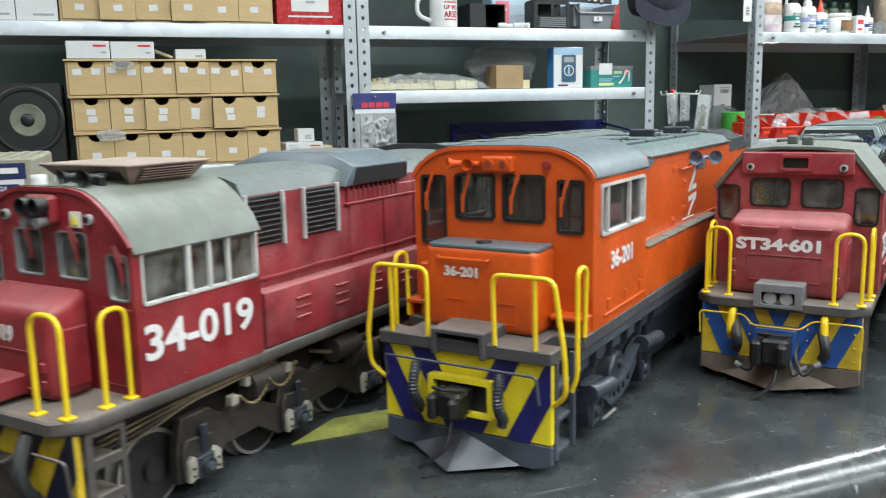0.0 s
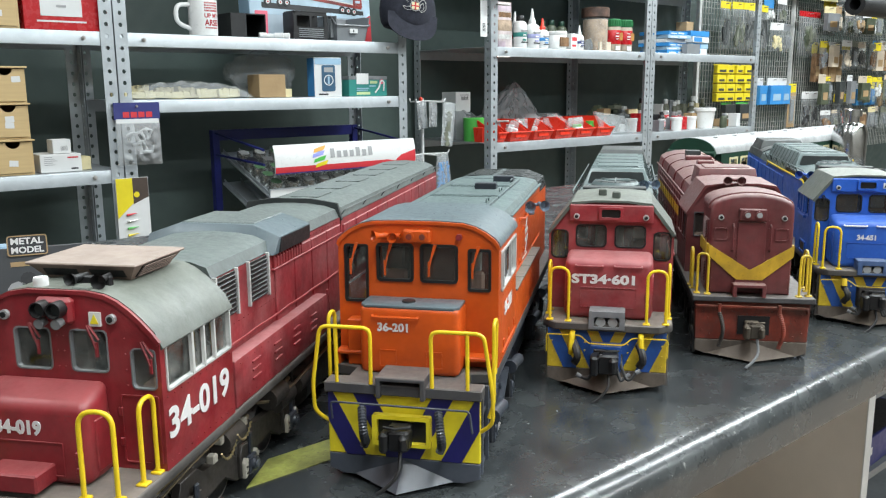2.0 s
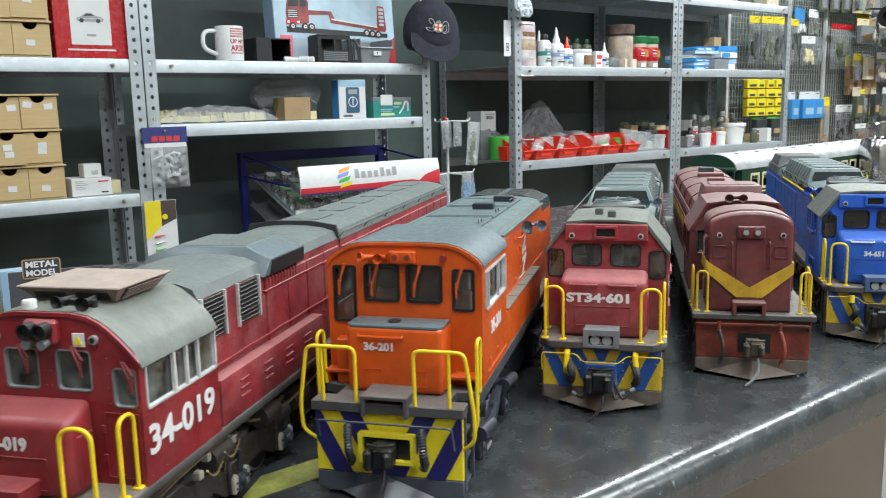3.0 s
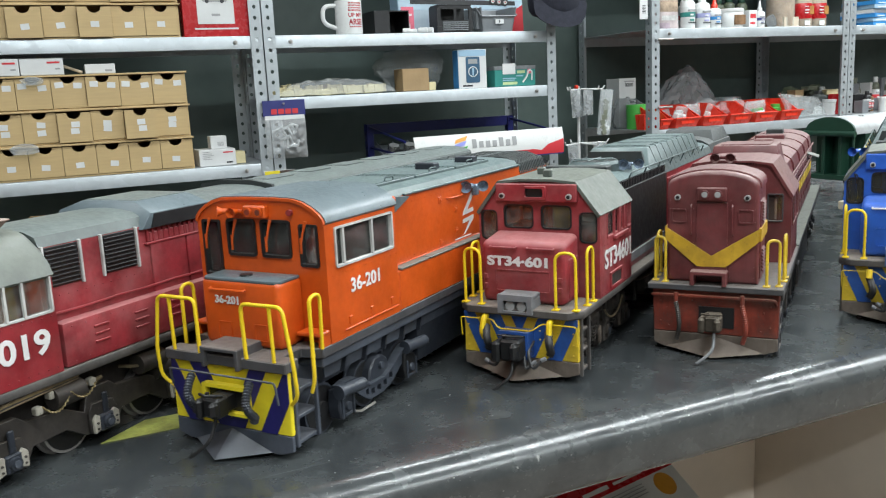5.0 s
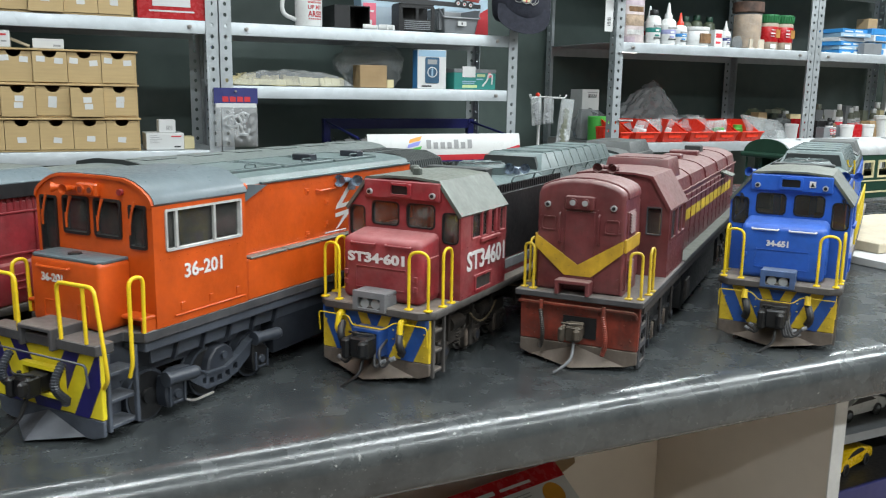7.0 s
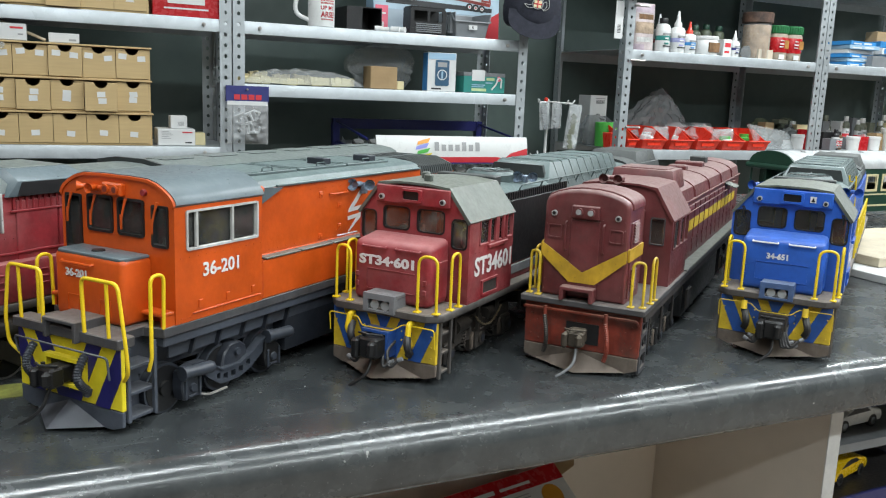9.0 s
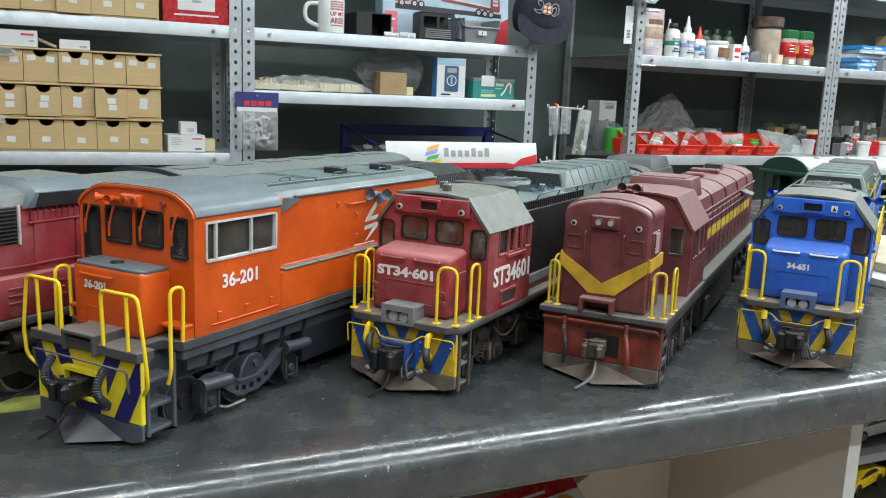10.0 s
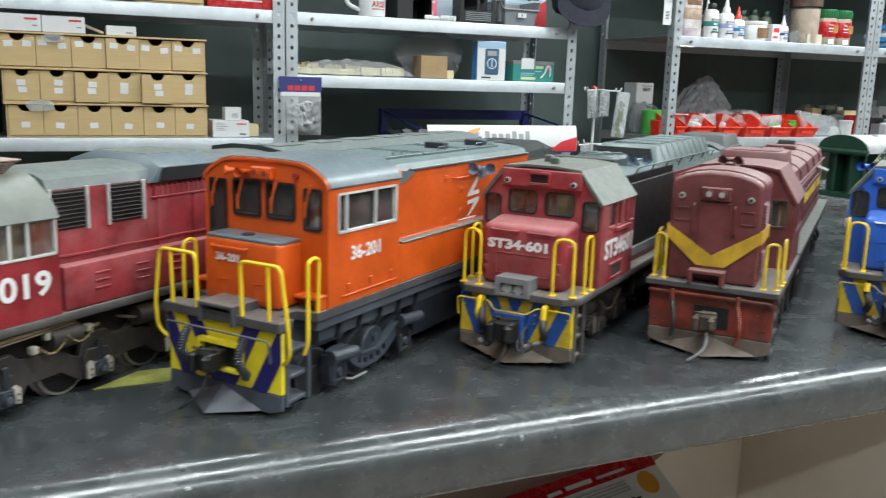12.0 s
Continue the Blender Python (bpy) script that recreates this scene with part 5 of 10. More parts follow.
# --- the red one with the white number
R_M = place_on_bench(0.444, 0.4587, 36.5)
loco_r, cab_r = class34(R_M, FADED_RED, DUSTY_ROOF, "red model diesel locomotive with grey-green roof, chevron pilot and dusty deck", WORN_YELLOW, STRIPE_BLUE, DUSTY_DECK, MUD_PLOW, "ST34\u00b7601", "ST34601", front_no=(-0.0345, 0.0245, 0.1055, 0.0095))
hood_r = hood34(loco_r, RED)
CHROME_BLUE = paint("dull_steel_blue_horn", (0.24, 0.30, 0.38), 0.25, wear=0.15, metal=0.25)
horn_pair(hood_r, 0.028, 0.245, 0.171, CHROME_BLUE, "steel-blue air horn")
for x, y in ((0.004, 0.075), (-0.010, 0.095)):
    part("antenna", box(B(), x - 0.004, x + 0.004, y - 0.003, y + 0.003, 0.1750, 0.1825, 0.0012), DUSTY_ROOF, cab_r, "small roof antenna")

for c, m_ in ((cab_r, RED),):
    rivets(c, [(s * 0.0602, 0.060 + 0.009 * i, zz) for s in (-1, 1) for i in range(11) for zz in (0.0695, 0.1135)] + [(x, 0.0558, zz) for x in (-0.0375, 0.0375) for zz in (0.100, 0.110, 0.120, 0.130, 0.140)], m_)

# --- the blue one
BL_M = place_on_bench(0.8576, 0.3906, 36.5)
loco_bl, cab_bl = class34(BL_M, BLUE, DUSTY_ROOF, "bright blue model diesel locomotive with grey roof and chevron pilot", WORN_YELLOW, STRIPE_BLUE, DUSTY_DECK, MUD_PLOW, "34-651", "34-651", variant="blue", front_no=(-0.0157, 0.0055, 0.104, 0.0065))
hood_bl = hood34(loco_bl, BLUE, False, BLUE, BLUE)
for s in (-1, 1):
    horn_pair(hood_bl, s * 0.041, 0.178, 0.163, BLUE, "bright blue air horn", s)
st_ = part("warning_sticker", box(B(), 0.0175, 0.0235, 0.0512, 0.0522, 0.1600, 0.1665), WHITE_PAINT, cab_bl, "white sticker with a dark triangle", smooth=None)
part("triangle", prism(B(), [(0.0185, 0.1610), (0.0225, 0.1610), (0.0205, 0.1655)], "y", 0.0508, 0.0514), BLACK, st_, smooth=None)
for zz in (0.100, 0.118):
    part("side_handrail", tube(B(), [(0.0585, 0.30, zz), (0.0585, 0.60, zz)], 0.0011, 6), RAIL_YELLOW, loco_bl, "yellow side handrail")
for k in range(7):
    part("side_handrail", rod(B(), (0.0585, 0.30 + 0.05 * k, 0.0665), (0.0585, 0.30 + 0.05 * k, 0.1185), 0.0013, seg=7), RAIL_YELLOW, loco_bl, "yellow handrail post")
part("side_pipe", tube(B(), rounded([(-0.050, 0.170, 0.148), (-0.051, 0.18, 0.155), (-0.051, 0.50, 0.155), (-0.050, 0.51, 0.148)], 0.004), 0.0013, 6), RAIL_YELLOW, hood_bl, "yellow pipe along the eave")
for x in (0.040, 0.048):
    part("ladder_rail", rod(B(), (x + 0.004, 0.335, 0.10), (x, 0.335, 0.172), 0.0012, seg=6), RAIL_YELLOW, hood_bl)
for k in range(5):
    part("ladder_rung", rod(B(), (0.0437 - 0.0008 * k, 0.335, 0.108 + 0.014 * k), (0.0517 - 0.0008 * k, 0.335, 0.108 + 0.014 * k), 0.0009, seg=6), RAIL_YELLOW, hood_bl)

# --- the orange one
O_M = place_on_bench(0.1837, 0.4361, 37)


def arched_truck(lo, y, mat, xs=0.046):
    """A three-axle truck whose side beams dip between two sprung end pods."""
    tr = new("truck")
    tr.parent = lo
    tagged(tr, "dark grey three-axle truck with dipping side beams")
    for dy in (-0.0075, 0.056, 0.112):
        wheelset(tr, y + dy, 0.0205, 0.0370, BLACK, 0.90, BEAM_GREY)
    top = ((0.004, 0.034), (0.012, 0.036), (0.026, 0.035), (0.034, 0.0300), (0.046, 0.0225), (0.068, 0.0215), (0.084, 0.0275), (0.096, 0.0350), (0.104, 0.0385), (0.120, 0.0385))
    low = ((0.120, 0.0300), (0.104, 0.0280), (0.094, 0.0215), (0.082, 0.0140), (0.068, 0.0100), (0.046, 0.0100), (0.032, 0.0190), (0.024, 0.0260), (0.004, 0.0260))
    for s in (-1, 1):
        holes = [rounded_rect(y + a, y + a + w, zz, zz + 0.0055, 0.0008) for a, w, zz in ((0.041, 0.004, 0.0150), (0.0485, 0.0055, 0.0130), (0.0575, 0.0060, 0.0130), (0.0675, 0.0055, 0.0140), (0.0770, 0.0055, 0.0175))]
        bm = B()
        sheet(bm, [(y + u, v) for u, v in top + low], holes, side_at(xs + 0.0075, s), 0.0045)
        sf = part("side_beam", bm, BEAM_GREY, tr, smooth=None)
        part("flange", prism(B(), [(y + u, v) for u, v in top] + [(y + u, v + 0.0016) for u, v in top[::-1]], "x", s * (xs + 0.001), s * (xs + 0.0092)), BEAM_GREY, sf, smooth=None)
        for dy, back in ((0.0100, False), (0.1100, True)):
            pts = [(-0.0095, 0.0095), (0.0105, 0.0095), (0.0115, 0.0240), (0.0060, 0.0300), (-0.0095, 0.0340), (-0.0120, 0.0200)]
            pod = part("axle_pod", prism(B(), [(y + dy + u, v) for u, v in pts], "x", s * (xs - 0.001), s * (xs + 0.0105), 0.0010), BLACK if back else mat, tr)
            for k in (-1, 1):
                part("axle_guide", box(B(), *sorted((s * (xs + 0.0100), s * (xs + 0.0118))), y + dy + k * 0.0075 - 0.0010, y + dy + k * 0.0075 + 0.0010, 0.0100, 0.0260, 0.0003), BEAM_GREY, pod)
            part("wear_plate", box(B(), *sorted((s * (xs + 0.0100), s * (xs + 0.0115))), y + dy - 0.0048, y + dy + 0.0048, 0.0110, 0.0130, 0.0003), BEAM_GREY, pod)
            part("bearing_cap", rod(B(), (s * (xs + 0.0100), y + dy, 0.0185), (s * (xs + 0.0125), y + dy, 0.0185), 0.0040, 0.0032, seg=14), BEAM_GREY, pod)
            z0 = 0.0385 if back else 0.0325
            y0 = y + dy - (0.006 if back else 0.008)
            cy = rod(B(), (s * (xs + 0.0105), y0, z0), (s * (xs + 0.0140), y0 + 0.024, z0 - 0.0005), 0.0048, 0.0052, seg=18)
            rod(cy, (s * (xs + 0.0102), y0 - 0.0030, z0), (s * (xs + 0.0105), y0, z0), 0.0060, seg=18)
            ball(cy, (s * (xs + 0.0140), y0 + 0.024, z0 - 0.0005), 0.0051)
            part("damper", cy, BEAM_GREY, tr)
        part("motor_cover", beam_box(s, xs, y), mat, tr)
        part("cover_bolt", rod(B(), (s * (xs + 0.002), y + 0.068, 0.033), (s * (xs + 0.0075), y + 0.068, 0.033), 0.0030, seg=12), BEAM_GREY, tr)
        part("brake_rod", tube(B(), rounded([(s * (xs + 0.006), y + 0.022, 0.0090), (s * (xs + 0.008), y + 0.030, 0.0055), (s * (xs + 0.008), y + 0.052, 0.0055)], 0.004), 0.0011, 6), STEEL, tr)
        for dy in (0.026, 0.090):
            part("brake_block", box(B(), *sorted((s * 0.028, s * 0.036)), y + dy - 0.004, y + dy + 0.004, 0.010, 0.026, 0.001), mat, tr)
    return tr


def beam_box(s, xs, y):
    return prism(B(), [(y + 0.048, 0.018), (y + 0.052, 0.033), (y + 0.060, 0.0415), (y + 0.072, 0.0415), (y + 0.080, 0.036), (y + 0.084, 0.020)], "x", s * (xs - 0.010), s * (xs + 0.005), 0.0015)


def orange_loco(m):
    lo = thing("model_locomotive", m, "bright orange model diesel locomotive with grey roof and yellow handrails", "model locomotive", "model locomotives on the bench")
    z, hw, y0, y1, ln = 0.076, 0.062, 0.052, 0.152, 0.53
    part("deck", prism(B(), [(-0.058, 0.0), (0.058, 0.0), (0.058, 0.016), (0.044, 0.016), (0.044, 0.036), (0.062, 0.040), (0.062, ln), (-0.062, ln), (-0.062, 0.040), (-0.044, 0.036), (-0.044, 0.016), (-0.058, 0.016)], "z", z - 0.008, z, 0.0008), DECK_GREY, lo, "dusty grey running deck")
    part("frame", box(B(), -0.036, 0.036, 0.018, ln - 0.01, 0.036, z - 0.0085), PLOW_GREY, lo)
    part("sill", box(B(), -0.0595, 0.0595, 0.042, ln - 0.002, z - 0.016, z - 0.0082, 0.0008), PLOW_GREY, lo)
    pilot(lo, 0.0565, 0.020, z - 0.0082, 0.004, YELLOW, NAVY, 0.52, ((-0.003, 0.0125), (0.028, 0.043)))
    plough(lo, 0.0565, 0.004, 0.0196, 0.004, PLOW_GREY, 0.022, 0.66)
    part("headlight_box", prism(B(), [(-0.018, 0.067), (-0.0145, 0.067), (-0.0145, 0.0800), (0.0145, 0.0800), (0.0145, 0.067), (0.018, 0.067), (0.018, 0.083), (-0.018, 0.083)], "y", -0.004, 0.028, 0.0006), DECK_GREY, lo, "grey open box on the front deck")
    # Black block gives the open box its dark inside as colour.
    part("dark_hollow", box(B(), -0.0142, 0.0142, 0.012, 0.022, 0.0672, 0.0796), BLACK, lo)
    cp = B()
    ring_frame(cp, rounded_rect(-0.0215, 0.0215, 0.031, 0.054, 0.001), rounded_rect(-0.0180, 0.0185, 0.0335, 0.0510, 0.001), front_at(-0.002), 0.0, 0.0055)
    part("coupler_pocket", cp, YELLOW, lo, smooth=None)
    # Black backing drawn for the shade behind the yellow frame.
    part("pocket_shade", box(B(), -0.0179, 0.0184, 0.0025, 0.0035, 0.0336, 0.0509), BLACK, lo, smooth=None)
    coupler(lo, -0.003, 0.042, BLACK, 0.82)
    for s in (-1, 1):
        hose(lo, s * 0.028, 0.000, 0.030, 0.060, TRUCK_GREY, True, 0.010, 0.0028)
        for zz in (0.012, 0.031, 0.051):
            part("step", box(B(), *sorted((s * 0.038, s * 0.0555)), 0.0088, 0.036, zz - 0.0014, zz + 0.0014, 0.0004), PLOW_GREY, lo)
        for yy in (0.0085, 0.0335):
            part("step_post", box(B(), *sorted((s * 0.0545, s * 0.0578)), yy, yy + 0.003, 0.010, z - 0.008, 0.0004), PLOW_GREY, lo)
        part("step_back", box(B(), *sorted((s * 0.036, s * 0.038)), 0.0088, 0.036, 0.010, z - 0.008), PLOW_GREY, lo)
    part("uncoupling_lever", tube(B(), rounded([(-0.052, 0.000, 0.048), (-0.052, -0.003, 0.062), (0.050, -0.003, 0.062), (0.052, -0.003, 0.046)], 0.003), 0.0009, 6), PLOW_GREY, lo)
    # low nose
    ns = B()
    box(ns, -0.0375, 0.0375, 0.0235, y0 - 0.001, z, 0.1275)
    bmesh.ops.bevel(ns, geom=[e for e in ns.edges if e.verts[0].co.y < 0.03 or e.verts[1].co.y < 0.03 or min(v.co.z for v in e.verts) > 0.1], offset=0.0045, segments=4, affect="EDGES", profile=0.5)
    nose = part("nose", ns, ORANGE, lo)
    part("nose_top", prism(B(), [(-0.0372, 0.0285), (-0.0335, 0.0242), (0.0335, 0.0242), (0.0372, 0.0285), (0.0372, y0 - 0.001), (-0.0372, y0 - 0.001)], "z", 0.1258, 0.1284, 0.0009, 2), GREY_ROOF, nose, "grey nose lid")
    part("filler_cap", rod(B(), (-0.003, 0.037, 0.1283), (-0.003, 0.037, 0.1296), 0.0052, 0.0048, seg=18), BLACK, nose)
    part("grab_iron", tube(B(), rounded([(-0.0270, 0.0238, 0.1206), (-0.0270, 0.0212, 0.1200), (0.0070, 0.0212, 0.1200), (0.0070, 0.0238, 0.1206)], 0.002), 0.0010, 6), ORANGE, nose)
    for x0, x1 in ((-0.0225, -0.0095), (0.013, 0.025)):
        dr = B()
        ring_frame(dr, rounded_rect(x0, x1, 0.082, 0.095, 0.0006), rounded_rect(x0 + 0.0006, x1 - 0.0006, 0.0826, 0.0944, 0.0006), front_at(0.0229), 0, 0.001)
        part("hatch", dr, ORANGE, nose, smooth=None)
    part("side_step", box(B(), -0.0525, -0.038, 0.040, y0 - 0.001, z, 0.112, 0.001), ORANGE, nose)
    part("side_step", box(B(), 0.038, 0.058, 0.042, y0 - 0.001, 0.083, 0.0865, 0.0006), ORANGE, nose)
    lettering("number", "36-201", 0.0085, FRONT(-0.0118, 0.0229, 0.1122), LETTER_WHITE, nose, "white running number", bold=0.0003, fit=(0.0231, 0.0066))
    # cab
    arch = [(0.0620, 0.1665), (0.0610, 0.1698), (0.0580, 0.1735), (0.0515, 0.1782), (0.0435, 0.1822), (0.0345, 0.1845), (0.0150, 0.1853)]
    outline = [(-hw, z), (hw, z)] + arch + [(-u, v) for u, v in arch[::-1]]
    fh = [(-0.0565, -0.0385, 0.1235, 0.1675, 0.002), (-0.0310, -0.003, 0.1405, 0.1690, 0.003), (0.003, 0.0310, 0.1405, 0.1690, 0.003), (0.0395, 0.0560, 0.1350, 0.1665, 0.002)]
    sh = [(y0 + 0.012, y1 - 0.006, 0.1325, 0.1630, 0.002)]
    cab = cab_shell(lo, y0, y1, hw, z, outline, fh, sh, ORANGE)
    for h in fh:
        window(cab, front_at(y0), *h[:4], h[4], BLACK, lip=0.0015)
    for s in (-1, 1):
        w = window(cab, side_at(hw, s), *sh[0][:4], sh[0][4], DIRTY_WHITE, lip=0.0013, out=0.0012, label="sliding side window in a white frame")
        for t in (0.13, 0.62):
            yy = sh[0][0] + (sh[0][1] - sh[0][0]) * t
            part("window_post", box(B(), *sorted((s * (hw - 0.001), s * (hw + 0.0012))), yy - 0.0011, yy + 0.0011, sh[0][2] + 0.0015, sh[0][3] - 0.0015), DIRTY_WHITE, w)
        side_panel(cab, "rubbing_strip", s, hw, 0.070, 0.149, 0.0815, 0.0828, ORANGE, 0.0012)
        for y in (0.076, 0.107, 0.138):
            side_panel(cab, "hinge", s, hw, y, y + 0.0045, 0.0850, 0.0915, ORANGE, 0.0010)
        cs_ = box(B(), *sorted((s * 0.040, s * 0.0618)), y0 - 0.014, y0 - 0.0005, 0.0845, 0.0875, 0.0008)
        box(cs_, *sorted((s * 0.0585, s * 0.0612)), y0 - 0.012, y0 - 0.0005, z, 0.0846)
        part("cab_step", cs_, ORANGE, cab)
        part("ball_marker", ball(B(), (s * 0.0585, y1 + 0.002, 0.1715), 0.0036), ORANGE, cab, "round orange marker")
    bent = [(u * 1.022, v + 0.0018) for u, v in arch]
    roof_shell(cab, [(-u, v) for u, v in bent] + bent[::-1], y0 + 0.0012, y1 + 0.001, GREY_ROOF, 0.0018, label="grey curved cab roof")
    part("roof_lip", ring_strip(arch, y0 - 0.0014, y0 + 0.0011), ORANGE, cab, smooth=None)
    hb = part("headlight_box", box(B(), -0.010, 0.0115, y0 - 0.005, y0 + 0.001, 0.1705, 0.1805, 0.0012), ORANGE, cab)
    for x in (-0.0045, 0.0055):
        hl = part("headlight", rod(B(), (x, y0 - 0.0045, 0.1755), (x, y0 - 0.0062, 0.1755), 0.0036, seg=14), ORANGE, hb)
        part("lens", rod(B(), (x, y0 - 0.0060, 0.1755), (x, y0 - 0.0065, 0.1755), 0.0023, seg=12), RUST_RED, hl)
    hn = B()
    horn(hn, (-0.022, y0 - 0.001, 0.1755), (-0.031, y0 - 0.010, 0.1760), 0.0042)
    horn(hn, (-0.018, y0 - 0.001, 0.1755), (-0.016, y0 - 0.012, 0.1755), 0.0038)
    rod(hn, (-0.026, y0, 0.1752), (-0.012, y0 - 0.002, 0.1752), 0.002)
    part("horn", hn, ORANGE, cab)
    part("marker_light", rod(B(), (0.0325, y0, 0.1755), (0.0325, y0 - 0.003, 0.1755), 0.0024, seg=12), RED, cab)
    for x in (-0.047, -0.020, 0.014, 0.047):
        wiper(cab, x, y0 - 0.001, 0.1695, -0.004, 0.018, ORANGE)
    lettering("number", "36-201", 0.0135, RIGHT(hw + 0.0006, 0.1015, 0.115), LETTER_WHITE, cab, "white running number", bold=0.0003, fit=(0.041, 0.0115))
    # long hood and side walkway cabinet
    hood = long_hood(lo, y1 + 0.001, 0.440, 0.053, z + 0.0005, 0.1715, 0.1815, ORANGE, TEAL_ROOF, [])
    rad = long_hood(lo, 0.4405, ln - 0.004, 0.052, z + 0.0005, 0.164, 0.1815, ORANGE, TEAL_ROOF, [], name="radiator_hood")
    for k in range(16):
        part("rib", prism(B(), [(-0.053, 0.162), (-0.050, 0.1735), (-0.030, 0.1815), (0.030, 0.1815), (0.050, 0.1735), (0.053, 0.162)], "y", 0.444 + 0.005 * k, 0.4465 + 0.005 * k), SOOT, rad, smooth=None)
    for s in (-1, 1):
        fl_ = prism(B(), [(y1 + 0.001, 0.160), (y1 + 0.003, 0.158), (y1 + 0.034, 0.1705), (y1 + 0.001, 0.1735)], "x", s * 0.0500, s * 0.0575)
        part("roof_fillet", fl_, GREY_ROOF, hood, "grey fillet from the cab roof", smooth=None)
        side_panel(hood, "eave_strip", s, 0.053, y1 + 0.03, 0.438, 0.1712, 0.1732, TEAL_ROOF, 0.0022)
        side_panel(hood, "side_line", s, 0.053, y1 + 0.002, 0.438, 0.1120, 0.1134, ORANGE, 0.0010)
        for y, zz in ((0.245, 0.1555), (0.276, 0.1425), (0.245, 0.1150), (0.276, 0.1210)):
            lt_ = side_panel(hood, "latch_plate", s, 0.053, y, y + 0.006, zz, zz + 0.006, ORANGE, 0.0009)
            side_panel(lt_, "latch", s, 0.0538, y + 0.0016, y + 0.0044, zz + 0.002, zz + 0.004, ORANGE, 0.0012)
        part("grab_iron", tube(B(), rounded([(s * 0.053, 0.262, 0.1585), (s * 0.0565, 0.263, 0.1580), (s * 0.0565, 0.290, 0.1580), (s * 0.053, 0.291, 0.1585)], 0.002), 0.0010, 6), ORANGE, hood)
        for pts in ([(0.2965, 0.1405), (0.3180, 0.1600), (0.3180, 0.1535), (0.3040, 0.1405)], [(0.2940, 0.1365), (0.2965, 0.1404), (0.3180, 0.1420), (0.3180, 0.1380)],
                    [(0.2940, 0.1285), (0.2940, 0.1325), (0.3180, 0.1345), (0.3180, 0.1305)], [(0.2950, 0.1170), (0.2985, 0.1180), (0.3180, 0.1304), (0.3090, 0.1297)]):
            part("white_zigzag", prism(B(), pts, "x", s * 0.0525, s * 0.0534), WHITE_PAINT, hood, "white zigzag emblem", smooth=None)
        side_panel(hood, "white_line", s, 0.053, 0.276, 0.312, 0.1145, 0.1158, WHITE_PAINT, 0.0005)
    horn_pair(hood, 0.054, 0.316, 0.1640, CHROME_BLUE, "steel-blue air horn")
    for a, b, xa, xb in ((0.158, 0.236, -0.034, 0.034), (0.240, 0.318, -0.034, 0.034), (0.322, 0.400, -0.034, 0.034)):
        hd_ = part("roof_hatch", box(B(), xa, xb, a, b, 0.1790, 0.1824, 0.0005), TEAL_ROOF, hood)
        rim_ = B()
        ring_frame(rim_, rounded_rect(xa + 0.002, xb - 0.002, a + 0.003, b - 0.003, 0.002), rounded_rect(xa + 0.0028, xb - 0.0028, a + 0.0038, b - 0.0038, 0.002), lambda u, v, d: (u, v, 0.1829 - d), 0, 0.001)
        part("hatch_seam", rim_, TEAL_ROOF, hd_, smooth=None)
        part("lifting_eye", tube(B(), rounded([(xb - 0.004, (a + b) / 2 - 0.007, 0.182), (xb - 0.004, (a + b) / 2 - 0.007, 0.1858), (xb - 0.004, (a + b) / 2 + 0.007, 0.1858), (xb - 0.004, (a + b) / 2 + 0.007, 0.182)], 0.002), 0.0007, 6), TEAL_ROOF, hd_)
    part("cab_joint", prism(B(), [(-0.0505, 0.172), (-0.034, 0.1822), (0.034, 0.1822), (0.0505, 0.172), (0.0505, 0.170), (-0.0505, 0.170)], "y", y1 + 0.0012, y1 + 0.0035), DARK_ROOF, hood, smooth=None)
    for x, y in ((0.012, 0.300), (0.020, 0.372)):
        part("exhaust_box", box(B(), x - 0.011, x + 0.011, y - 0.006, y + 0.006, 0.1805, 0.1885, 0.0008), TRUCK_GREY, hood, "dark exhaust stack")
    for s in (-1, 1):
        part("side_cabinet", box(B(), *sorted((s * 0.0525, s * 0.062)), y1 + 0.001, 0.36, z, 0.1105, 0.001), ORANGE, lo)
        for a, b in spaced(y1 + 0.004, 0.358, 4):
            part("walkway_plate", box(B(), *sorted((s * 0.0525, s * 0.063)), a, b, 0.1107, 0.1125, 0.0005), DUSTY_ROOF, lo)
    for y in (0.064, 0.345):
        arched_truck(lo, y, TRUCK_GREY)
    for s in (-1, 1):
        part("frame_plate", box(B(), *sorted((s * 0.0490, s * 0.0505)), 0.055, ln - 0.02, 0.047, z - 0.015), PLOW_GREY, lo)
    part("fuel_tank", box(B(), -0.05, 0.05, 0.199, 0.335, 0.014, z - 0.017, 0.004, 2), TRUCK_GREY, lo)
    for s in (-1, 1):
        for y in (0.075, 0.105, 0.135, 0.165, 0.195):
            part("bracket", prism(B(), [(y, 0.046), (y + 0.002, 0.046), (y + 0.007, z - 0.016), (y + 0.005, z - 0.016)], "x", s * 0.0500, s * 0.0545), TRUCK_GREY, lo, smooth=None)
    # handrails
    for s in (-1, 1):
        hr = tube(B(), rounded([(s * 0.0225, 0.001, z), (s * 0.022, 0.000, 0.1175), (s * 0.0595, 0.000, 0.1175), (s * 0.0660, 0.000, 0.074), (s * 0.0660, 0.002, 0.052), (s * 0.057, 0.006, 0.044)], 0.006), 0.0015)
        tube(hr, [(s * 0.048, 0.001, z), (s * 0.048, 0.000, 0.1172)], 0.0014)
        part("handrail", hr, RAIL_YELLOW, lo, "yellow handrail", smooth=50)
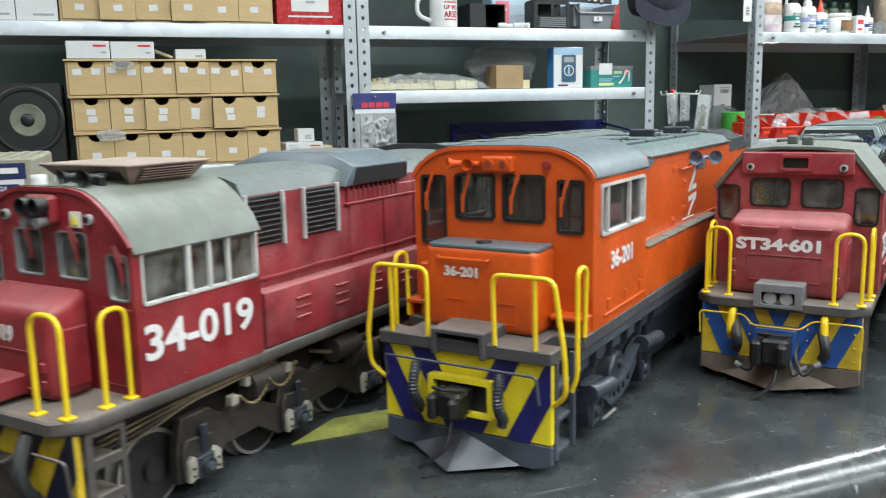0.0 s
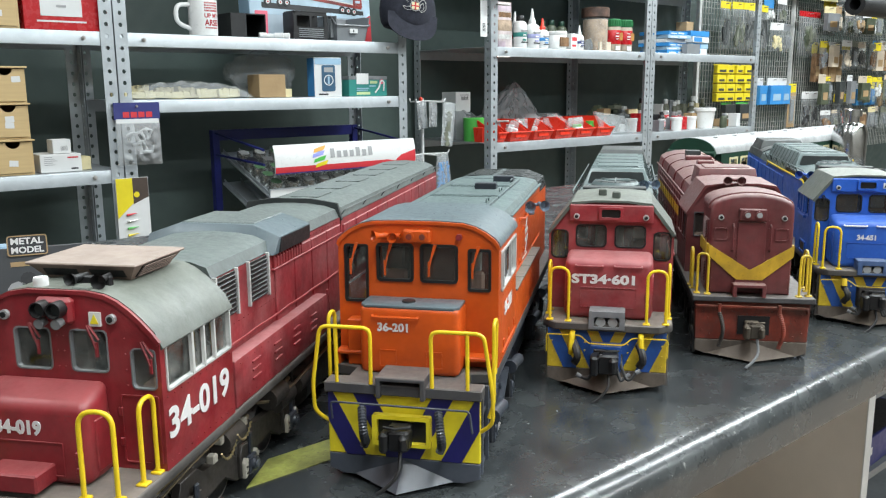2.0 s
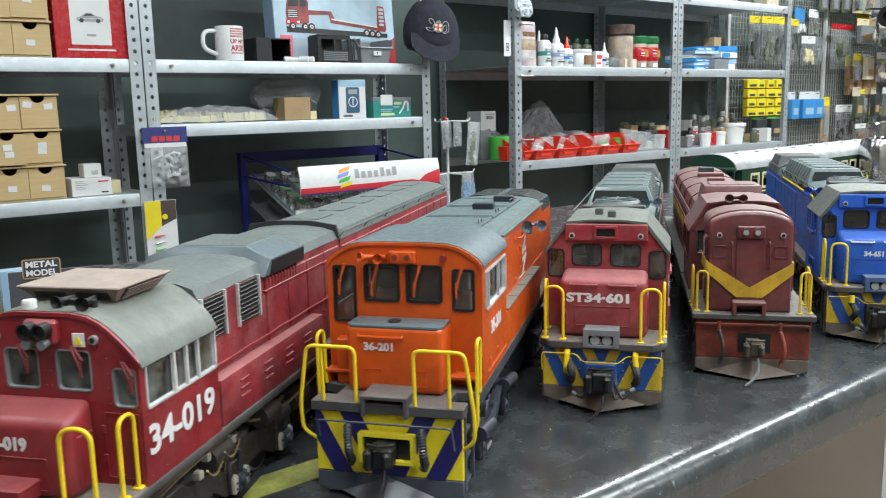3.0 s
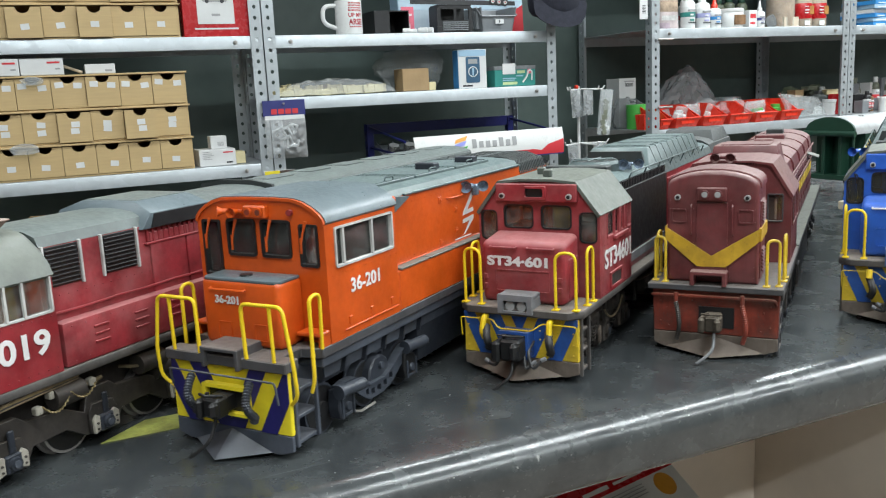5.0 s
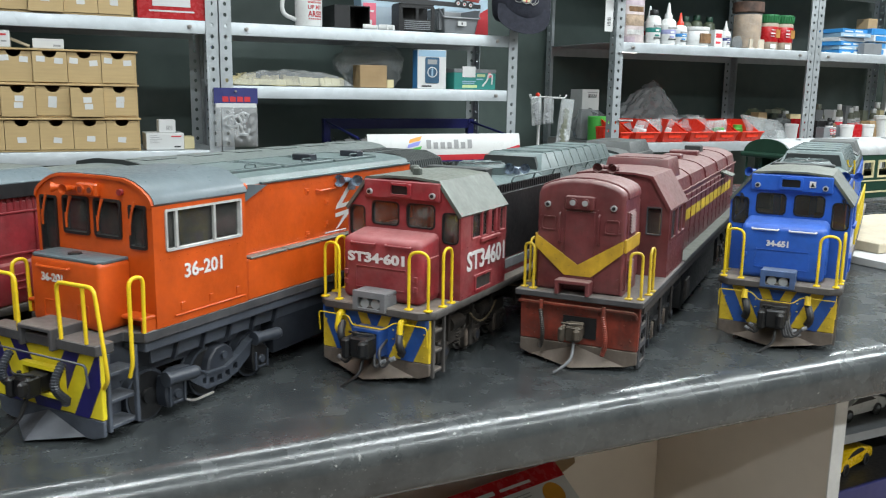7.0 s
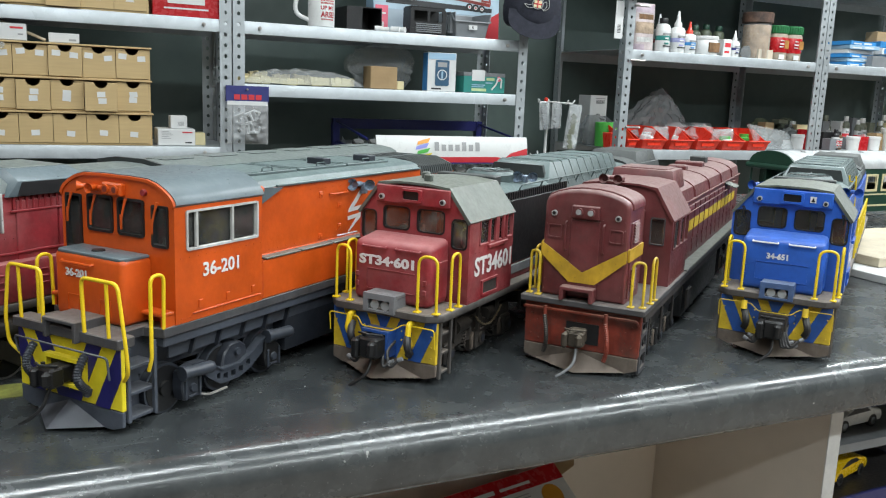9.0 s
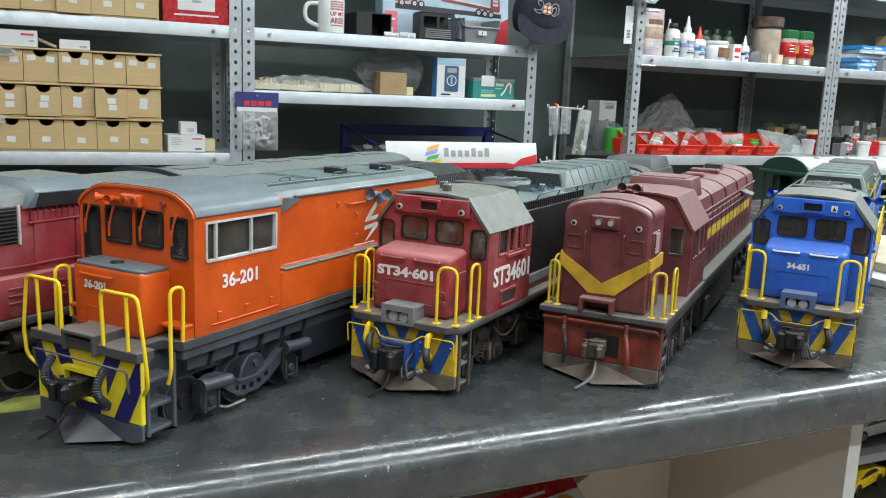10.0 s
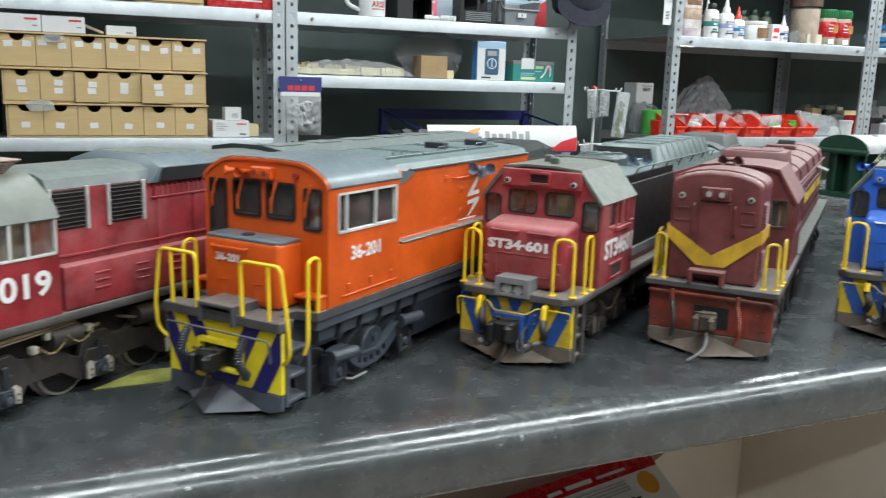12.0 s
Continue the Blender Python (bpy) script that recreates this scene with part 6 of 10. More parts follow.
        hr2 = tube(B(), rounded([(s * 0.059, 0.027, 0.046), (s * 0.0625, 0.027, 0.056), (s * 0.0625, 0.027, 0.1186), (s * 0.0625, 0.040, 0.1186), (s * 0.0615, 0.040, z)], 0.0062, 5), 0.0015)
        part("handrail", hr2, RAIL_YELLOW, lo, "yellow handrail", smooth=50)
    rivets(cab, [(s * 0.0622, 0.058 + 0.0092 * i, zz) for s in (-1, 1) for i in range(11) for zz in (0.0795, 0.1270)], ORANGE, 0.0005)
    rivets(hood, [(s * 0.0532, 0.160 + 0.012 * i, zz) for s in (-1, 1) for i in range(24) for zz in (0.1165, 0.1650)], ORANGE, 0.0005)
    return lo


orange_loco(O_M)

# --- the maroon one with the blunt nose and yellow chevron
B_M = place_on_bench(0.6323, 0.4163, 39)


def maroon_loco(m):
    lo = thing("model_locomotive", m, "dusty maroon model diesel locomotive with yellow chevron on blunt nose", "model locomotive", "model locomotives on the bench")
    z, ln = 0.0685, 0.78
    part("deck", box(B(), -0.061, 0.061, 0.0, ln, z - 0.006, z, 0.0008), DECK_GREY, lo, "dusty grey running deck")
    part("frame", box(B(), -0.034, 0.034, 0.02, ln - 0.01, 0.034, z - 0.0063), DARK, lo)
    part("sill", box(B(), -0.0595, 0.0595, 0.014, ln - 0.002, z - 0.014, z - 0.0062), DARK, lo)
    part("pilot_plate", prism(B(), [(-0.0565, 0.020), (0.0565, 0.020), (0.0575, z - 0.012), (0.0575, z - 0.0062), (-0.0575, z - 0.0062), (-0.0575, z - 0.012)], "y", 0.006, 0.012, 0.0008), RUST_RED, lo, "rusty red end beam")
    for s in (-1, 1):
        sp_ = B()
        sheet(sp_, [(0.0125, 0.003), (0.0400, 0.003), (0.0400, z - 0.0145), (0.0125, z - 0.0145)], [rounded_rect(0.0165, 0.0365, 0.0070, 0.0210, 0.003), rounded_rect(0.0165, 0.0365, 0.0260, 0.0380, 0.003), rounded_rect(0.0165, 0.0365, 0.0420, 0.0510, 0.003)], side_at(0.0572, s), 0.002)
        part("step_plate", sp_, DECK_GREY, lo, "dusty step side plate with cut-outs", smooth=None)
        for zz in (0.0235, 0.0400):
            part("step", box(B(), *sorted((s * 0.040, s * 0.0550)), 0.0130, 0.0395, zz - 0.001, zz + 0.001, 0.0003), DECK_GREY, lo)
        rivets(lo, [(s * x, 0.0052, zz) for x, zz in ((0.050, 0.050), (0.050, 0.030), (0.020, 0.052), (0.042, 0.026), (0.044, 0.044))], RUST_RED, 0.0010)
    plough(lo, 0.0565, 0.004, 0.0196, 0.006, MUD_PLOW, 0.018, 0.8)
    coupler(lo, -0.003, 0.036, paint("dusty_brown_coupler_paint", (0.085, 0.065, 0.045), 0.6, dust=0.5, wear=0.3, dust_colour=(0.27, 0.22, 0.16), grime=0.6), 0.80, PALE_GREY)
    # Black plate drawn for the dark hollow behind the coupler.
    part("dark_hollow", box(B(), -0.014, 0.018, 0.0045, 0.0065, 0.027, 0.047), BLACK, lo)
    part("uncoupling_lever", tube(B(), rounded([(-0.057, 0.008, 0.054), (-0.057, 0.001, 0.0575), (0.054, 0.001, 0.0575), (0.055, 0.008, 0.050)], 0.003), 0.0015, 6), RUST_RED, lo)
    for s in (-1, 1):
        hose(lo, s * 0.030 - 0.004, 0.001, 0.015, 0.052, MUDDY if s < 0 else RUST_RED, True, 0.004, 0.0019)
        part("hose_valve", rod(B(), (s * 0.030 - 0.004, -0.002, 0.050), (s * 0.030 - 0.004, -0.002, 0.061), 0.0019), RUST_RED, lo)
    # blunt nose with an arched top
    hw, y0, y1 = 0.0415, 0.012, 0.0700
    half = [(hw, 0.1560), (hw * 0.992, 0.1605), (hw * 0.96, 0.1640), (hw * 0.90, 0.1665), (hw * 0.75, 0.1697), (hw * 0.50, 0.1726), (hw * 0.20, 0.1743)]
    arch = [(-hw, z), (hw, z)] + half + [(-u, v) for u, v in half[::-1]]
    ns = prism(B(), arch, "y", y0, y1)
    fe = [e for e in ns.edges if all(abs(v.co.y - y0) < 1e-6 for v in e.verts)]
    bmesh.ops.bevel(ns, geom=fe, offset=0.004, segments=3, affect="EDGES", profile=0.5)
    nose = part("nose", ns, OXIDE, lo)
    nose.location.x = -0.004
    part("nose_roof", prism(B(), [(u * 1.03, v + 0.0015) for u, v in arch[2:]], "y", y0 + 0.010, y1, 0.0006), OXIDE, nose)
    part("nose_door", prism(B(), [(-0.0142, z + 0.010), (0.0142, z + 0.010), (0.0142, 0.1455), (-0.0142, 0.1455)], "y", y0 - 0.0014, y0 + 0.001, 0.0006), OXIDE, nose)
    lb = part("headlight_box", box(B(), -0.0135, 0.0135, y0 - 0.005, y0 + 0.001, 0.1470, 0.1595, 0.001), OXIDE, nose)
    for x in (-0.0058, 0.0058):
        part("headlight", rod(B(), (x, y0 - 0.0045, 0.1535), (x, y0 - 0.0068, 0.1535), 0.0040, seg=14), OXIDE, lb)
        part("lens", rod(B(), (x, y0 - 0.0066, 0.1535), (x, y0 - 0.0072, 0.1535), 0.0028, seg=12), LENS, lb, "small clear lens")
    for s in (-1, 1):
        marker(nose, s * 0.0312, y0, 0.1500)
        ch = prism(B(), [(s * 0.0, 0.0845), (s * 0.0130, 0.0845), (s * (hw + 0.0003), 0.1092), (s * (hw + 0.0003), 0.1212), (s * 0.0, 0.0950)], "y", y0 - 0.0019, y0 - 0.0003)
        part("chevron", ch, MUSTARD, nose, "yellow chevron stripe")
        part("side_stripe", box(B(), *sorted((s * hw, s * (hw + 0.0022))), y0 + 0.003, y1, 0.1092, 0.1212), MUSTARD, nose)
        hh = B()
        ring_frame(hh, rounded_rect(s * 0.030 - 0.0068, s * 0.030 + 0.0068, 0.126, 0.139, 0.002), rounded_rect(s * 0.030 - 0.0058, s * 0.030 + 0.0058, 0.127, 0.138, 0.0018), front_at(y0 - 0.0012), 0, 0.0016)
        part("hatch", hh, OXIDE, nose, smooth=None)
        part("grab_iron", tube(B(), rounded([(s * 0.0185, y0, 0.143), (s * 0.0185, y0 - 0.004, 0.142), (s * 0.0185, y0 - 0.004, 0.116), (s * 0.0185, y0, 0.115)], 0.002), 0.0009, 6), OXIDE, nose)
        lv = part("side_door", box(B(), *sorted((s * (hw - 0.001), s * (hw + 0.0012))), y0 + 0.010, y0 + 0.040, z + 0.004, 0.146, 0.0006), OXIDE, nose)
        for k in range(7):
            part("louvre", prism(B(), [(s * (hw + 0.001), 0.126 + k * 0.0028), (s * (hw + 0.0032), 0.126 + k * 0.0028), (s * (hw + 0.001), 0.1285 + k * 0.0028)], "y", y0 + 0.016, y0 + 0.034), OXIDE, lv)
            part("louvre", prism(B(), [(s * (hw + 0.001), 0.079 + k * 0.0032), (s * (hw + 0.0032), 0.079 + k * 0.0032), (s * (hw + 0.001), 0.0818 + k * 0.0032)], "y", y0 + 0.016, y0 + 0.034), OXIDE, lv)
    part("porch_box", prism(B(), [(-0.0165, z), (-0.0125, z), (-0.0125, z + 0.010), (0.0125, z + 0.010), (0.0125, z), (0.0165, z), (0.0165, z + 0.0135), (-0.0165, z + 0.0135)], "y", -0.003, y0 - 0.002, 0.0006), OXIDE, lo).location.x = -0.005
    # cab
    part("link_hood", box(B(), -0.029, 0.029, y1 + 0.0005, 0.1185, z, 0.150, 0.003), OXIDE, lo)
    cw, c0, c1, ez, ax, az = 0.0580, 0.119, 0.214, 0.1405, 0.039, 0.1705
    outline = [(-cw, z), (cw, z), (cw, ez), (ax, az), (-ax, az), (-cw, ez)]
    fh = [(-0.0500, -0.0350, 0.1115, 0.1400, 0.0015), (0.0350, 0.0500, 0.1115, 0.1400, 0.0015)]
    sh = [(0.1255, 0.208, 0.1065, 0.1370, 0.0015)]
    cab = cab_shell(lo, c0, c1, cw, z, outline, fh, sh, OXIDE)
    for h in fh:
        window(cab, front_at(c0), *h[:4], h[4], DECK_GREY, lip=0.0008)
    for s in (-1, 1):
        window(cab, side_at(cw, s), *sh[0][:4], sh[0][4], OXIDE, lip=0.0010)
        part("window_post", box(B(), *sorted((s * (cw - 0.001), s * (cw + 0.001))), 0.155, 0.165, 0.1065, 0.137), OXIDE, cab)
        part("window_post", box(B(), *sorted((s * (cw - 0.001), s * (cw + 0.001))), 0.138, 0.1395, 0.1065, 0.137), DECK_GREY, cab)
        part("window_post", box(B(), *sorted((s * (cw - 0.001), s * (cw + 0.001))), 0.184, 0.189, 0.1065, 0.137), OXIDE, cab)
    roof_shell(cab, [(-cw - 0.0015, ez - 0.002), (-ax - 0.0005, az + 0.0008), (-ax * 0.5, az + 0.0035), (ax * 0.5, az + 0.0035), (ax + 0.0005, az + 0.0008), (cw + 0.0015, ez - 0.002)], c0 - 0.003, c1 + 0.001, OXIDE)
    for x in (-0.015, 0.000):
        part("horn", horn(B(), (x, 0.126, 0.1775), (x - 0.001, 0.108, 0.1775), 0.0050, 0.0026), OXIDE, lo, "maroon roof horn")
    hn = rod(B(), (-0.016, 0.122, 0.1775), (0.001, 0.122, 0.1775), 0.0022)
    rod(hn, (0.004, 0.122, 0.170), (0.001, 0.122, 0.1775), 0.0014)
    part("horn_bracket", hn, OXIDE, lo)
    # raised box and hood
    fb_ = beam(lo, "fan_box", [(-0.040, 0.150), (0.040, 0.150), (0.034, 0.1815), (-0.034, 0.1815)], 0.2145, 0.280, OXIDE, "dusty raised roof box", 0.006)
    part("box_lid", box(B(), -0.027, 0.027, 0.226, 0.274, 0.1812, 0.1828, 0.0006), OXIDE, fb_)
    hood = long_hood(lo, c1 + 0.001, 0.75, 0.047, z + 0.0005, 0.143, 0.168, OXIDE, OXIDE, spaced(0.232, 0.70, 12, 0.006))
    rib_line = [(0.0474 * math.cos(math.pi * i / 16), 0.143 + 0.0257 * math.sin(math.pi * i / 16) ** 0.6) for i in range(17)]
    for k in range(4):
        y = 0.315 + 0.115 * k
        part("roof_rib", prism(B(), rib_line, "y", y, y + 0.0018), OXIDE, hood, smooth=None)
    for y, w in ((0.335, 0.018), (0.43, 0.012), (0.52, 0.020)):
        part("roof_vent", box(B(), -w, w, y, y + 0.022, 0.166, 0.1735, 0.0015), OXIDE, hood)
    part("exhaust_box", box(B(), -0.012, 0.012, 0.600, 0.624, 0.166, 0.1765, 0.001), SOOT, hood, "sooty exhaust stack")
    fl_ = prism(B(), [(0.047, 0.140), (0.064, 0.134), (0.064, 0.1355), (0.047, 0.1415)], "y", 0.575, 0.615)
    part("open_flap", fl_, DUSTY_ROOF, hood, "small open hood flap", smooth=None)
    for s in (-1, 1):
        for a, b in spaced(0.232, 0.70, 12, 0.0075):
            side_panel(hood, "side_stripe", s, 0.0484, a, b, 0.106, 0.119, WORN_YELLOW, 0.0005, "worn yellow side stripe", 0.0)
        part("walkway", box(B(), *sorted((s * 0.0475, s * 0.0608)), c1 + 0.002, ln - 0.004, z - 0.0002, z + 0.0012), DUSTY_ROOF, lo, "grey-green walkway")
        part("gutter", tube(B(), [(s * 0.049, 0.21 + 0.028 * i, 0.1435 + (0.0008 if i % 2 else 0)) for i in range(20)], 0.0012, 6), OXIDE, hood)
        stanchion_rail(hood, "grab_rail", s, 0.0525, 0.132, 0.24, 0.69, 10, OXIDE, 0.0007, 0.002)
        u_rail(lo, (s * 0.0457, 0.008, z), (s * 0.056, 0.012, z), 0.043, WORN_YELLOW)
        u_rail(lo, (s * 0.0585, 0.034, z), (s * 0.0585, 0.050, z), 0.043, WORN_YELLOW)
    for y in (0.035, ln - 0.20):
        truck(lo, y + 0.02, 0.06, BLACK, "boxes", xs=0.043)
    part("fuel_tank", box(B(), -0.056, 0.056, 0.235, 0.50, 0.008, z - 0.015, 0.004, 2), BLACK, lo, "deep black fuel tank")
    for s in (-1, 1):
        part("sill_skirt", box(B(), *sorted((s * 0.050, s * 0.0545)), 0.041, 0.234, 0.040, z - 0.0145, 0.0006), BLACK, lo)
        part("tank_step", box(B(), *sorted((s * 0.056, s * 0.0590)), 0.250, 0.275, 0.016, 0.040, 0.0006), DARK, lo)
        for y in (0.050, 0.110, 0.170):
            part("brake_hanger", box(B(), *sorted((s * 0.0545, s * 0.0565)), y, y + 0.005, 0.018, 0.050, 0.0005), DARK, lo)
    rivets(nose, [(x, 0.0118, zz) for x in (-0.038, -0.0165, 0.0165, 0.038) for zz in (0.075, 0.085, 0.127, 0.139, 0.147)] + [(s * 0.0417, 0.018, 0.074 + 0.009 * k) for s in (-1, 1) for k in range(9)], OXIDE)
    rivets(cab, [(s * 0.0582, 0.124 + 0.009 * i, zz) for s in (-1, 1) for i in range(10) for zz in (0.073, 0.102)], OXIDE)
    return lo


maroon_loco(B_M)

# ---------------------------------------------------------------- more materials for the shelves
WHITE_CARD = paint("white_card", (0.62, 0.62, 0.61), 0.6, wear=0.04, scale=0.3, bump=0.03)
RED_CARD = paint("red_gloss_card", (0.42, 0.012, 0.016), 0.25, wear=0.05, scale=0.3, bump=0.02)
KRAFT = paint("brown_cardboard", (0.36, 0.24, 0.12), 0.75, wear=0.08, scale=0.4)
INK = paint("black_ink", (0.03, 0.03, 0.032), 0.6, wear=0.02, bump=0)
GREY_INK = paint("grey_ink", (0.30, 0.30, 0.30), 0.6, wear=0.02, bump=0)
RED_INK = paint("red_ink", (0.55, 0.03, 0.04), 0.5, wear=0.03, bump=0)
SKY_CARD = paint("pale_blue_card", (0.30, 0.45, 0.58), 0.35, wear=0.06, scale=0.2, bump=0.02)
BLUE_CARD = paint("blue_card", (0.04, 0.24, 0.55), 0.35, wear=0.06, scale=0.3, bump=0.02)
NAVY_CARD = paint("navy_card", (0.03, 0.035, 0.16), 0.4, wear=0.06, scale=0.3, bump=0.02)
TEAL_CARD = paint("teal_card", (0.03, 0.22, 0.19), 0.35, wear=0.06, scale=0.3, bump=0.02)
YELLOW_CARD = paint("yellow_card", (0.72, 0.58, 0.02), 0.4, wear=0.05, scale=0.3, bump=0.02)
GREEN_PLASTIC = paint("green_plastic", (0.08, 0.42, 0.07), 0.35, wear=0.05, scale=0.3)
DARK_GREEN = paint("dark_green_paint", (0.010, 0.045, 0.026), 0.4, wear=0.08)
RED_PLASTIC = paint("red_plastic", (0.70, 0.038, 0.016), 0.3, wear=0.05, scale=0.4)
WHITE_PLASTIC = paint("white_plastic", (0.66, 0.66, 0.645), 0.3, wear=0.03, scale=0.4, bump=0.02)
CREAM_PLASTIC = paint("cream_plastic", (0.66, 0.57, 0.33), 0.4, wear=0.05, scale=0.4)
GREY_PLASTIC = paint("grey_plastic", (0.20, 0.21, 0.22), 0.4, wear=0.08, scale=0.4)
BROWN_POWDER = paint("brown_scatter_powder", (0.22, 0.12, 0.055), 0.9, wear=0.25)
BLUE_STEEL = paint("blue_enamelled_steel", (0.012, 0.016, 0.14), 0.35, wear=0.08, scale=0.4)
TIN = paint("bare_tin", (0.55, 0.55, 0.53), 0.25, wear=0.1, metal=0.9)
CLOTH = paint("navy_cotton_cloth", (0.012, 0.013, 0.024), 0.9, wear=0.15, scale=2.0, bump=0.5)
CLEAR = film("clear_plastic_bag", haze=0.22)
CLOUDY = film("cloudy_grey_plastic_bag", (0.8, 0.82, 0.83), haze=0.36, colour=(0.30, 0.31, 0.315))
BLISTER = film("clear_blister_pack", haze=0.13)
CHROME = paint("scuffed_chrome", (0.65, 0.65, 0.64), 0.14, wear=0.1, metal=1.0, bump=0.05)
BEIGE_STEEL = paint("beige_enamelled_steel", (0.30, 0.285, 0.215), 0.45, wear=0.06, scale=0.6)
PANEL_BLUE = paint("navy_panel_print", (0.012, 0.022, 0.085), 0.4, wear=0.05, scale=0.6)
KNOB = paint("mustard_plastic_knob", (0.36, 0.27, 0.09), 0.4, wear=0.08)
PALE_WOOD = paint("pale_wooden_handle", (0.55, 0.47, 0.34), 0.5, wear=0.08)
OLIVE_GREY = paint("olive_grey_plastic", (0.17, 0.18, 0.13), 0.45, wear=0.15)
GREEN_CLUTTER = paint("olive_plastic", (0.07, 0.085, 0.05), 0.5, wear=0.15)
BEIGE_CARD = paint("beige_card", (0.52, 0.44, 0.34), 0.6, wear=0.06, scale=0.3, bump=0.02)
PINK_CARD = paint("pink_card", (0.70, 0.14, 0.20), 0.4, wear=0.05, bump=0.02)
PANEL_WHITE = paint("off_white_melamine", (0.78, 0.70, 0.61), 0.4, wear=0.05, scale=0.15, bump=0.03)


def lathe(bm, prof, seg=20, centre=(0, 0)):
    """A turned shape from (radius, height) pairs."""
    rows = []
    for r, z in prof:
        rows.append([bm.verts.new((centre[0] + r * math.cos(2 * math.pi * j / seg), centre[1] + r * math.sin(2 * math.pi * j / seg), z)) for j in range(seg)])
    for a, b in zip(rows, rows[1:]):
        for j in range(seg):
            bm.faces.new((a[j], a[(j + 1) % seg], b[(j + 1) % seg], b[j]))
    bm.faces.new(rows[0][::-1])
    bm.faces.new(rows[-1])
    return bm


def bars(parent, name, mat, rows, y, face="front"):
    """Printed lines that cannot be read, as thin strips: (x0, x1, z0, z1) on a face towards -y."""
    for x0, x1, z0, z1 in rows:
        part(name, box(B(), x0, x1, y - 0.0006, y + 0.0002, z0, z1), mat, parent, smooth=None)


def carton(name, x, y, z, w, d, h, mat, label, category, turn=0.0, bev=0.0012, group=""):
    """A closed box: its front's lower left corner at x, y, z."""
    t = thing(name, pose(x, y, z, 0, 0, turn), label, category, group)
    body = part("body", box(B(), 0, w, 0, d, 0.0005, h - 0.001, bev), mat, t)
    lid = part("lid", box(B(), 0.0006, w - 0.0006, 0.0006, d - 0.0006, h - 0.0012, h, 0.0004), mat, t)
    return t


# ---------------------------------------------------------------- plywood drawer cabinets
def drawer_row(x, y, z, w, n, h, marks, rng):
    t = thing("drawer_cabinet", pose(x, y, z), "low plywood cabinet of small drawers with paper labels", "drawer cabinet", "stacked plywood drawer cabinets")
    d, th = 0.26, 0.005
    bm = box(B(), 0, w, 0.004, d, 0, th)
    box(bm, 0, th, 0.004, d, th, h - th)
    box(bm, w - th, w, 0.004, d, th, h - th)
    box(bm, th, w - th, d - th, d, th, h - th)
    part("carcass", bm, BIRCH, t, smooth=None)
    part("top", box(B(), -0.004, w + 0.004, -0.006, d, h - th, h, 0.001), BIRCH, t)
    cell = (w - 2 * th) / n
    for i in range(n):
        x0, x1 = th + i * cell + 0.0007, th + (i + 1) * cell - 0.0007
        out = rng.choice((0.0, 0.0, 0.002, -0.003, -0.014, -0.007))
        sag = 0.0025 if out < -0.005 else 0.0
        z0, z1 = th + 0.001 - sag, h - th - 0.002 - sag
        c, r = (x0 + x1) / 2, 0.0175
        edge = [(x0, z0), (x1, z0), (x1, z1)] + [(c + r * math.cos(radians(-180 * k / 10)), z1 + r * 0.9 * math.sin(radians(-180 * k / 10))) for k in range(11)] + [(x0, z1)]
        f = B()
        sheet(f, edge, [], lambda u, v, dd: (u, out + dd, v), 0.004)
        dr = part("drawer", f, BIRCH, t, smooth=None)
        back = B()
        box(back, x0, x0 + 0.003, out + 0.004, d - 0.02, z0, z1 - 0.004)
        box(back, x1 - 0.003, x1, out + 0.004, d - 0.02, z0, z1 - 0.004)
        box(back, x0 + 0.003, x1 - 0.003, out + 0.004, d - 0.02, z0, z0 + 0.003)
        part("tray", back, BIRCH, dr, smooth=None)
        for u, v in marks:
            lx, lz = c + u + rng.uniform(-0.003, 0.003), z0 + v + rng.uniform(-0.003, 0.003)
            lb = box(B(), -0.0105, 0.0105, -0.0006, 0.0002, -0.0075, 0.0075)
            lb.transform(pose(lx, out, lz, 0, rng.uniform(-6, 6), 0))
            part("paper_label", lb, WHITE_CARD, dr, "small white paper label", smooth=None)
    return t


rng = random.Random(4)
DR_Y = SHELF_Y + 0.012
for z, dx, w, marks in ((0.9745, -0.062, 0.512, ((0.0, 0.026),)), (1.0655, -0.066, 0.514, ((0.0, 0.045), (0.0, 0.029))), (1.1540, -0.072, 0.520, ((-0.024, 0.058), (0.024, 0.055)))):
    drawer_row(dx, DR_Y, z, w, 6, 0.0905 if z < 1.15 else 0.0925, marks, rng)
for z, marks in ((1.3385, ((0.0, 0.030),)), (1.4295, ((0.0, 0.045),))):
    drawer_row(-0.072, DR_Y, z, 0.520, 6, 0.0905, marks, rng)

# the boxes on and beside the drawers
for x, w, d in ((-0.066, 0.100, 0.0), (0.036, 0.104, 0.004)):
    b = carton("card_box", x, DR_Y - 0.004 + d, 1.2470, w, 0.12, 0.044, WHITE_CARD, "long white model box on the drawer cabinet", "box", group="white model boxes")
    bars(b, "print", RED_INK, ((w * 0.62, w * 0.92, 0.030, 0.035),), 0.0)
    bars(b, "print", GREY_INK, ((w * 0.80, w * 0.92, 0.014, 0.018),), 0.0)
b = carton("card_box", 0.192, DR_Y + 0.01, 1.2470, 0.076, 0.08, 0.026, WHITE_CARD, "small flat white box on the drawer cabinet", "box", group="white model boxes")
bars(b, "print", GREY_INK, ((0.05, 0.068, 0.006, 0.011),), 0.0)
solid("wooden_stick", rod(B(), (0.08, DR_Y + 0.05, 1.296), (0.185, DR_Y + 0.02, 1.252), 0.004, seg=8), PALE_WOOD, "thin wooden stick leaning on a box", "stick")
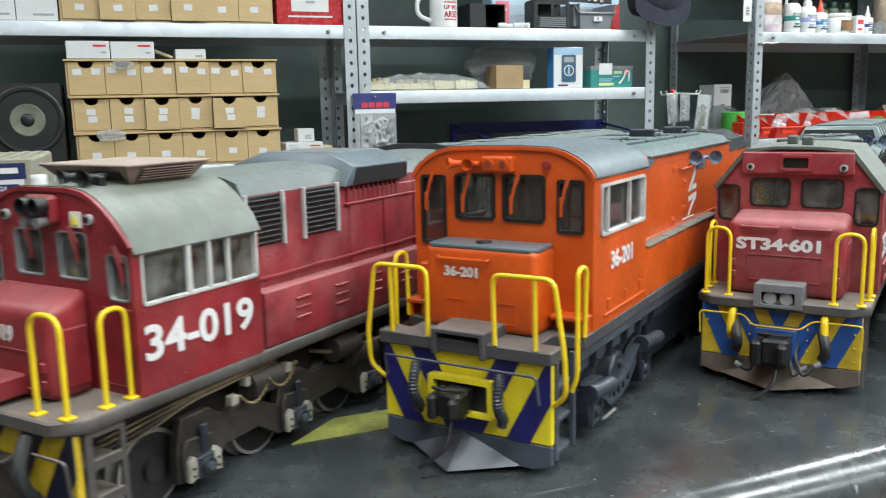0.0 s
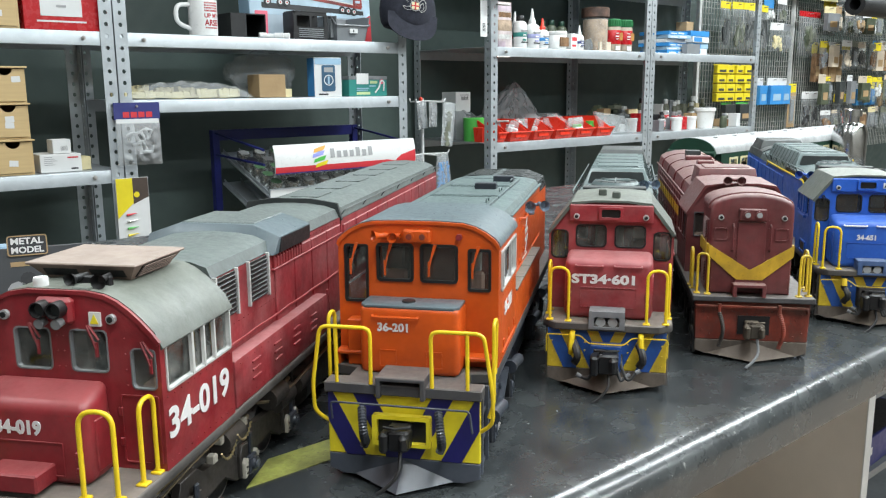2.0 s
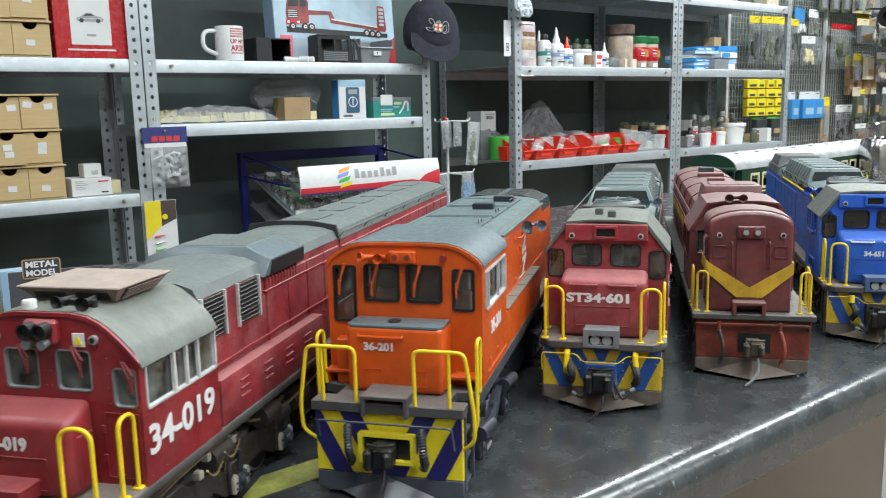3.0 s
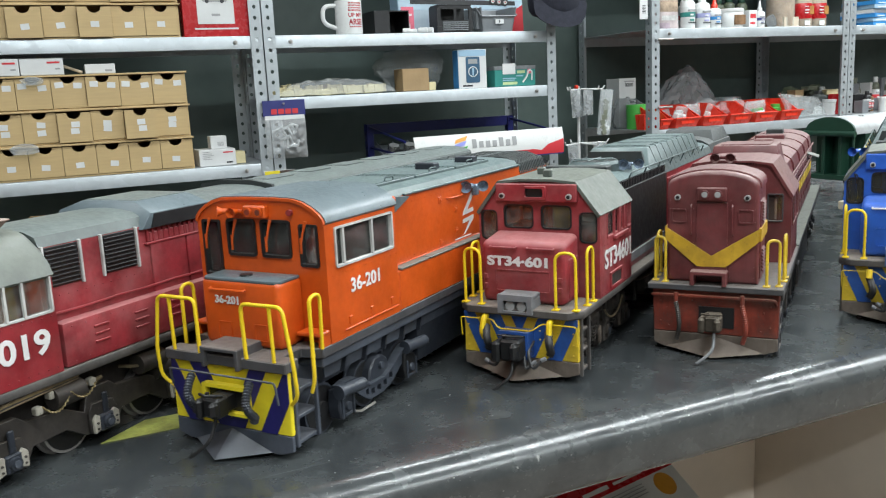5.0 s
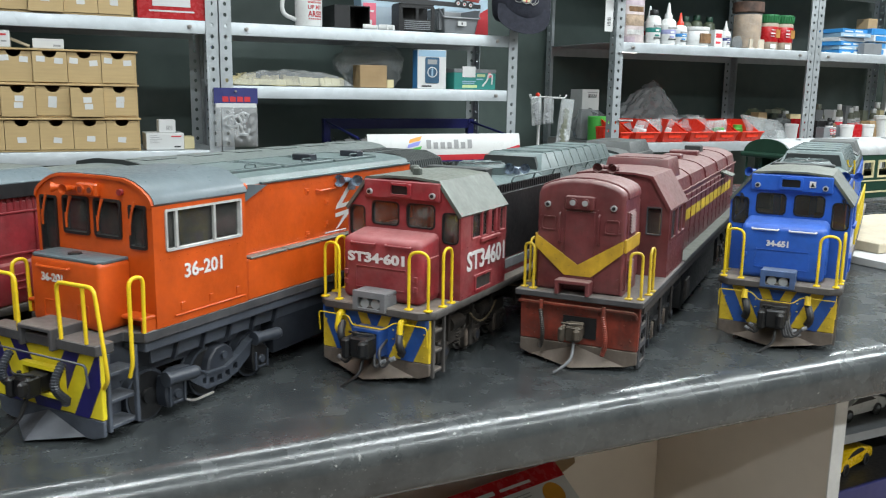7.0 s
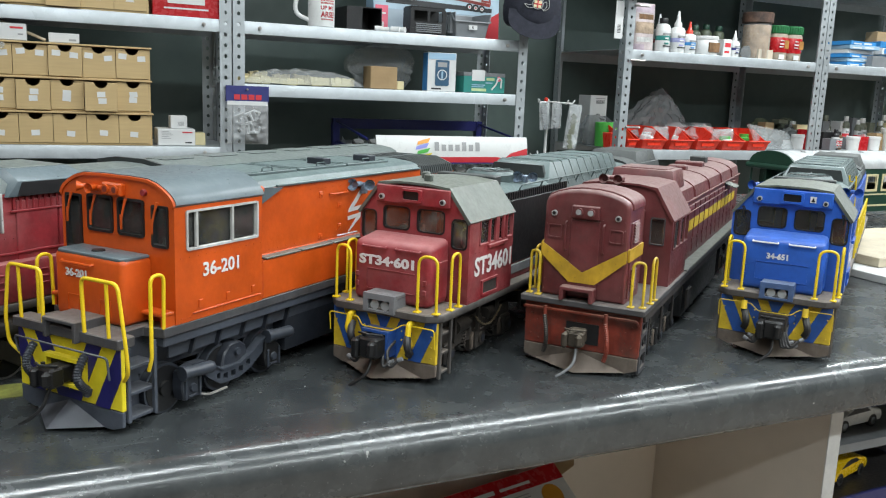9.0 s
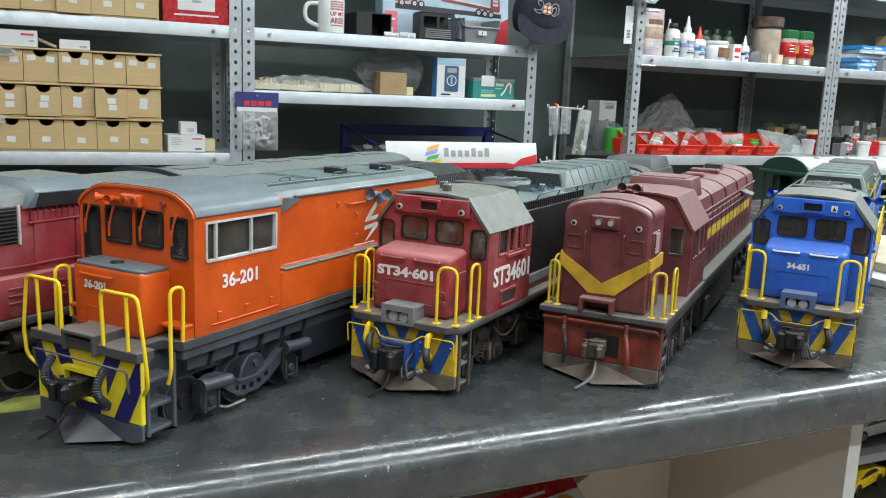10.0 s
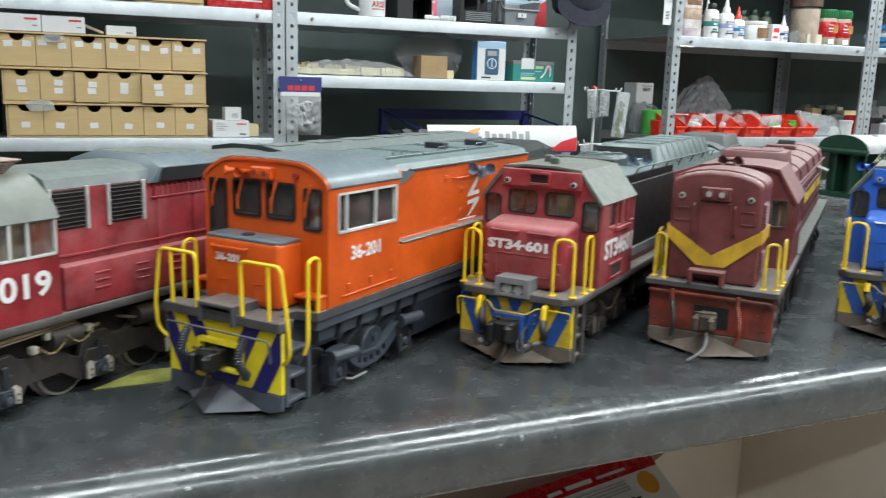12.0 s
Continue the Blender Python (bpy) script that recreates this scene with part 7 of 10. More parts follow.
b = carton("card_box", 0.466, DR_Y + 0.01, 0.9745, 0.104, 0.10, 0.048, WHITE_CARD, "white model box with printed text beside the drawers", "box", group="white model boxes")
bars(b, "print", GREY_INK, [(0.010, 0.030 + 0.006 * (k % 3), 0.040 - 0.005 * k, 0.0415 - 0.005 * k) for k in range(5)], 0.0)
bars(b, "print", RED_INK, ((0.068, 0.096, 0.0365, 0.0400),), 0.0)
bars(b, "print", INK, ((0.076, 0.094, 0.007, 0.011),), 0.0)
b = carton("card_box", 0.503, DR_Y + 0.02, 1.0227, 0.046, 0.05, 0.037, WHITE_CARD, "tiny white carton standing on a model box", "box", group="white model boxes")
bars(b, "barcode", GREY_INK, [(0.020 + 0.003 * k, 0.0215 + 0.003 * k, 0.008, 0.020) for k in range(6)], 0.0)
carton("card_box", 0.574, DR_Y + 0.04, 0.9745, 0.03, 0.06, 0.036, CREAM_PLASTIC, "small cream carton behind the white box", "box", group="white model boxes")
for k, (x, w) in enumerate(((-0.285, 0.115), (-0.168, 0.092))):
    b = carton("card_box", x, DR_Y + 0.006, 1.3385, w, 0.14, 0.10, WHITE_CARD, "white carton on the upper shelf", "box", group="white model boxes")
    bars(b, "print", GREY_INK, ((w * 0.4, w * 0.9, 0.012, 0.017),), 0.0)

# crumpled clear bag hanging from a drawer
def crumpled(name, m, w, h, d, mat, label, category, seed, peak=0.0, group=""):
    """A bag with sharp folds, a ragged outline and perhaps a drawn-up peak."""
    r = random.Random(seed)
    bm = B()
    bmesh.ops.create_icosphere(bm, subdivisions=4, radius=0.5)
    off = Vector((r.uniform(0, 50), r.uniform(0, 50), r.uniform(0, 50)))
    for v in bm.verts:
        p = v.co.copy()
        fold = 1 - 2 * abs(noise.noise(p * 4.2 + off))
        crease = 1 - 2 * abs(noise.noise(p * 9.5 + off * 2))
        k = 0.78 + 0.22 * fold + 0.10 * crease + 0.25 * noise.noise(p * 1.9 + off)
        up = max(0.0, p.z) * 2
        x = p.x * (1 - 0.75 * peak * up) + 0.25 * peak * up
        v.co = Vector((x * w * k, p.y * d * k * (1 - 0.7 * peak * up), max(-0.42, p.z * k * (1 + 0.5 * peak * up)) * h + h * 0.42))
    ob = new(name, finish(name, bm, mat, 14))
    ob.matrix_world = m
    return tagged(ob, label, category, group)


crumpled("plastic_scrap", pose(0.02, DR_Y - 0.012, 1.045), 0.07, 0.03, 0.012, CLEAR, "scrap of clear film caught in a drawer", "plastic scrap", 3)
crumpled("plastic_scrap", pose(0.062, DR_Y - 0.012, 1.222), 0.05, 0.024, 0.012, CLEAR, "scrap of clear film caught in a drawer", "plastic scrap", 8)

# red gift box with a car print
rb = thing("red_box", pose(0.458, DR_Y, 1.3385), "glossy red model car box with a white window print", "box")
part("body", box(B(), 0, 0.186, 0, 0.10, 0, 0.195, 0.001), RED_CARD, rb)
wp = part("white_print", box(B(), 0.040, 0.142, -0.0012, 0.0002, 0.034, 0.180), WHITE_CARD, rb, "white printed panel", smooth=None)
car = prism(B(), [(0.056, 0.098), (0.060, 0.094), (0.122, 0.094), (0.126, 0.100), (0.120, 0.106), (0.106, 0.109), (0.094, 0.116), (0.080, 0.115), (0.068, 0.106), (0.058, 0.103)], "y", -0.0018, -0.0010)
part("car_print", car, GREY_INK, wp, smooth=None)
part("window_print", prism(B(), [(0.075, 0.1075), (0.082, 0.1135), (0.093, 0.1140), (0.102, 0.1090)], "y", -0.0022, -0.0014), INK, wp, smooth=None)
part("line_print", prism(B(), [(0.060, 0.1000), (0.122, 0.1015), (0.122, 0.1024), (0.060, 0.1009)], "y", -0.0022, -0.0014), WHITE_CARD, wp, smooth=None)
for cx in (0.069, 0.111):
    part("wheel_print", rod(B(), (cx, -0.0023, 0.096), (cx, -0.0015, 0.096), 0.0055, seg=14), INK, wp)
bars(wp, "print", GREY_INK, ((0.079, 0.103, 0.056, 0.062),), -0.0012)
bars(rb, "print", WHITE_CARD, ((0.030, 0.152, 0.019, 0.0235),), 0.0)

# loudspeaker
sp = thing("loudspeaker", pose(-0.285, DR_Y + 0.01, 0.9745), "black bookshelf loudspeaker with a grey cone", "loudspeaker")
part("cabinet", box(B(), 0, 0.200, 0, 0.22, 0, 0.215, 0.003), BLACK, sp)
cone = B()
lathe(cone, [(0.084, 0.0), (0.084, 0.004), (0.079, 0.0075), (0.072, 0.007), (0.070, 0.003)], 40)
cone.transform(pose(0.118, 0.001, 0.126, 90, 0, 0))
part("surround", cone, BLACK, sp)
cn = lathe(B(), [(0.070, 0.002), (0.050, -0.004), (0.040, -0.006)], 40)
cn.transform(pose(0.118, -0.001, 0.126, 90, 0, 0))
part("cone", cn, BLACK, sp)
rg = lathe(B(), [(0.040, 0.001), (0.038, 0.003), (0.016, 0.001)], 40)
rg.transform(pose(0.118, -0.002, 0.126, 90, 0, 0))
part("ring", rg, OLIVE_GREY, sp, "dull green-grey cone ring")
dc = ball(B(), (0.118, -0.002, 0.126), 0.016, 1, 0.35, 1)
part("dust_cap", dc, BLACK, sp)

# ---------------------------------------------------------------- middle unit: mug shelf
mug = thing("mug", pose(0.957, SHELF_Y + 0.06, 1.3385), "white ceramic mug with red printed words", "mug")
part("body", lathe(B(), [(0.036, 0.0), (0.040, 0.002), (0.041, 0.010), (0.041, 0.100), (0.040, 0.1015), (0.0385, 0.100), (0.0385, 0.008), (0.0, 0.006)], 32), WHITE_PLASTIC, mug)
hd = tube(B(), rounded([(-0.038, 0.0, 0.088), (-0.080, 0.0, 0.086), (-0.083, 0.0, 0.036), (-0.038, 0.0, 0.020)], 0.024, 6), 0.0065, 10)
part("handle", hd, WHITE_PLASTIC, mug)
def round_mug(ob, r=0.0413):
    """Bends a flat print round the mug's wall."""
    for v in ob.data.vertices:
        a = v.co.x / r
        v.co = Vector((r * math.sin(a), -r * math.cos(a), v.co.z))


for zz, h, cut in ((0.092, 0.0045, (-0.5, -0.1, 0.5)), (0.085, 0.0045, (-0.5, 0.02, 0.5)), (0.078, 0.0045, (-0.5, -0.2, 0.15, 0.5)), (0.0705, 0.0055, (-0.5, 0.5))):
    for a, b in zip(cut, cut[1:]):
        n = max(2, int((b - a) * 12))
        for k in range(n):
            u = 0.010 + 0.048 * (a + (b - a) * (k + 0.1) / n)
            round_mug(part("print", box(B(), u, u + 0.048 * (b - a) / n * 0.72, -0.0005, 0.0005, zz - h / 2, zz + h / 2), RED_INK, mug, smooth=None))
for txt, zz, h in (("UP MY", 0.0565, 0.0125), ("ARSE!", 0.0370, 0.0180)):
    round_mug(lettering("print", txt, 0.0150, FRONT(0.010, 0, zz), RED_INK, mug, "red printed words", bold=0.0005, fit=(0.048, h)))
for k in range(7):
    u = -0.012 + 0.0064 * k
    round_mug(part("print", box(B(), u, u + 0.0048, -0.0005, 0.0005, 0.0205, 0.0245), RED_INK, mug, smooth=None))

ob_ = thing("open_box", pose(1.030, SHELF_Y + 0.03, 1.3385), "black open-fronted box on the mug shelf", "box")
bm = box(B(), 0, 0.115, 0, 0.12, 0, 0.003)
box(bm, 0, 0.115, 0, 0.12, 0.067, 0.070)
box(bm, 0, 0.050, 0, 0.12, 0.003, 0.067)
box(bm, 0.112, 0.115, 0, 0.12, 0.003, 0.067)
box(bm, 0.050, 0.112, 0.117, 0.12, 0.003, 0.067)
part("shell", bm, BLACK, ob_, smooth=None)
for k, (x, r) in enumerate(((1.135, 0.008), (1.160, 0.007), (1.195, 0.009), (1.215, 0.009))):
    solid("white_fitting", rod(B(), (x - 0.012, SHELF_Y + 0.035 + 0.006 * k, 1.3390 + r), (x + 0.010, SHELF_Y + 0.03, 1.3390 + r), r), WHITE_PLASTIC, "small white plastic fitting on the shelf", "fitting", "small white fittings")

tb = thing("truck_kit_box", pose(1.165, SHELF_Y + 0.16, 1.3385, -4, 0, 0), "pale blue kit box with a red truck picture", "box")
part("body", box(B(), 0, 0.47, 0, 0.07, 0, 0.29, 0.0015), SKY_CARD, tb)
PALE_PRINT = paint("pale_sky_print", (0.46, 0.60, 0.70), 0.4, wear=0.2, scale=0.12, bump=0.0)
DULL_RED = paint("dull_red_print", (0.36, 0.055, 0.045), 0.4, wear=0.3, scale=0.3, bump=0.0)
part("haze_print", box(B(), 0.002, 0.468, -0.0006, 0.0002, 0.086, 0.288), PALE_PRINT, tb, smooth=None)
def printed(name, pts, mat, lift):
    """A printed patch on the face of the kit box, lifted a little above those under it."""
    return part(name, prism(B(), pts, "y", -0.0008 - 0.0004 * lift, 0.0), mat, tb, smooth=None)
def rect(x0, x1, z0, z1):
    return [(x0, z0), (x1, z0), (x1, z1), (x0, z1)]
printed("cab_print", [(0.048, 0.128), (0.128, 0.136), (0.130, 0.205), (0.112, 0.226), (0.060, 0.232), (0.050, 0.200), (0.044, 0.165)], DULL_RED, 1)
printed("deflector_print", [(0.062, 0.232), (0.112, 0.226), (0.106, 0.244), (0.074, 0.246)], RED_INK, 2)
printed("windscreen_print", [(0.053, 0.186), (0.092, 0.188), (0.094, 0.214), (0.060, 0.217)], INK, 3)
printed("side_window_print", [(0.098, 0.188), (0.122, 0.190), (0.120, 0.212), (0.100, 0.214)], INK, 3)
printed("grille_print", rect(0.050, 0.088, 0.150, 0.178), INK, 3)
for k in range(4):
    printed("grille_bar_print", rect(0.052, 0.086, 0.153 + 0.0065 * k, 0.1555 + 0.0065 * k), WHITE_CARD, 4)
printed("bumper_print", [(0.042, 0.128), (0.094, 0.130), (0.094, 0.146), (0.044, 0.144)], RED_INK, 4)
for x in (0.047, 0.083):
    printed("lamp_print", rect(x, x + 0.009, 0.134, 0.141), WHITE_CARD, 5)
printed("neck_print", [(0.128, 0.162), (0.205, 0.166), (0.212, 0.142), (0.232, 0.140), (0.230, 0.150), (0.215, 0.178), (0.128, 0.178)], DULL_RED, 2)
printed("deck_print", [(0.212, 0.140), (0.432, 0.118), (0.434, 0.130), (0.214, 0.154)], DULL_RED, 3)
printed("deck_edge_print", [(0.214, 0.150), (0.434, 0.127), (0.434, 0.131), (0.214, 0.155)], WHITE_CARD, 4)
printed("ramp_print", [(0.398, 0.128), (0.436, 0.124), (0.430, 0.205), (0.404, 0.206)], DULL_RED, 4)
for k in range(5):
    printed("ramp_gap_print", rect(0.407, 0.427, 0.138 + 0.013 * k, 0.146 + 0.013 * k), PALE_PRINT, 5)
printed("shade_print", [(0.044, 0.104), (0.440, 0.098), (0.440, 0.112), (0.044, 0.122)], INK, 1)
for x, z in ((0.066, 0.124), (0.112, 0.124), (0.136, 0.124), (0.352, 0.112), (0.376, 0.110), (0.400, 0.108)):
    tyre_ = part("wheel_print", rod(B(), (x, -0.0036, z), (x, -0.0004, z), 0.0125, seg=18), INK, tb)
    part("hub_print", rod(B(), (x, -0.0042, z), (x, -0.0030, z), 0.0065, seg=14), WHITE_CARD, tyre_)
    part("hub_print", rod(B(), (x, -0.0048, z), (x, -0.0038, z), 0.0028, seg=10), RED_INK, tyre_)
part("corner_print", prism(B(), [(0.405, 0.010), (0.468, 0.010), (0.468, 0.100), (0.440, 0.085)], "y", -0.0020, -0.0004), RED_INK, tb, "red printed corner", smooth=None)
part("ground_print", box(B(), 0.01, 0.46, -0.0008, 0.0002, 0.01, 0.085), paint("pale_grey_print", (0.35, 0.42, 0.48), 0.4, wear=0.1, scale=0.2), tb, smooth=None)

tag_ = thing("pink_tag", pose(1.148, SHELF_Y + 0.10, 1.3385), "pink price card propped up on the shelf", "card")
part("card", box(B(), 0, 0.044, 0, 0.002, 0, 0.088, 0.0005), PINK_CARD, tag_)
bars(tag_, "print", WHITE_CARD, ((0.008, 0.036, 0.060, 0.066), (0.008, 0.030, 0.018, 0.036)), 0.0)

ck = thing("model_truck_cab", pose(1.245, SHELF_Y + 0.035, 1.3385), "black plastic model truck cab under assembly", "model kit")
bm = B()
sheet(bm, [(0, 0.004), (0.125, 0.004), (0.125, 0.075), (0.118, 0.084), (0.007, 0.084), (0, 0.075)], [rounded_rect(0.012, 0.058, 0.040, 0.074, 0.003), rounded_rect(0.068, 0.112, 0.040, 0.074, 0.003)], lambda u, v, d: (u, d, v), 0.004)
box(bm, 0, 0.125, 0.06, 0.064, 0.004, 0.084)
box(bm, 0, 0.004, 0.004, 0.06, 0.004, 0.084)
box(bm, 0.121, 0.125, 0.004, 0.06, 0.004, 0.04)
box(bm, 0.002, 0.123, 0.002, 0.062, 0.084, 0.088, 0.001)
part("cab_shell", bm, BLACK, ck, smooth=None)
for k in range(5):
    part("grille_bar", box(B(), 0.018, 0.108, -0.003, 0.001, 0.008 + 0.006 * k, 0.011 + 0.006 * k), GREY_PLASTIC, ck)
part("step", box(B(), -0.004, 0.016, -0.004, 0.02, 0.0, 0.02, 0.001), BLACK, ck)
gb = thing("storage_bin", pose(1.395, SHELF_Y + 0.03, 1.3385), "dark grey plastic parts bin with a picture label", "storage bin")
bm = B()
foot, brim = (0.012, 0.122, 0.008, 0.115), (0.0, 0.134, -0.006, 0.130)
for (a, b), (c, d), h0 in (((0, 1), (2, 2), 0.050), ((0, 1), (3, 3), 0.078), ((0, 0), (2, 3), 0.078), ((1, 1), (2, 3), 0.078)):
    t0 = h0 / 0.078
    top = [foot[q] + (brim[q] - foot[q]) * t0 for q in range(4)]
    inward = Vector((0, 0.003, 0)) if c == d == 2 else Vector((0, -0.003, 0)) if c == d == 3 else Vector((0.003 if a == 0 else -0.003, 0, 0))
    quad = [Vector((foot[a], foot[c], 0)), Vector((foot[b], foot[d], 0)), Vector((top[b], top[d], h0)), Vector((top[a], top[c], h0))]
    outer = [bm.verts.new(q) for q in quad]
    inner = [bm.verts.new(q + inward) for q in quad]
    bm.faces.new(outer)
    bm.faces.new(inner[::-1])
    for q in range(4):
        bm.faces.new((outer[q], inner[q], inner[(q + 1) % 4], outer[(q + 1) % 4]))
box(bm, 0.012, 0.122, 0.008, 0.115, 0.0005, 0.003)
bmesh.ops.recalc_face_normals(bm, faces=bm.faces)
part("bin", bm, GREY_PLASTIC, gb, smooth=None)
part("rim", tube(B(), [(0.0035, -0.003, 0.0505), (0.1305, -0.003, 0.0505)], 0.0030, 8), GREY_PLASTIC, gb)
part("rim", tube(B(), [(0.0, 0.130, 0.078), (0.134, 0.130, 0.078)], 0.0028, 8), GREY_PLASTIC, gb)
for x in (0.0, 0.134):
    part("rim", tube(B(), [(x, -0.004, 0.052), (x, 0.024, 0.078), (x, 0.130, 0.078)], 0.0028, 8), GREY_PLASTIC, gb)
for k in range(4):
    part("side_rib", box(B(), -0.004, 0.007, 0.02 + 0.012 * k, 0.026 + 0.012 * k, 0.012, 0.070, 0.0008), GREY_PLASTIC, gb)
part("label_plate", box(B(), 0.054, 0.084, -0.006, 0.0005, 0.026, 0.040), WHITE_CARD, gb, "white number label")
part("print", box(B(), 0.066, 0.070, -0.0066, -0.0055, 0.029, 0.037), INK, gb)

# cap on the post
def cap(m):
    t = thing("baseball_cap", m, "dark navy baseball cap with a stitched crest on a post", "cap")
    bm = B()
    bmesh.ops.create_uvsphere(bm, u_segments=28, v_segments=16, radius=1.0)
    for v in bm.verts:
        v.co = Vector((v.co.x * 0.088, v.co.y * 0.055, v.co.z * 0.105))
        if v.co.z < -0.05:
            v.co.z = -0.05 + (v.co.z + 0.05) * 0.1
    part("crown", bm, CLOTH, t, smooth=60)
    pk = B()
    pts = [(-0.078, -0.014)] + [(0.078 * math.cos(radians(180 + 18 * k)), -0.040 + 0.056 * math.sin(radians(180 + 18 * k))) for k in range(11)] + [(0.078, -0.014)]
    vs = []
    for d in (0.0, 0.0025):
        vs.append([pk.verts.new((u, -0.045 - 0.25 * (v + 0.012) ** 2 * 40 * 0.02 - 0.035 * (1 - (u / 0.085) ** 2) - d + 0.012, v)) for u, v in pts])
    pk.faces.new(vs[0])
    pk.faces.new(vs[1][::-1])
    for i in range(len(pts)):
        j = (i + 1) % len(pts)
        pk.faces.new((vs[0][i], vs[0][j], vs[1][j], vs[1][i]))
    bmesh.ops.recalc_face_normals(pk, faces=pk.faces)
    part("peak", pk, CLOTH, t, smooth=50)
    cr = B()
    ring_frame(cr, [(0.0165 * math.cos(a), 0.0150 * math.sin(a)) for a in (math.pi * k / 10 for k in range(20))], [(0.0145 * math.cos(a), 0.0130 * math.sin(a)) for a in (math.pi * k / 10 for k in range(20))], lambda u, v, d: (u, -0.0585 + d, v + 0.006), 0, 0.006)
    c = part("crest", cr, GREY_INK, t, "grey, white and red stitched crest", smooth=None)
    for sx in (-1, 1):
        for sz in (-1, 1):
            part("crest_quarter", box(B(), *sorted((sx * 0.0025, sx * 0.0105)), -0.0575, -0.050, *sorted((0.006 + sz * 0.0022, 0.006 + sz * 0.0095))), CREAM_PLASTIC, c, smooth=None)
    part("crest_cross", box(B(), -0.012, 0.012, -0.0580, -0.050, 0.0045, 0.0075), RED_INK, c)
    part("crest_cross", box(B(), -0.0016, 0.0016, -0.0583, -0.050, -0.005, 0.017), RED_INK, c)
    for pts in ([(0.012, -0.058, 0.016), (0.022, -0.056, 0.028), (0.034, -0.053, 0.022), (0.036, -0.053, 0.000), (0.020, -0.057, -0.012), (0.012, -0.058, -0.004)],
                [(0.016, -0.058, 0.010), (0.026, -0.056, 0.018), (0.028, -0.055, 0.000), (0.018, -0.057, -0.008)],
                [(-0.012, -0.058, 0.016), (-0.016, -0.057, 0.026), (-0.026, -0.055, 0.030), (-0.030, -0.054, 0.022), (-0.022, -0.056, 0.014)],
                [(-0.014, -0.058, 0.004), (-0.026, -0.056, 0.000), (-0.040, -0.052, 0.004), (-0.028, -0.055, -0.008), (-0.012, -0.058, -0.006)],
                [(-0.006, -0.058, 0.021), (0.002, -0.058, 0.026), (0.008, -0.058, 0.020)]):
        part("crest_line", tube(B(), rounded(pts, 0.006), 0.0009, 6), DIRTY_WHITE, c)
    part("button", ball(B(), (0, 0, 0.106), 0.006), CLOTH, t)
    return t


cap(pose(1.668, SHELF_Y - 0.004, 1.441, -6, 6, -16) @ Matrix.Scale(1.14, 4))

# second shelf: sprue bag, carton, meter, kit
bag = thing("parts_bag", pose(0.715, SHELF_Y + 0.04, 1.1605), "clear bag of cream plastic kit parts lying flat", "bag of parts")
r5 = random.Random(5)
for k in range(16):
    x, y = r5.uniform(0.01, 0.34), r5.uniform(0.01, 0.10)
    w, d, h = r5.uniform(0.03, 0.11), r5.uniform(0.01, 0.03), r5.uniform(0.008, 0.035)
    pb = box(B(), -w / 2, w / 2, -d / 2, d / 2, 0, h, 0.0015)
    for q in range(3):
        u = r5.uniform(-w / 2, w / 2)
        box(pb, u - 0.004, u + 0.004, -d / 2 - 0.002, d / 2 + 0.002, h * 0.3, h + 0.003, 0.0006)
    pb.transform(pose(x, y, 0.002, 0, r5.uniform(-4, 4), r5.uniform(-12, 12)))
    part("kit_part", pb, CREAM_PLASTIC, bag)
fl = B()
bmesh.ops.create_grid(fl, x_segments=40, y_segments=14, size=0.5)
for v in fl.verts:
    e = max(0.0, 1 - max(abs(v.co.x) * 2, abs(v.co.y) * 2) ** 4)
    v.co = Vector((v.co.x * 0.38 + 0.185, v.co.y * 0.16 + 0.055, 0.003 + e * (0.042 + 0.014 * noise.noise(v.co * 9))))
part("film", fl, CLEAR, bag, "clear crinkled film", smooth=25)

ct = carton("cardboard_box", 1.110, SHELF_Y + 0.025, 1.1605, 0.088, 0.085, 0.070, KRAFT, "small plain brown cardboard box", "box", turn=-4)
part("seam", box(B(), 0.0, 0.088, 0.042, 0.044, 0.0695, 0.0706), KRAFT, ct)
solid("cream_block", box(B(), 1.203, 1.226, SHELF_Y + 0.03, SHELF_Y + 0.05, 1.1605, 1.187, 0.001), CREAM_PLASTIC, "little cream plastic block beside the carton", "kit part")
crumpled("plastic_bag", pose(1.205, SHELF_Y + 0.17, 1.1605), 0.24, 0.165, 0.12, CLEAR, "puffed clear plastic bag at the back", "plastic bag", 12)

mb = thing("multimeter_box", pose(1.304, SHELF_Y + 0.02, 1.1605, 0, 0, -5), "white and blue box showing a multimeter", "box")
part("body", box(B(), 0, 0.098, 0, 0.050, 0, 0.124, 0.001), WHITE_CARD, mb)
part("sky_print", box(B(), 0.002, 0.096, -0.0008, 0.0002, 0.102, 0.122), SKY_CARD, mb, smooth=None)
part("side_print", box(B(), -0.0006, 0.0004, 0.002, 0.048, 0.002, 0.122), BLUE_CARD, mb, smooth=None)
mt = part("meter_print", prism(B(), rounded_rect(0.026, 0.074, 0.018, 0.100, 0.005), "y", -0.0016, -0.0004), paint("dark_blue_print", (0.03, 0.09, 0.16), 0.4, wear=0.05), mb, "printed multimeter", smooth=None)
part("display_print", box(B(), 0.034, 0.066, -0.0022, -0.0012, 0.078, 0.093), GREY_INK, mt, smooth=None)
dial = B()
ring_frame(dial, [(0.050 + 0.017 * math.cos(a), 0.053 + 0.017 * math.sin(a)) for a in (math.pi * k / 12 for k in range(24))], [(0.050 + 0.014 * math.cos(a), 0.053 + 0.014 * math.sin(a)) for a in (math.pi * k / 12 for k in range(24))], lambda u, v, d: (u, -0.0022 + d, v), 0, 0.001)
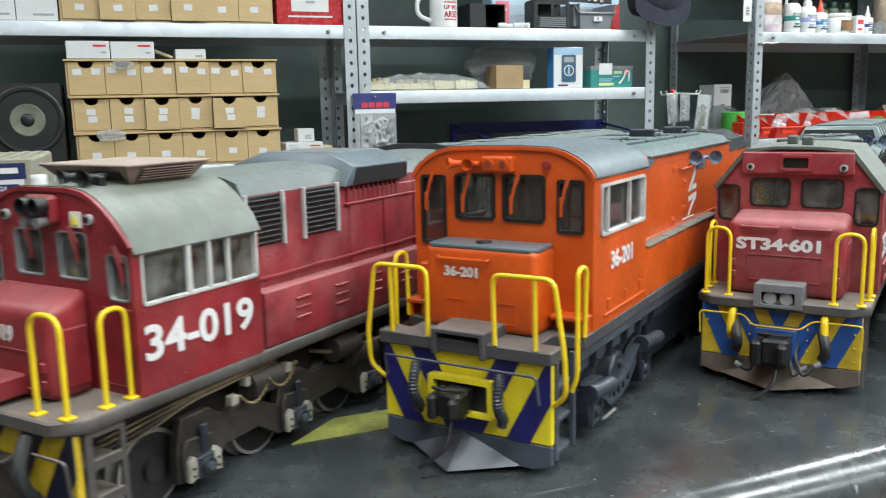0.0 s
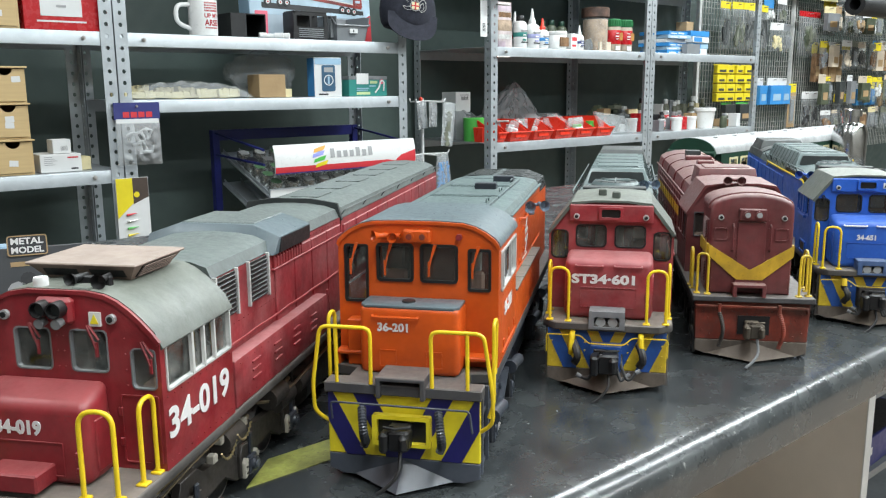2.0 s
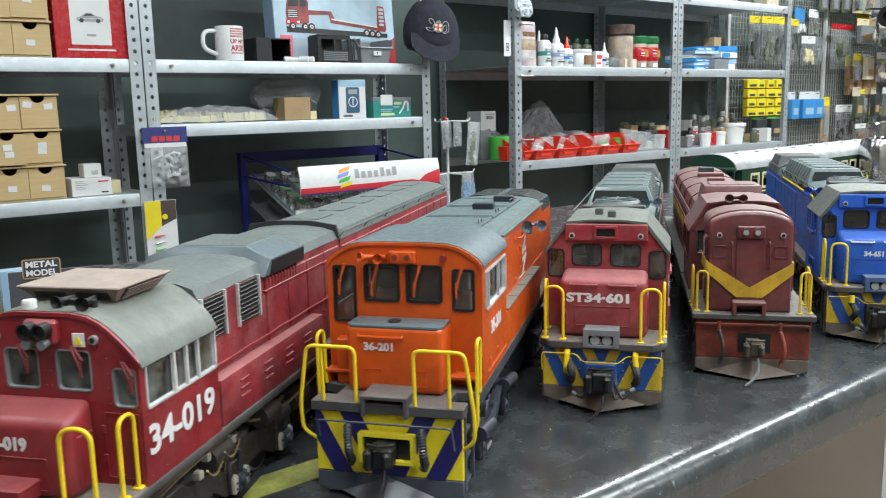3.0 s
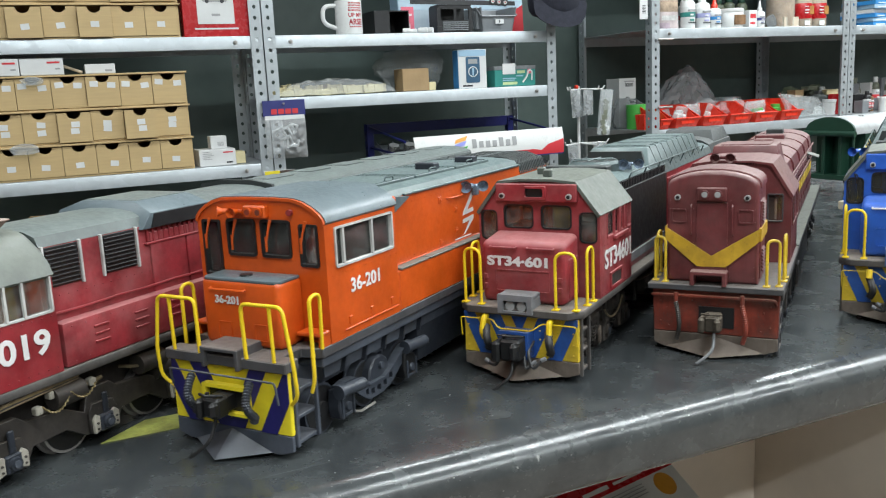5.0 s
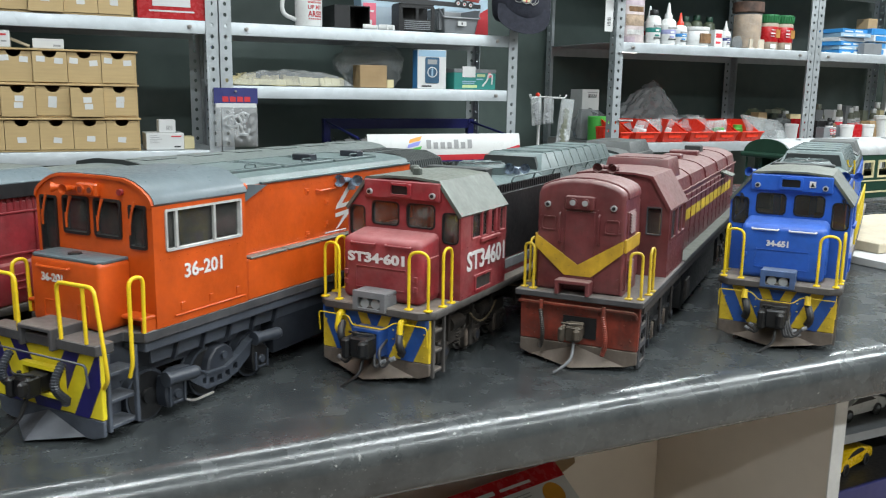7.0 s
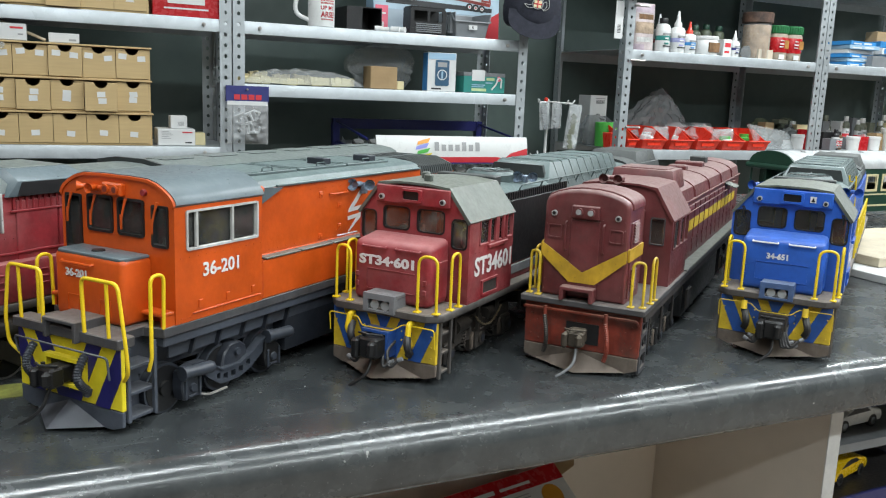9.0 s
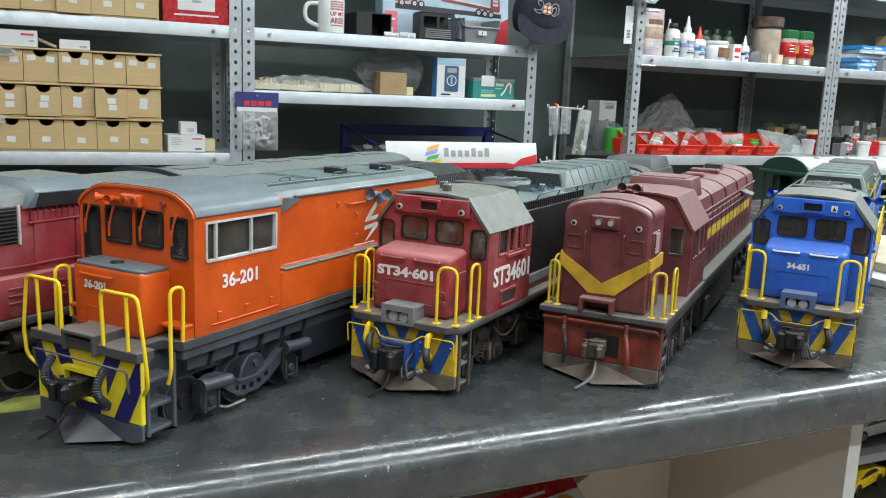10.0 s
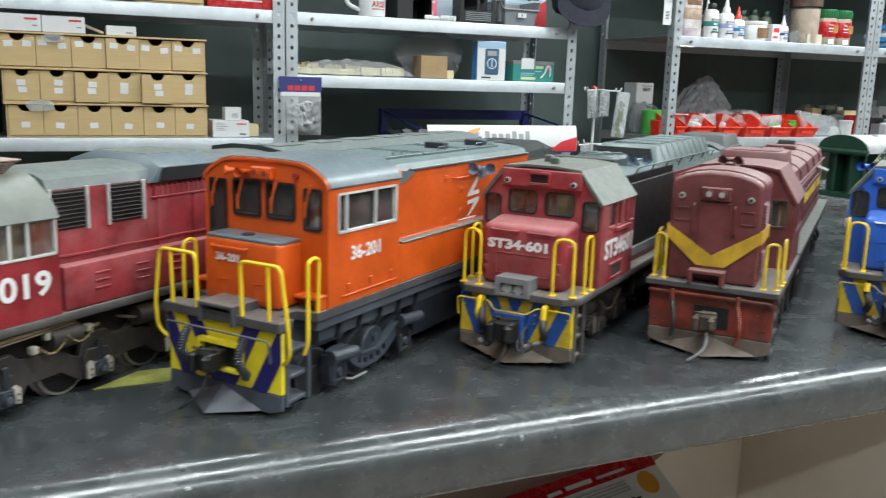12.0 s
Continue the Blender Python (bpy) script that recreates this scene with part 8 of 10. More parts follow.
part("dial_print", dial, WHITE_CARD, mt, smooth=None)
part("knob_print", prism(B(), rounded_rect(0.047, 0.053, 0.041, 0.065, 0.002), "y", -0.0024, -0.0012), SKY_CARD, mt, smooth=None)
bars(mb, "print", INK, ((0.014, 0.048, 0.006, 0.011),), 0.0)

kb = carton("tool_box", 1.436, SHELF_Y + 0.02, 1.1605, 0.155, 0.07, 0.066, TEAL_CARD, "teal hobby tool box with a white sticker on top", "box")
part("sticker", box(B(), 0.030, 0.078, -0.0012, 0.0002, 0.040, 0.075), WHITE_CARD, kb, smooth=None)
part("tool_print", tube(B(), rounded([(0.105, -0.001, 0.012), (0.122, -0.001, 0.030), (0.128, -0.001, 0.052), (0.142, -0.001, 0.050), (0.140, -0.001, 0.018)], 0.008), 0.0028, 6), WHITE_CARD, kb)
part("sun_print", rod(B(), (0.132, -0.0012, 0.048), (0.132, 0.0002, 0.048), 0.008, seg=14), PINK_CARD, kb)
part("lid_band", box(B(), -0.0008, 0.1558, -0.0009, 0.0708, 0.0545, 0.0668, 0.0008), PALE_GREY, kb, "pale grey lid band")
bars(kb, "print", paint("pale_green_print", (0.45, 0.55, 0.28), 0.4, wear=0.05, bump=0.0), ((0.030, 0.085, 0.006, 0.015), (0.085, 0.115, 0.042, 0.051)), 0.0)
bars(kb, "print", SKY_CARD, ((0.030, 0.075, 0.019, 0.022), (0.030, 0.080, 0.025, 0.028), (0.082, 0.108, 0.032, 0.036)), 0.0)

# hanging pouch on the post: printed header, clear bag with silvery parts
hp = thing("hanging_pack", pose(0.652, SHELF_Y - 0.012, 0.985), "clear pouch of silver parts with a blue and red header card", "hanging pack")
part("header", prism(B(), [(0, 0.122), (0.126, 0.122), (0.126, 0.168), (0, 0.168)], "y", -0.001, 0.001), NAVY_CARD, hp, "printed blue header card")
for k in range(4):
    part("red_print", box(B(), 0.024 + 0.021 * k, 0.041 + 0.021 * k, -0.0018, -0.0008, 0.128, 0.143), RED_INK, hp, smooth=None)
part("white_print", box(B(), 0.004, 0.122, -0.0017, -0.0008, 0.112, 0.124), WHITE_CARD, hp, smooth=None)
part("hook", rod(B(), (0.062, -0.008, 0.158), (0.062, 0.012, 0.158), 0.003, seg=8), STEEL, hp)
pch = B()
bmesh.ops.create_grid(pch, x_segments=40, y_segments=40, size=0.5)
for v in pch.verts:
    e = max(0.0, 1 - (abs(v.co.x) * 2) ** 4) * max(0.0, 1 - (abs(v.co.y) * 2) ** 4)
    v.co = Vector((v.co.x * 0.122 + 0.063, -0.002 - e * (0.016 + 0.010 * noise.noise(v.co * 7) + 0.004 * abs(noise.noise(v.co * 19))), v.co.y * 0.115 + 0.056))
part("film", pch, film("silvery_film_pouch", haze=0.28, colour=(0.8, 0.8, 0.8)), hp, "clear film pouch", smooth=80)
for k in range(7):
    a = r5.uniform(0, 3.1)
    x, z = 0.063 + r5.uniform(-0.03, 0.03), 0.045 + r5.uniform(-0.025, 0.03)
    part("silver_part", tube(B(), [(x, -0.006, z), (x + 0.028 * math.cos(a), -0.010, z + 0.028 * math.sin(a)), (x + 0.04 * math.cos(a + 0.6), -0.008, z + 0.03 * math.sin(a + 0.6))], 0.0045, 6), paint("silver_cast_metal", (0.6, 0.61, 0.62), 0.35, wear=0.1, metal=0.3) if k == 0 else bpy.data.materials["silver_cast_metal"], hp)

# yellow blister card below it
yc = thing("hanging_card", pose(0.642, SHELF_Y - 0.010, 0.745), "yellow and white card of small tapered tools", "hanging card")
part("card", box(B(), 0, 0.090, 0, 0.0014, 0, 0.205), WHITE_CARD, yc, smooth=None)
part("yellow_print", prism(B(), [(0.001, 0.095), (0.046, 0.135), (0.046, 0.204), (0.001, 0.204)], "y", -0.0008, 0.0002), YELLOW_CARD, yc, smooth=None)
part("dark_print", prism(B(), [(0.046, 0.132), (0.089, 0.150), (0.089, 0.204), (0.046, 0.204)], "y", -0.0008, 0.0002), paint("dark_brown_print", (0.06, 0.04, 0.03), 0.5, wear=0.05), yc, smooth=None)
part("dot_print", rod(B(), (0.056, -0.0014, 0.158), (0.056, -0.0004, 0.158), 0.008, seg=12), YELLOW_CARD, yc)
for k in range(5):
    part("tool_tip", rod(B(), (0.024, -0.004, 0.104 - 0.019 * k), (0.054, -0.003, 0.107 - 0.019 * k), 0.0035, 0.0006, seg=8), (RED_INK, TIN, GREEN_PLASTIC, YELLOW_CARD, TIN)[k], yc)

# ---------------------------------------------------------------- the paint stand
ps = thing("paint_stand", pose(0, 0, 0.7205), "blue steel counter stand with sloping trays of paint tins", "paint stand")
for x in (1.085, 1.640):
    part("post", box(B(), x - 0.012, x + 0.012, 2.575, 2.60, 0, 0.335, 0.001), BLUE_STEEL, ps)
    part("base_bar", box(B(), x - 0.012, x + 0.012, 2.30, 2.575, 0, 0.02, 0.001), BLUE_STEEL, ps)
    part("brace", rod(B(), (x, 2.585, 0.325), (x, 2.262, 0.285), 0.004, seg=8), BLUE_STEEL, ps)
    part("brace", rod(B(), (x, 2.585, 0.255), (x, 2.262, 0.240), 0.004, seg=8), BLUE_STEEL, ps)
part("top_bar", box(B(), 1.097, 1.628, 2.578, 2.598, 0.300, 0.335, 0.001), BLUE_STEEL, ps)
for k, (zb, zf) in enumerate(((0.255, 0.135), (0.155, 0.035))):
    ty = prism(B(), [(2.575, zb), (2.262, zf), (2.262, zf + 0.03), (2.266, zf + 0.03), (2.266, zf + 0.006), (2.575, zb + 0.006)], "x", 1.100, 1.626)
    tr_ = part("tray", ty, ZINC, ps, "sloping grey steel tray", smooth=None)
    part("price_strip", box(B(), 1.102, 1.624, 2.2605, 2.2622, zf + 0.004, zf + 0.026), WHITE_CARD, tr_, smooth=None)
    for i in range(9):
        part("divider", prism(B(), [(2.57, zb + 0.006), (2.27, zf + 0.006), (2.27, zf + 0.018), (2.57, zb + 0.018)], "x", 1.104 + 0.058 * i, 1.1052 + 0.058 * i), ZINC, tr_, smooth=None)
sign = B()
prof = []
for k in range(9):
    a = radians(-8 + 9.5 * k)
    prof.append((2.262 - 0.03 + 0.034 * (1 - math.cos(a)) - 0.012 * k / 8, 0.212 + 0.0108 * k))
prof += [(y + 0.003, z) for y, z in prof[::-1]]
part("sign_board", prism(sign, prof, "x", 1.105, 1.648), WHITE_PLASTIC, ps, "curved white header sign with a rainbow swoosh and red wave", smooth=40)


def sign_y(z):
    k = min(8, max(0, (z - 0.212) / 0.0108))
    a = radians(-8 + 9.5 * k)
    return 2.262 - 0.03 + 0.034 * (1 - math.cos(a)) - 0.012 * k / 8


def on_sign(name, pts, mat, lift=0.0008):
    """A printed patch that follows the sign's curve: a strip between two lines of points."""
    bm = B()
    lo, hi = pts
    n = 5
    grid = []
    for (x0, z0), (x1, z1) in zip(lo, hi):
        grid.append([bm.verts.new((x0 + (x1 - x0) * t / n, sign_y(z0 + (z1 - z0) * t / n) - lift, z0 + (z1 - z0) * t / n)) for t in range(n + 1)])
    for a, b in zip(grid, grid[1:]):
        for t in range(n):
            bm.faces.new((a[t], b[t], b[t + 1], a[t + 1]))
    return part(name, bm, mat, ps, smooth=40)


on_sign("red_print", ([(1.106, 0.2125), (1.35, 0.2125), (1.53, 0.2125), (1.575, 0.2125), (1.60, 0.2125), (1.647, 0.2125)], [(1.106, 0.232), (1.35, 0.232), (1.53, 0.233), (1.560, 0.228), (1.585, 0.246), (1.647, 0.262)]), RED_INK)
on_sign("navy_print", ([(1.106, 0.2105), (1.35, 0.2105), (1.647, 0.2105)], [(1.106, 0.2145), (1.35, 0.2145), (1.647, 0.2145)]), NAVY_CARD, 0.0016)
for k, m_ in enumerate((paint("orange_print", (0.85, 0.33, 0.05), 0.4, wear=0.03), paint("violet_blue_print", (0.25, 0.27, 0.65), 0.4, wear=0.03), GREEN_PLASTIC, YELLOW_CARD)):
    z = 0.284 - 0.0155 * k
    dx = (0.006, 0.0, 0.004, 0.010)[k]
    on_sign("swoosh_print", ([(1.236 + dx, z - 0.014), (1.255 + dx, z - 0.010), (1.275 + dx, z - 0.006)], [(1.240 + dx, z - 0.003), (1.260 + dx, z + 0.003), (1.284 + dx, z + 0.008)]), m_, 0.0014)
for k in range(7):
    x = 1.303 + 0.0245 * k
    on_sign("letter_bar", ([(x, 0.252), (x + 0.016, 0.252)], [(x, 0.272 if k not in (0, 4, 6) else 0.280), (x + 0.016, 0.272 if k not in (0, 4, 6) else 0.280)]), GREY_INK, 0.0014)
TINS = [paint("tin_lid_" + n, c, 0.35, wear=0.06) for n, c in (("grey", (0.25, 0.25, 0.25)), ("pale", (0.5, 0.5, 0.48)), ("silver", (0.42, 0.42, 0.42)), ("green", (0.05, 0.11, 0.05)), ("dark", (0.03, 0.03, 0.035)), ("red", (0.35, 0.03, 0.03)), ("tan", (0.32, 0.22, 0.12)), ("blue", (0.05, 0.09, 0.22)))]
rt = random.Random(9)
for row in range(5):
    for i in range(9):
        x = 1.133 + 0.0578 * i
        y = 2.292 + 0.050 * row
        z = 0.7205 + 0.141 + (y - 2.262) * 0.383 + 0.001
        tl = thing("paint_tin", pose(x, y, z, 21, 0, 0), "small silver paint tin with a coloured lid", "paint tin", "paint tins on the stand")
        part("tin", lathe(B(), [(0.0205, 0), (0.0210, 0.002), (0.0210, 0.030), (0.0200, 0.032), (0.0210, 0.033), (0.0210, 0.036)], 16), TIN, tl)
        part("lid", rod(B(), (0, 0, 0.0352), (0, 0, 0.0368), 0.0172, seg=16), rt.choice(TINS[:5]), tl)

# ---------------------------------------------------------------- between the units
cb = carton("tall_box", 2.092, 2.520, 0.9785, 0.073, 0.10, 0.192, WHITE_CARD, "tall white carton with a barcode sticker", "box", turn=-7)
bars(cb, "barcode", INK, [(0.026 + 0.0045 * k, 0.028 + 0.0045 * k + 0.0008 * (k % 2), 0.160, 0.174) for k in range(8)], 0.0)
bars(cb, "print", GREY_INK, ((0.022, 0.064, 0.178, 0.182),), 0.0)
HX, HY = 1.832, 2.414
hr = thing("hook_rack", pose(HX, HY, 0.0), "white floor-standing hook rack hung with clear parts packs", "hook rack")
part("pole", rod(B(), (0, 0, 0.010), (0, 0, 1.150), 0.0055), WHITE_PLASTIC, hr)
part("foot", lathe(B(), [(0.16, 0.0), (0.16, 0.008), (0.15, 0.012), (0.0, 0.014)], 32), WHITE_PLASTIC, hr)
part("cap", ball(B(), (-0.010, -0.004, 1.147), 0.008), RED_PLASTIC, hr)
for zz, ends in ((1.140, ((-0.055, -0.03), (0.130, 0.02), (0.02, 0.10), (0.05, -0.06))), (0.945, ((-0.060, 0.0), (0.140, 0.01), (0.03, 0.10), (0.03, -0.08)))):
    for ex, ey in ends:
        part("arm", tube(B(), [(0, 0, zz), (ex * 0.92, ey * 0.92, zz - 0.004), (ex, ey, zz + 0.008)], 0.0030, 6), WHITE_PLASTIC, hr)
rk = random.Random(18)
for k, (x, y, w, h, zt, fill) in enumerate(((-0.055, -0.035, 0.050, 0.100, 1.138, GREY_PLASTIC), (-0.020, -0.050, 0.055, 0.090, 1.136, GREY_PLASTIC), (0.040, -0.050, 0.050, 0.160, 1.136, OLIVE_GREY), (0.085, 0.000, 0.045, 0.150, 1.136, WHITE_PLASTIC),
                                           (0.035, -0.020, 0.034, 0.150, 0.943, BLUE_CARD), (0.072, -0.010, 0.034, 0.145, 0.943, BLUE_CARD), (0.108, 0.000, 0.030, 0.140, 0.943, BLUE_CARD), (-0.050, -0.010, 0.040, 0.110, 0.943, GREY_PLASTIC))):
    pk = thing("parts_pack", pose(HX + x, HY + y, zt - h, 0, rk.uniform(-9, 9), rk.uniform(-20, 20)), "clear pack of small blue parts on a hook" if fill is BLUE_CARD else "clear pack of small pale parts on a hook", "parts pack", "parts packs")
    part("film", pillow(B(), w, h, 0.018, k * 3.7), CLEAR, pk, smooth=50)
    for j in range(7):
        zz = h * (0.06 + 0.11 * j)
        pc_ = box(B(), -w * rk.uniform(0.12, 0.3), w * rk.uniform(0.12, 0.3), -0.004, 0.004, -h * 0.05, h * rk.uniform(0.04, 0.09), 0.0015)
        pc_.transform(pose(w * rk.uniform(0.4, 0.6), -0.009, zz, 0, rk.uniform(-40, 40), 0))
        part("filling", pc_, fill, pk)
solid("green_tub", lathe(B(), [(0.038, 0), (0.040, 0.002), (0.042, 0.090), (0.040, 0.092), (0.030, 0.092), (0.030, 0.002)], 28), GREEN_PLASTIC, "bright green plastic tub behind the post", "tub", m=pose(2.120, 2.445, 0.9785))

# red picking bins
bin_w = 0.128


def picking_bin(x, y, z, bin_w=bin_w):
    """An open bin: tapered front with a rolled lip, sides that rise behind it."""
    t = thing("parts_bin", pose(x, y, z), "red plastic picking bin with odd parts", "parts bin", "row of red parts bins")
    w, g = bin_w - 0.004, 0.013
    bm = B()
    side = [(0.0, 0.0), (0.165, 0.0), (0.175, 0.082), (0.092, 0.082), (0.010, 0.038), (-0.016, 0.036)]
    for u, lean in ((0.0, -1), (w, 1)):
        lo, hi = [], []
        for p, q in side:
            o = lean * g * (q / 0.064 - 1)
            lo.append(bm.verts.new((u + o, p, q)))
            hi.append(bm.verts.new((u + o - lean * 0.0025, p, q)))
        bm.faces.new(lo)
        bm.faces.new(hi[::-1])
        for i in range(len(side)):
            j = (i + 1) % len(side)
            bm.faces.new((lo[i], hi[i], hi[j], lo[j]))
    box(bm, g, w - g, 0, 0.165, 0, 0.003)
    for ya, yb, h in ((0.0, -0.016, 0.036), (0.162, 0.172, 0.082)):
        o = g * (h / 0.064 - 1)
        vs = [bm.verts.new(p) for p in ((g, ya, 0), (w - g, ya, 0), (w + o, yb, h), (-o, yb, h), (g, ya + 0.003, 0), (w - g, ya + 0.003, 0), (w + o, yb + 0.003, h), (-o, yb + 0.003, h))]
        for f in ((0, 1, 2, 3), (7, 6, 5, 4), (3, 2, 6, 7), (0, 4, 5, 1)):
            bm.faces.new([vs[i] for i in f])
    bmesh.ops.recalc_face_normals(bm, faces=bm.faces)
    part("bin", bm, RED_PLASTIC, t, smooth=None)
    part("lip", rod(B(), (0.004, -0.0165, 0.0355), (w - 0.004, -0.0165, 0.0355), 0.003, seg=8), RED_PLASTIC, t)
    part("label_slot", box(B(), w * 0.25, w * 0.75, -0.0135, -0.008, 0.014, 0.026, 0.001), RED_PLASTIC, t)
    return t


picking_bin(2.105, SHELF_Y + 0.02, 0.9790, 0.066)
rs_ = thing("red_tub", pose(2.071, 2.345, 0.9790), "narrow red plastic tub beside the post", "tub")
part("body", frustum(B(), (0.004, 0.027, 0.004, 0.046), 0.0, (0.0, 0.031, 0.0, 0.050), 0.052), RED_PLASTIC, rs_)
part("rim", box(B(), -0.001, 0.032, -0.002, 0.052, 0.050, 0.056, 0.002), RED_PLASTIC, rs_)
for k in range(5):
    picking_bin(2.175 + 0.131 * k, SHELF_Y + 0.02, 0.9790)
rb_ = random.Random(21)
for k in range(9):
    x, y = rb_.uniform(2.19, 2.80), SHELF_Y + rb_.uniform(0.05, 0.15)
    mt_ = rb_.choice((WHITE_PLASTIC, GREY_PLASTIC, BEIGE_CARD, GREEN_PLASTIC, OLIVE_GREY, WHITE_CARD))
    if k % 3 == 0:
        solid("small_jar", lathe(B(), [(0.020, 0), (0.022, 0.003), (0.022, 0.040), (0.018, 0.044), (0.019, 0.046), (0.019, 0.056)], 16), mt_, "small lidded jar among the red bins", "jar", "oddments in the bins", m=pose(x, y, 0.983))
    else:
        w = rb_.uniform(0.03, 0.06)
        o = thing("parts_bag", pose(x, y, 0.985, rb_.uniform(-20, 20), rb_.uniform(-15, 15), rb_.uniform(-30, 30)), "small clear bag of parts in a red bin", "bag of parts", "oddments in the bins")
        part("filling", box(B(), -w / 2, w / 2, -0.012, 0.012, 0.004, rb_.uniform(0.03, 0.06), 0.004), mt_, o)
        fb_ = pillow(B(), w + 0.02, 0.075, 0.036, k * 2.3)
        fb_.transform(Matrix.Translation((-w / 2 - 0.01, 0.018, 0)))
        part("film", fb_, CLEAR, o, smooth=50)
def drawn_bag(m, w, d, h, lean, mat, label, seed):
    """A soft bag that rises in flat creased facets to one drawn-up point."""
    r = random.Random(seed)
    bm = B()
    bmesh.ops.create_icosphere(bm, subdivisions=4, radius=1.0)
    off = Vector((r.uniform(0, 50), r.uniform(0, 50), r.uniform(0, 50)))
    for v in bm.verts:
        p = v.co.copy()
        up = (p.z + 1) / 2
        a = math.atan2(p.y, p.x)
        crease = 1 - 2 * abs(noise.noise(p * 3.4 + off))
        fine_ = 1 - 2 * abs(noise.noise(p * 8.5 + off * 2))
        rad = (min(1.0, up * 9) * (1 - up) ** 0.72) * (1 + 0.12 * math.sin(5 * a + 1.0) + 0.30 * crease + 0.15 * fine_)
        v.co = Vector((math.cos(a) * rad * w / 2 + lean * up ** 1.5, math.sin(a) * rad * d / 2, h * up ** 1.25))
    ob = new("plastic_bag", finish("plastic_bag", bm, mat, 10))
    ob.matrix_world = m
    return tagged(ob, label, "plastic bag")


SMOKY = film("smoky_grey_plastic_bag", (0.72, 0.74, 0.75), haze=0.45, colour=(0.36, 0.37, 0.375))
drawn_bag(pose(2.42, SHELF_Y + 0.26, 0.9785), 0.38, 0.22, 0.235, 0.035, SMOKY, "large crumpled grey polythene bag with a drawn-up top", 31)
ro_ = random.Random(77)
for k in range(11):
    x, zz = 2.60 + 0.028 * (k % 8) + ro_.uniform(-0.006, 0.006), 0.9785 + (0.062 if k > 7 else 0.0)
    w, h = ro_.uniform(0.036, 0.05), 0.055 if k < 8 else 0.035
    o = thing("parts_box", pose(x, SHELF_Y + 0.22 + 0.035 * (k % 2), zz, 0, 0, ro_.uniform(-8, 8)), "small clear box of pale parts behind the red bins", "parts box", "clear parts boxes")
    part("case", box(B(), 0, w, 0, 0.032, 0, h, 0.002), BLISTER, o)
    part("filling", box(B(), 0.004, w - 0.004, 0.004, 0.028, 0.002, h * 0.7, 0.003), ro_.choice((CREAM_PLASTIC, GREY_PLASTIC, WHITE_PLASTIC, KRAFT)), o)
crumpled("plastic_bag", pose(2.60, SHELF_Y + 0.19, 0.9785), 0.20, 0.10, 0.14, CLEAR, "heap of clear plastic bags", "plastic bag", 44)
crumpled("plastic_bag", pose(2.13, SHELF_Y + 0.22, 0.9785), 0.16, 0.13, 0.12, CLOUDY, "smaller crumpled grey polythene bag", "plastic bag", 51)
fl = B()
prism(fl, [(2.80, 0.982), (3.02, 0.981), (2.985, 1.04), (2.955, 1.058), (2.75, 1.082), (2.79, 1.03)], "y", SHELF_Y + 0.06, SHELF_Y + 0.075, 0.002)
solid("plastic_sleeve", fl, CLEAR, "cloudy plastic sleeve leaning on the shelf", "plastic sleeve")

# glue and paint bottles on the shelf above
def bottle(x, y, z, r, h, body, cap_mat, nozzle, band, label, neck=0.45, group="bottles on the shelf"):
    t = thing("bottle", pose(x, y, z), label, "bottle", group)
    hb = h * (0.62 if nozzle else 0.84)
    part("body", lathe(B(), [(r * 0.94, 0), (r, 0.003), (r, hb * 0.86), (r * 0.82, hb * 0.95), (r * neck, hb)], 22), body, t)
    if nozzle:
        part("nozzle", lathe(B(), [(r * neck * 1.1, hb), (r * neck * 1.1, hb + h * 0.08), (r * 0.30, hb + h * 0.14), (r * 0.12, h)], 16), cap_mat, t)
    else:
        part("cap", lathe(B(), [(r * neck * 1.25, hb), (r * neck * 1.3, hb + 0.002), (r * neck * 1.3, h - 0.002), (r * neck * 1.2, h)], 20), cap_mat, t)
    if band:
        part("label", lathe(B(), [(r + 0.0004, hb * 0.14), (r + 0.0005, hb * 0.142), (r + 0.0005, hb * 0.74), (r + 0.0004, hb * 0.745)], 22), WHITE_CARD, t)
        part("label_print", lathe(B(), [(r + 0.0008, hb * 0.40), (r + 0.0009, hb * 0.402), (r + 0.0009, hb * 0.56), (r + 0.0008, hb * 0.565)], 22), RED_INK if band is WHITE_CARD else band, t)
        for k, (fa, fb, wd) in enumerate(((0.18, 0.22, 0.55), (0.26, 0.32, 0.4), (0.60, 0.66, 0.6), (0.44, 0.50, 0.35))):
            part("label_line", box(B(), -r * wd, r * wd * (0.6 if k % 2 else 1.0), -r - 0.0016, -r * 0.80, hb * fa, hb * fb), WHITE_CARD if k == 3 else (INK, band if band is not WHITE_CARD else RED_INK, GREY_INK)[k % 3], t, smooth=None)
    return t


SZ, SY = 1.3385, SHELF_Y + 0.045
bottle(2.264, SY, SZ, 0.027, 0.122, WHITE_PLASTIC, BLACK, False, TEAL_CARD, "white bottle with teal label and black cap")
bottle(2.286, SY + 0.05, SZ, 0.024, 0.142, WHITE_PLASTIC, WHITE_PLASTIC, True, WHITE_CARD, "white glue bottle with a pointed nozzle")
bottle(2.332, SY, SZ, 0.029, 0.152, WHITE_PLASTIC, WHITE_PLASTIC, True, paint("lilac_label", (0.35, 0.36, 0.60), 0.4, wear=0.06), "tall white glue bottle with a violet label")
bottle(2.386, SY - 0.005, SZ, 0.025, 0.118, WHITE_PLASTIC, RED_PLASTIC, True, BLUE_CARD, "small white glue bottle with a red nozzle")
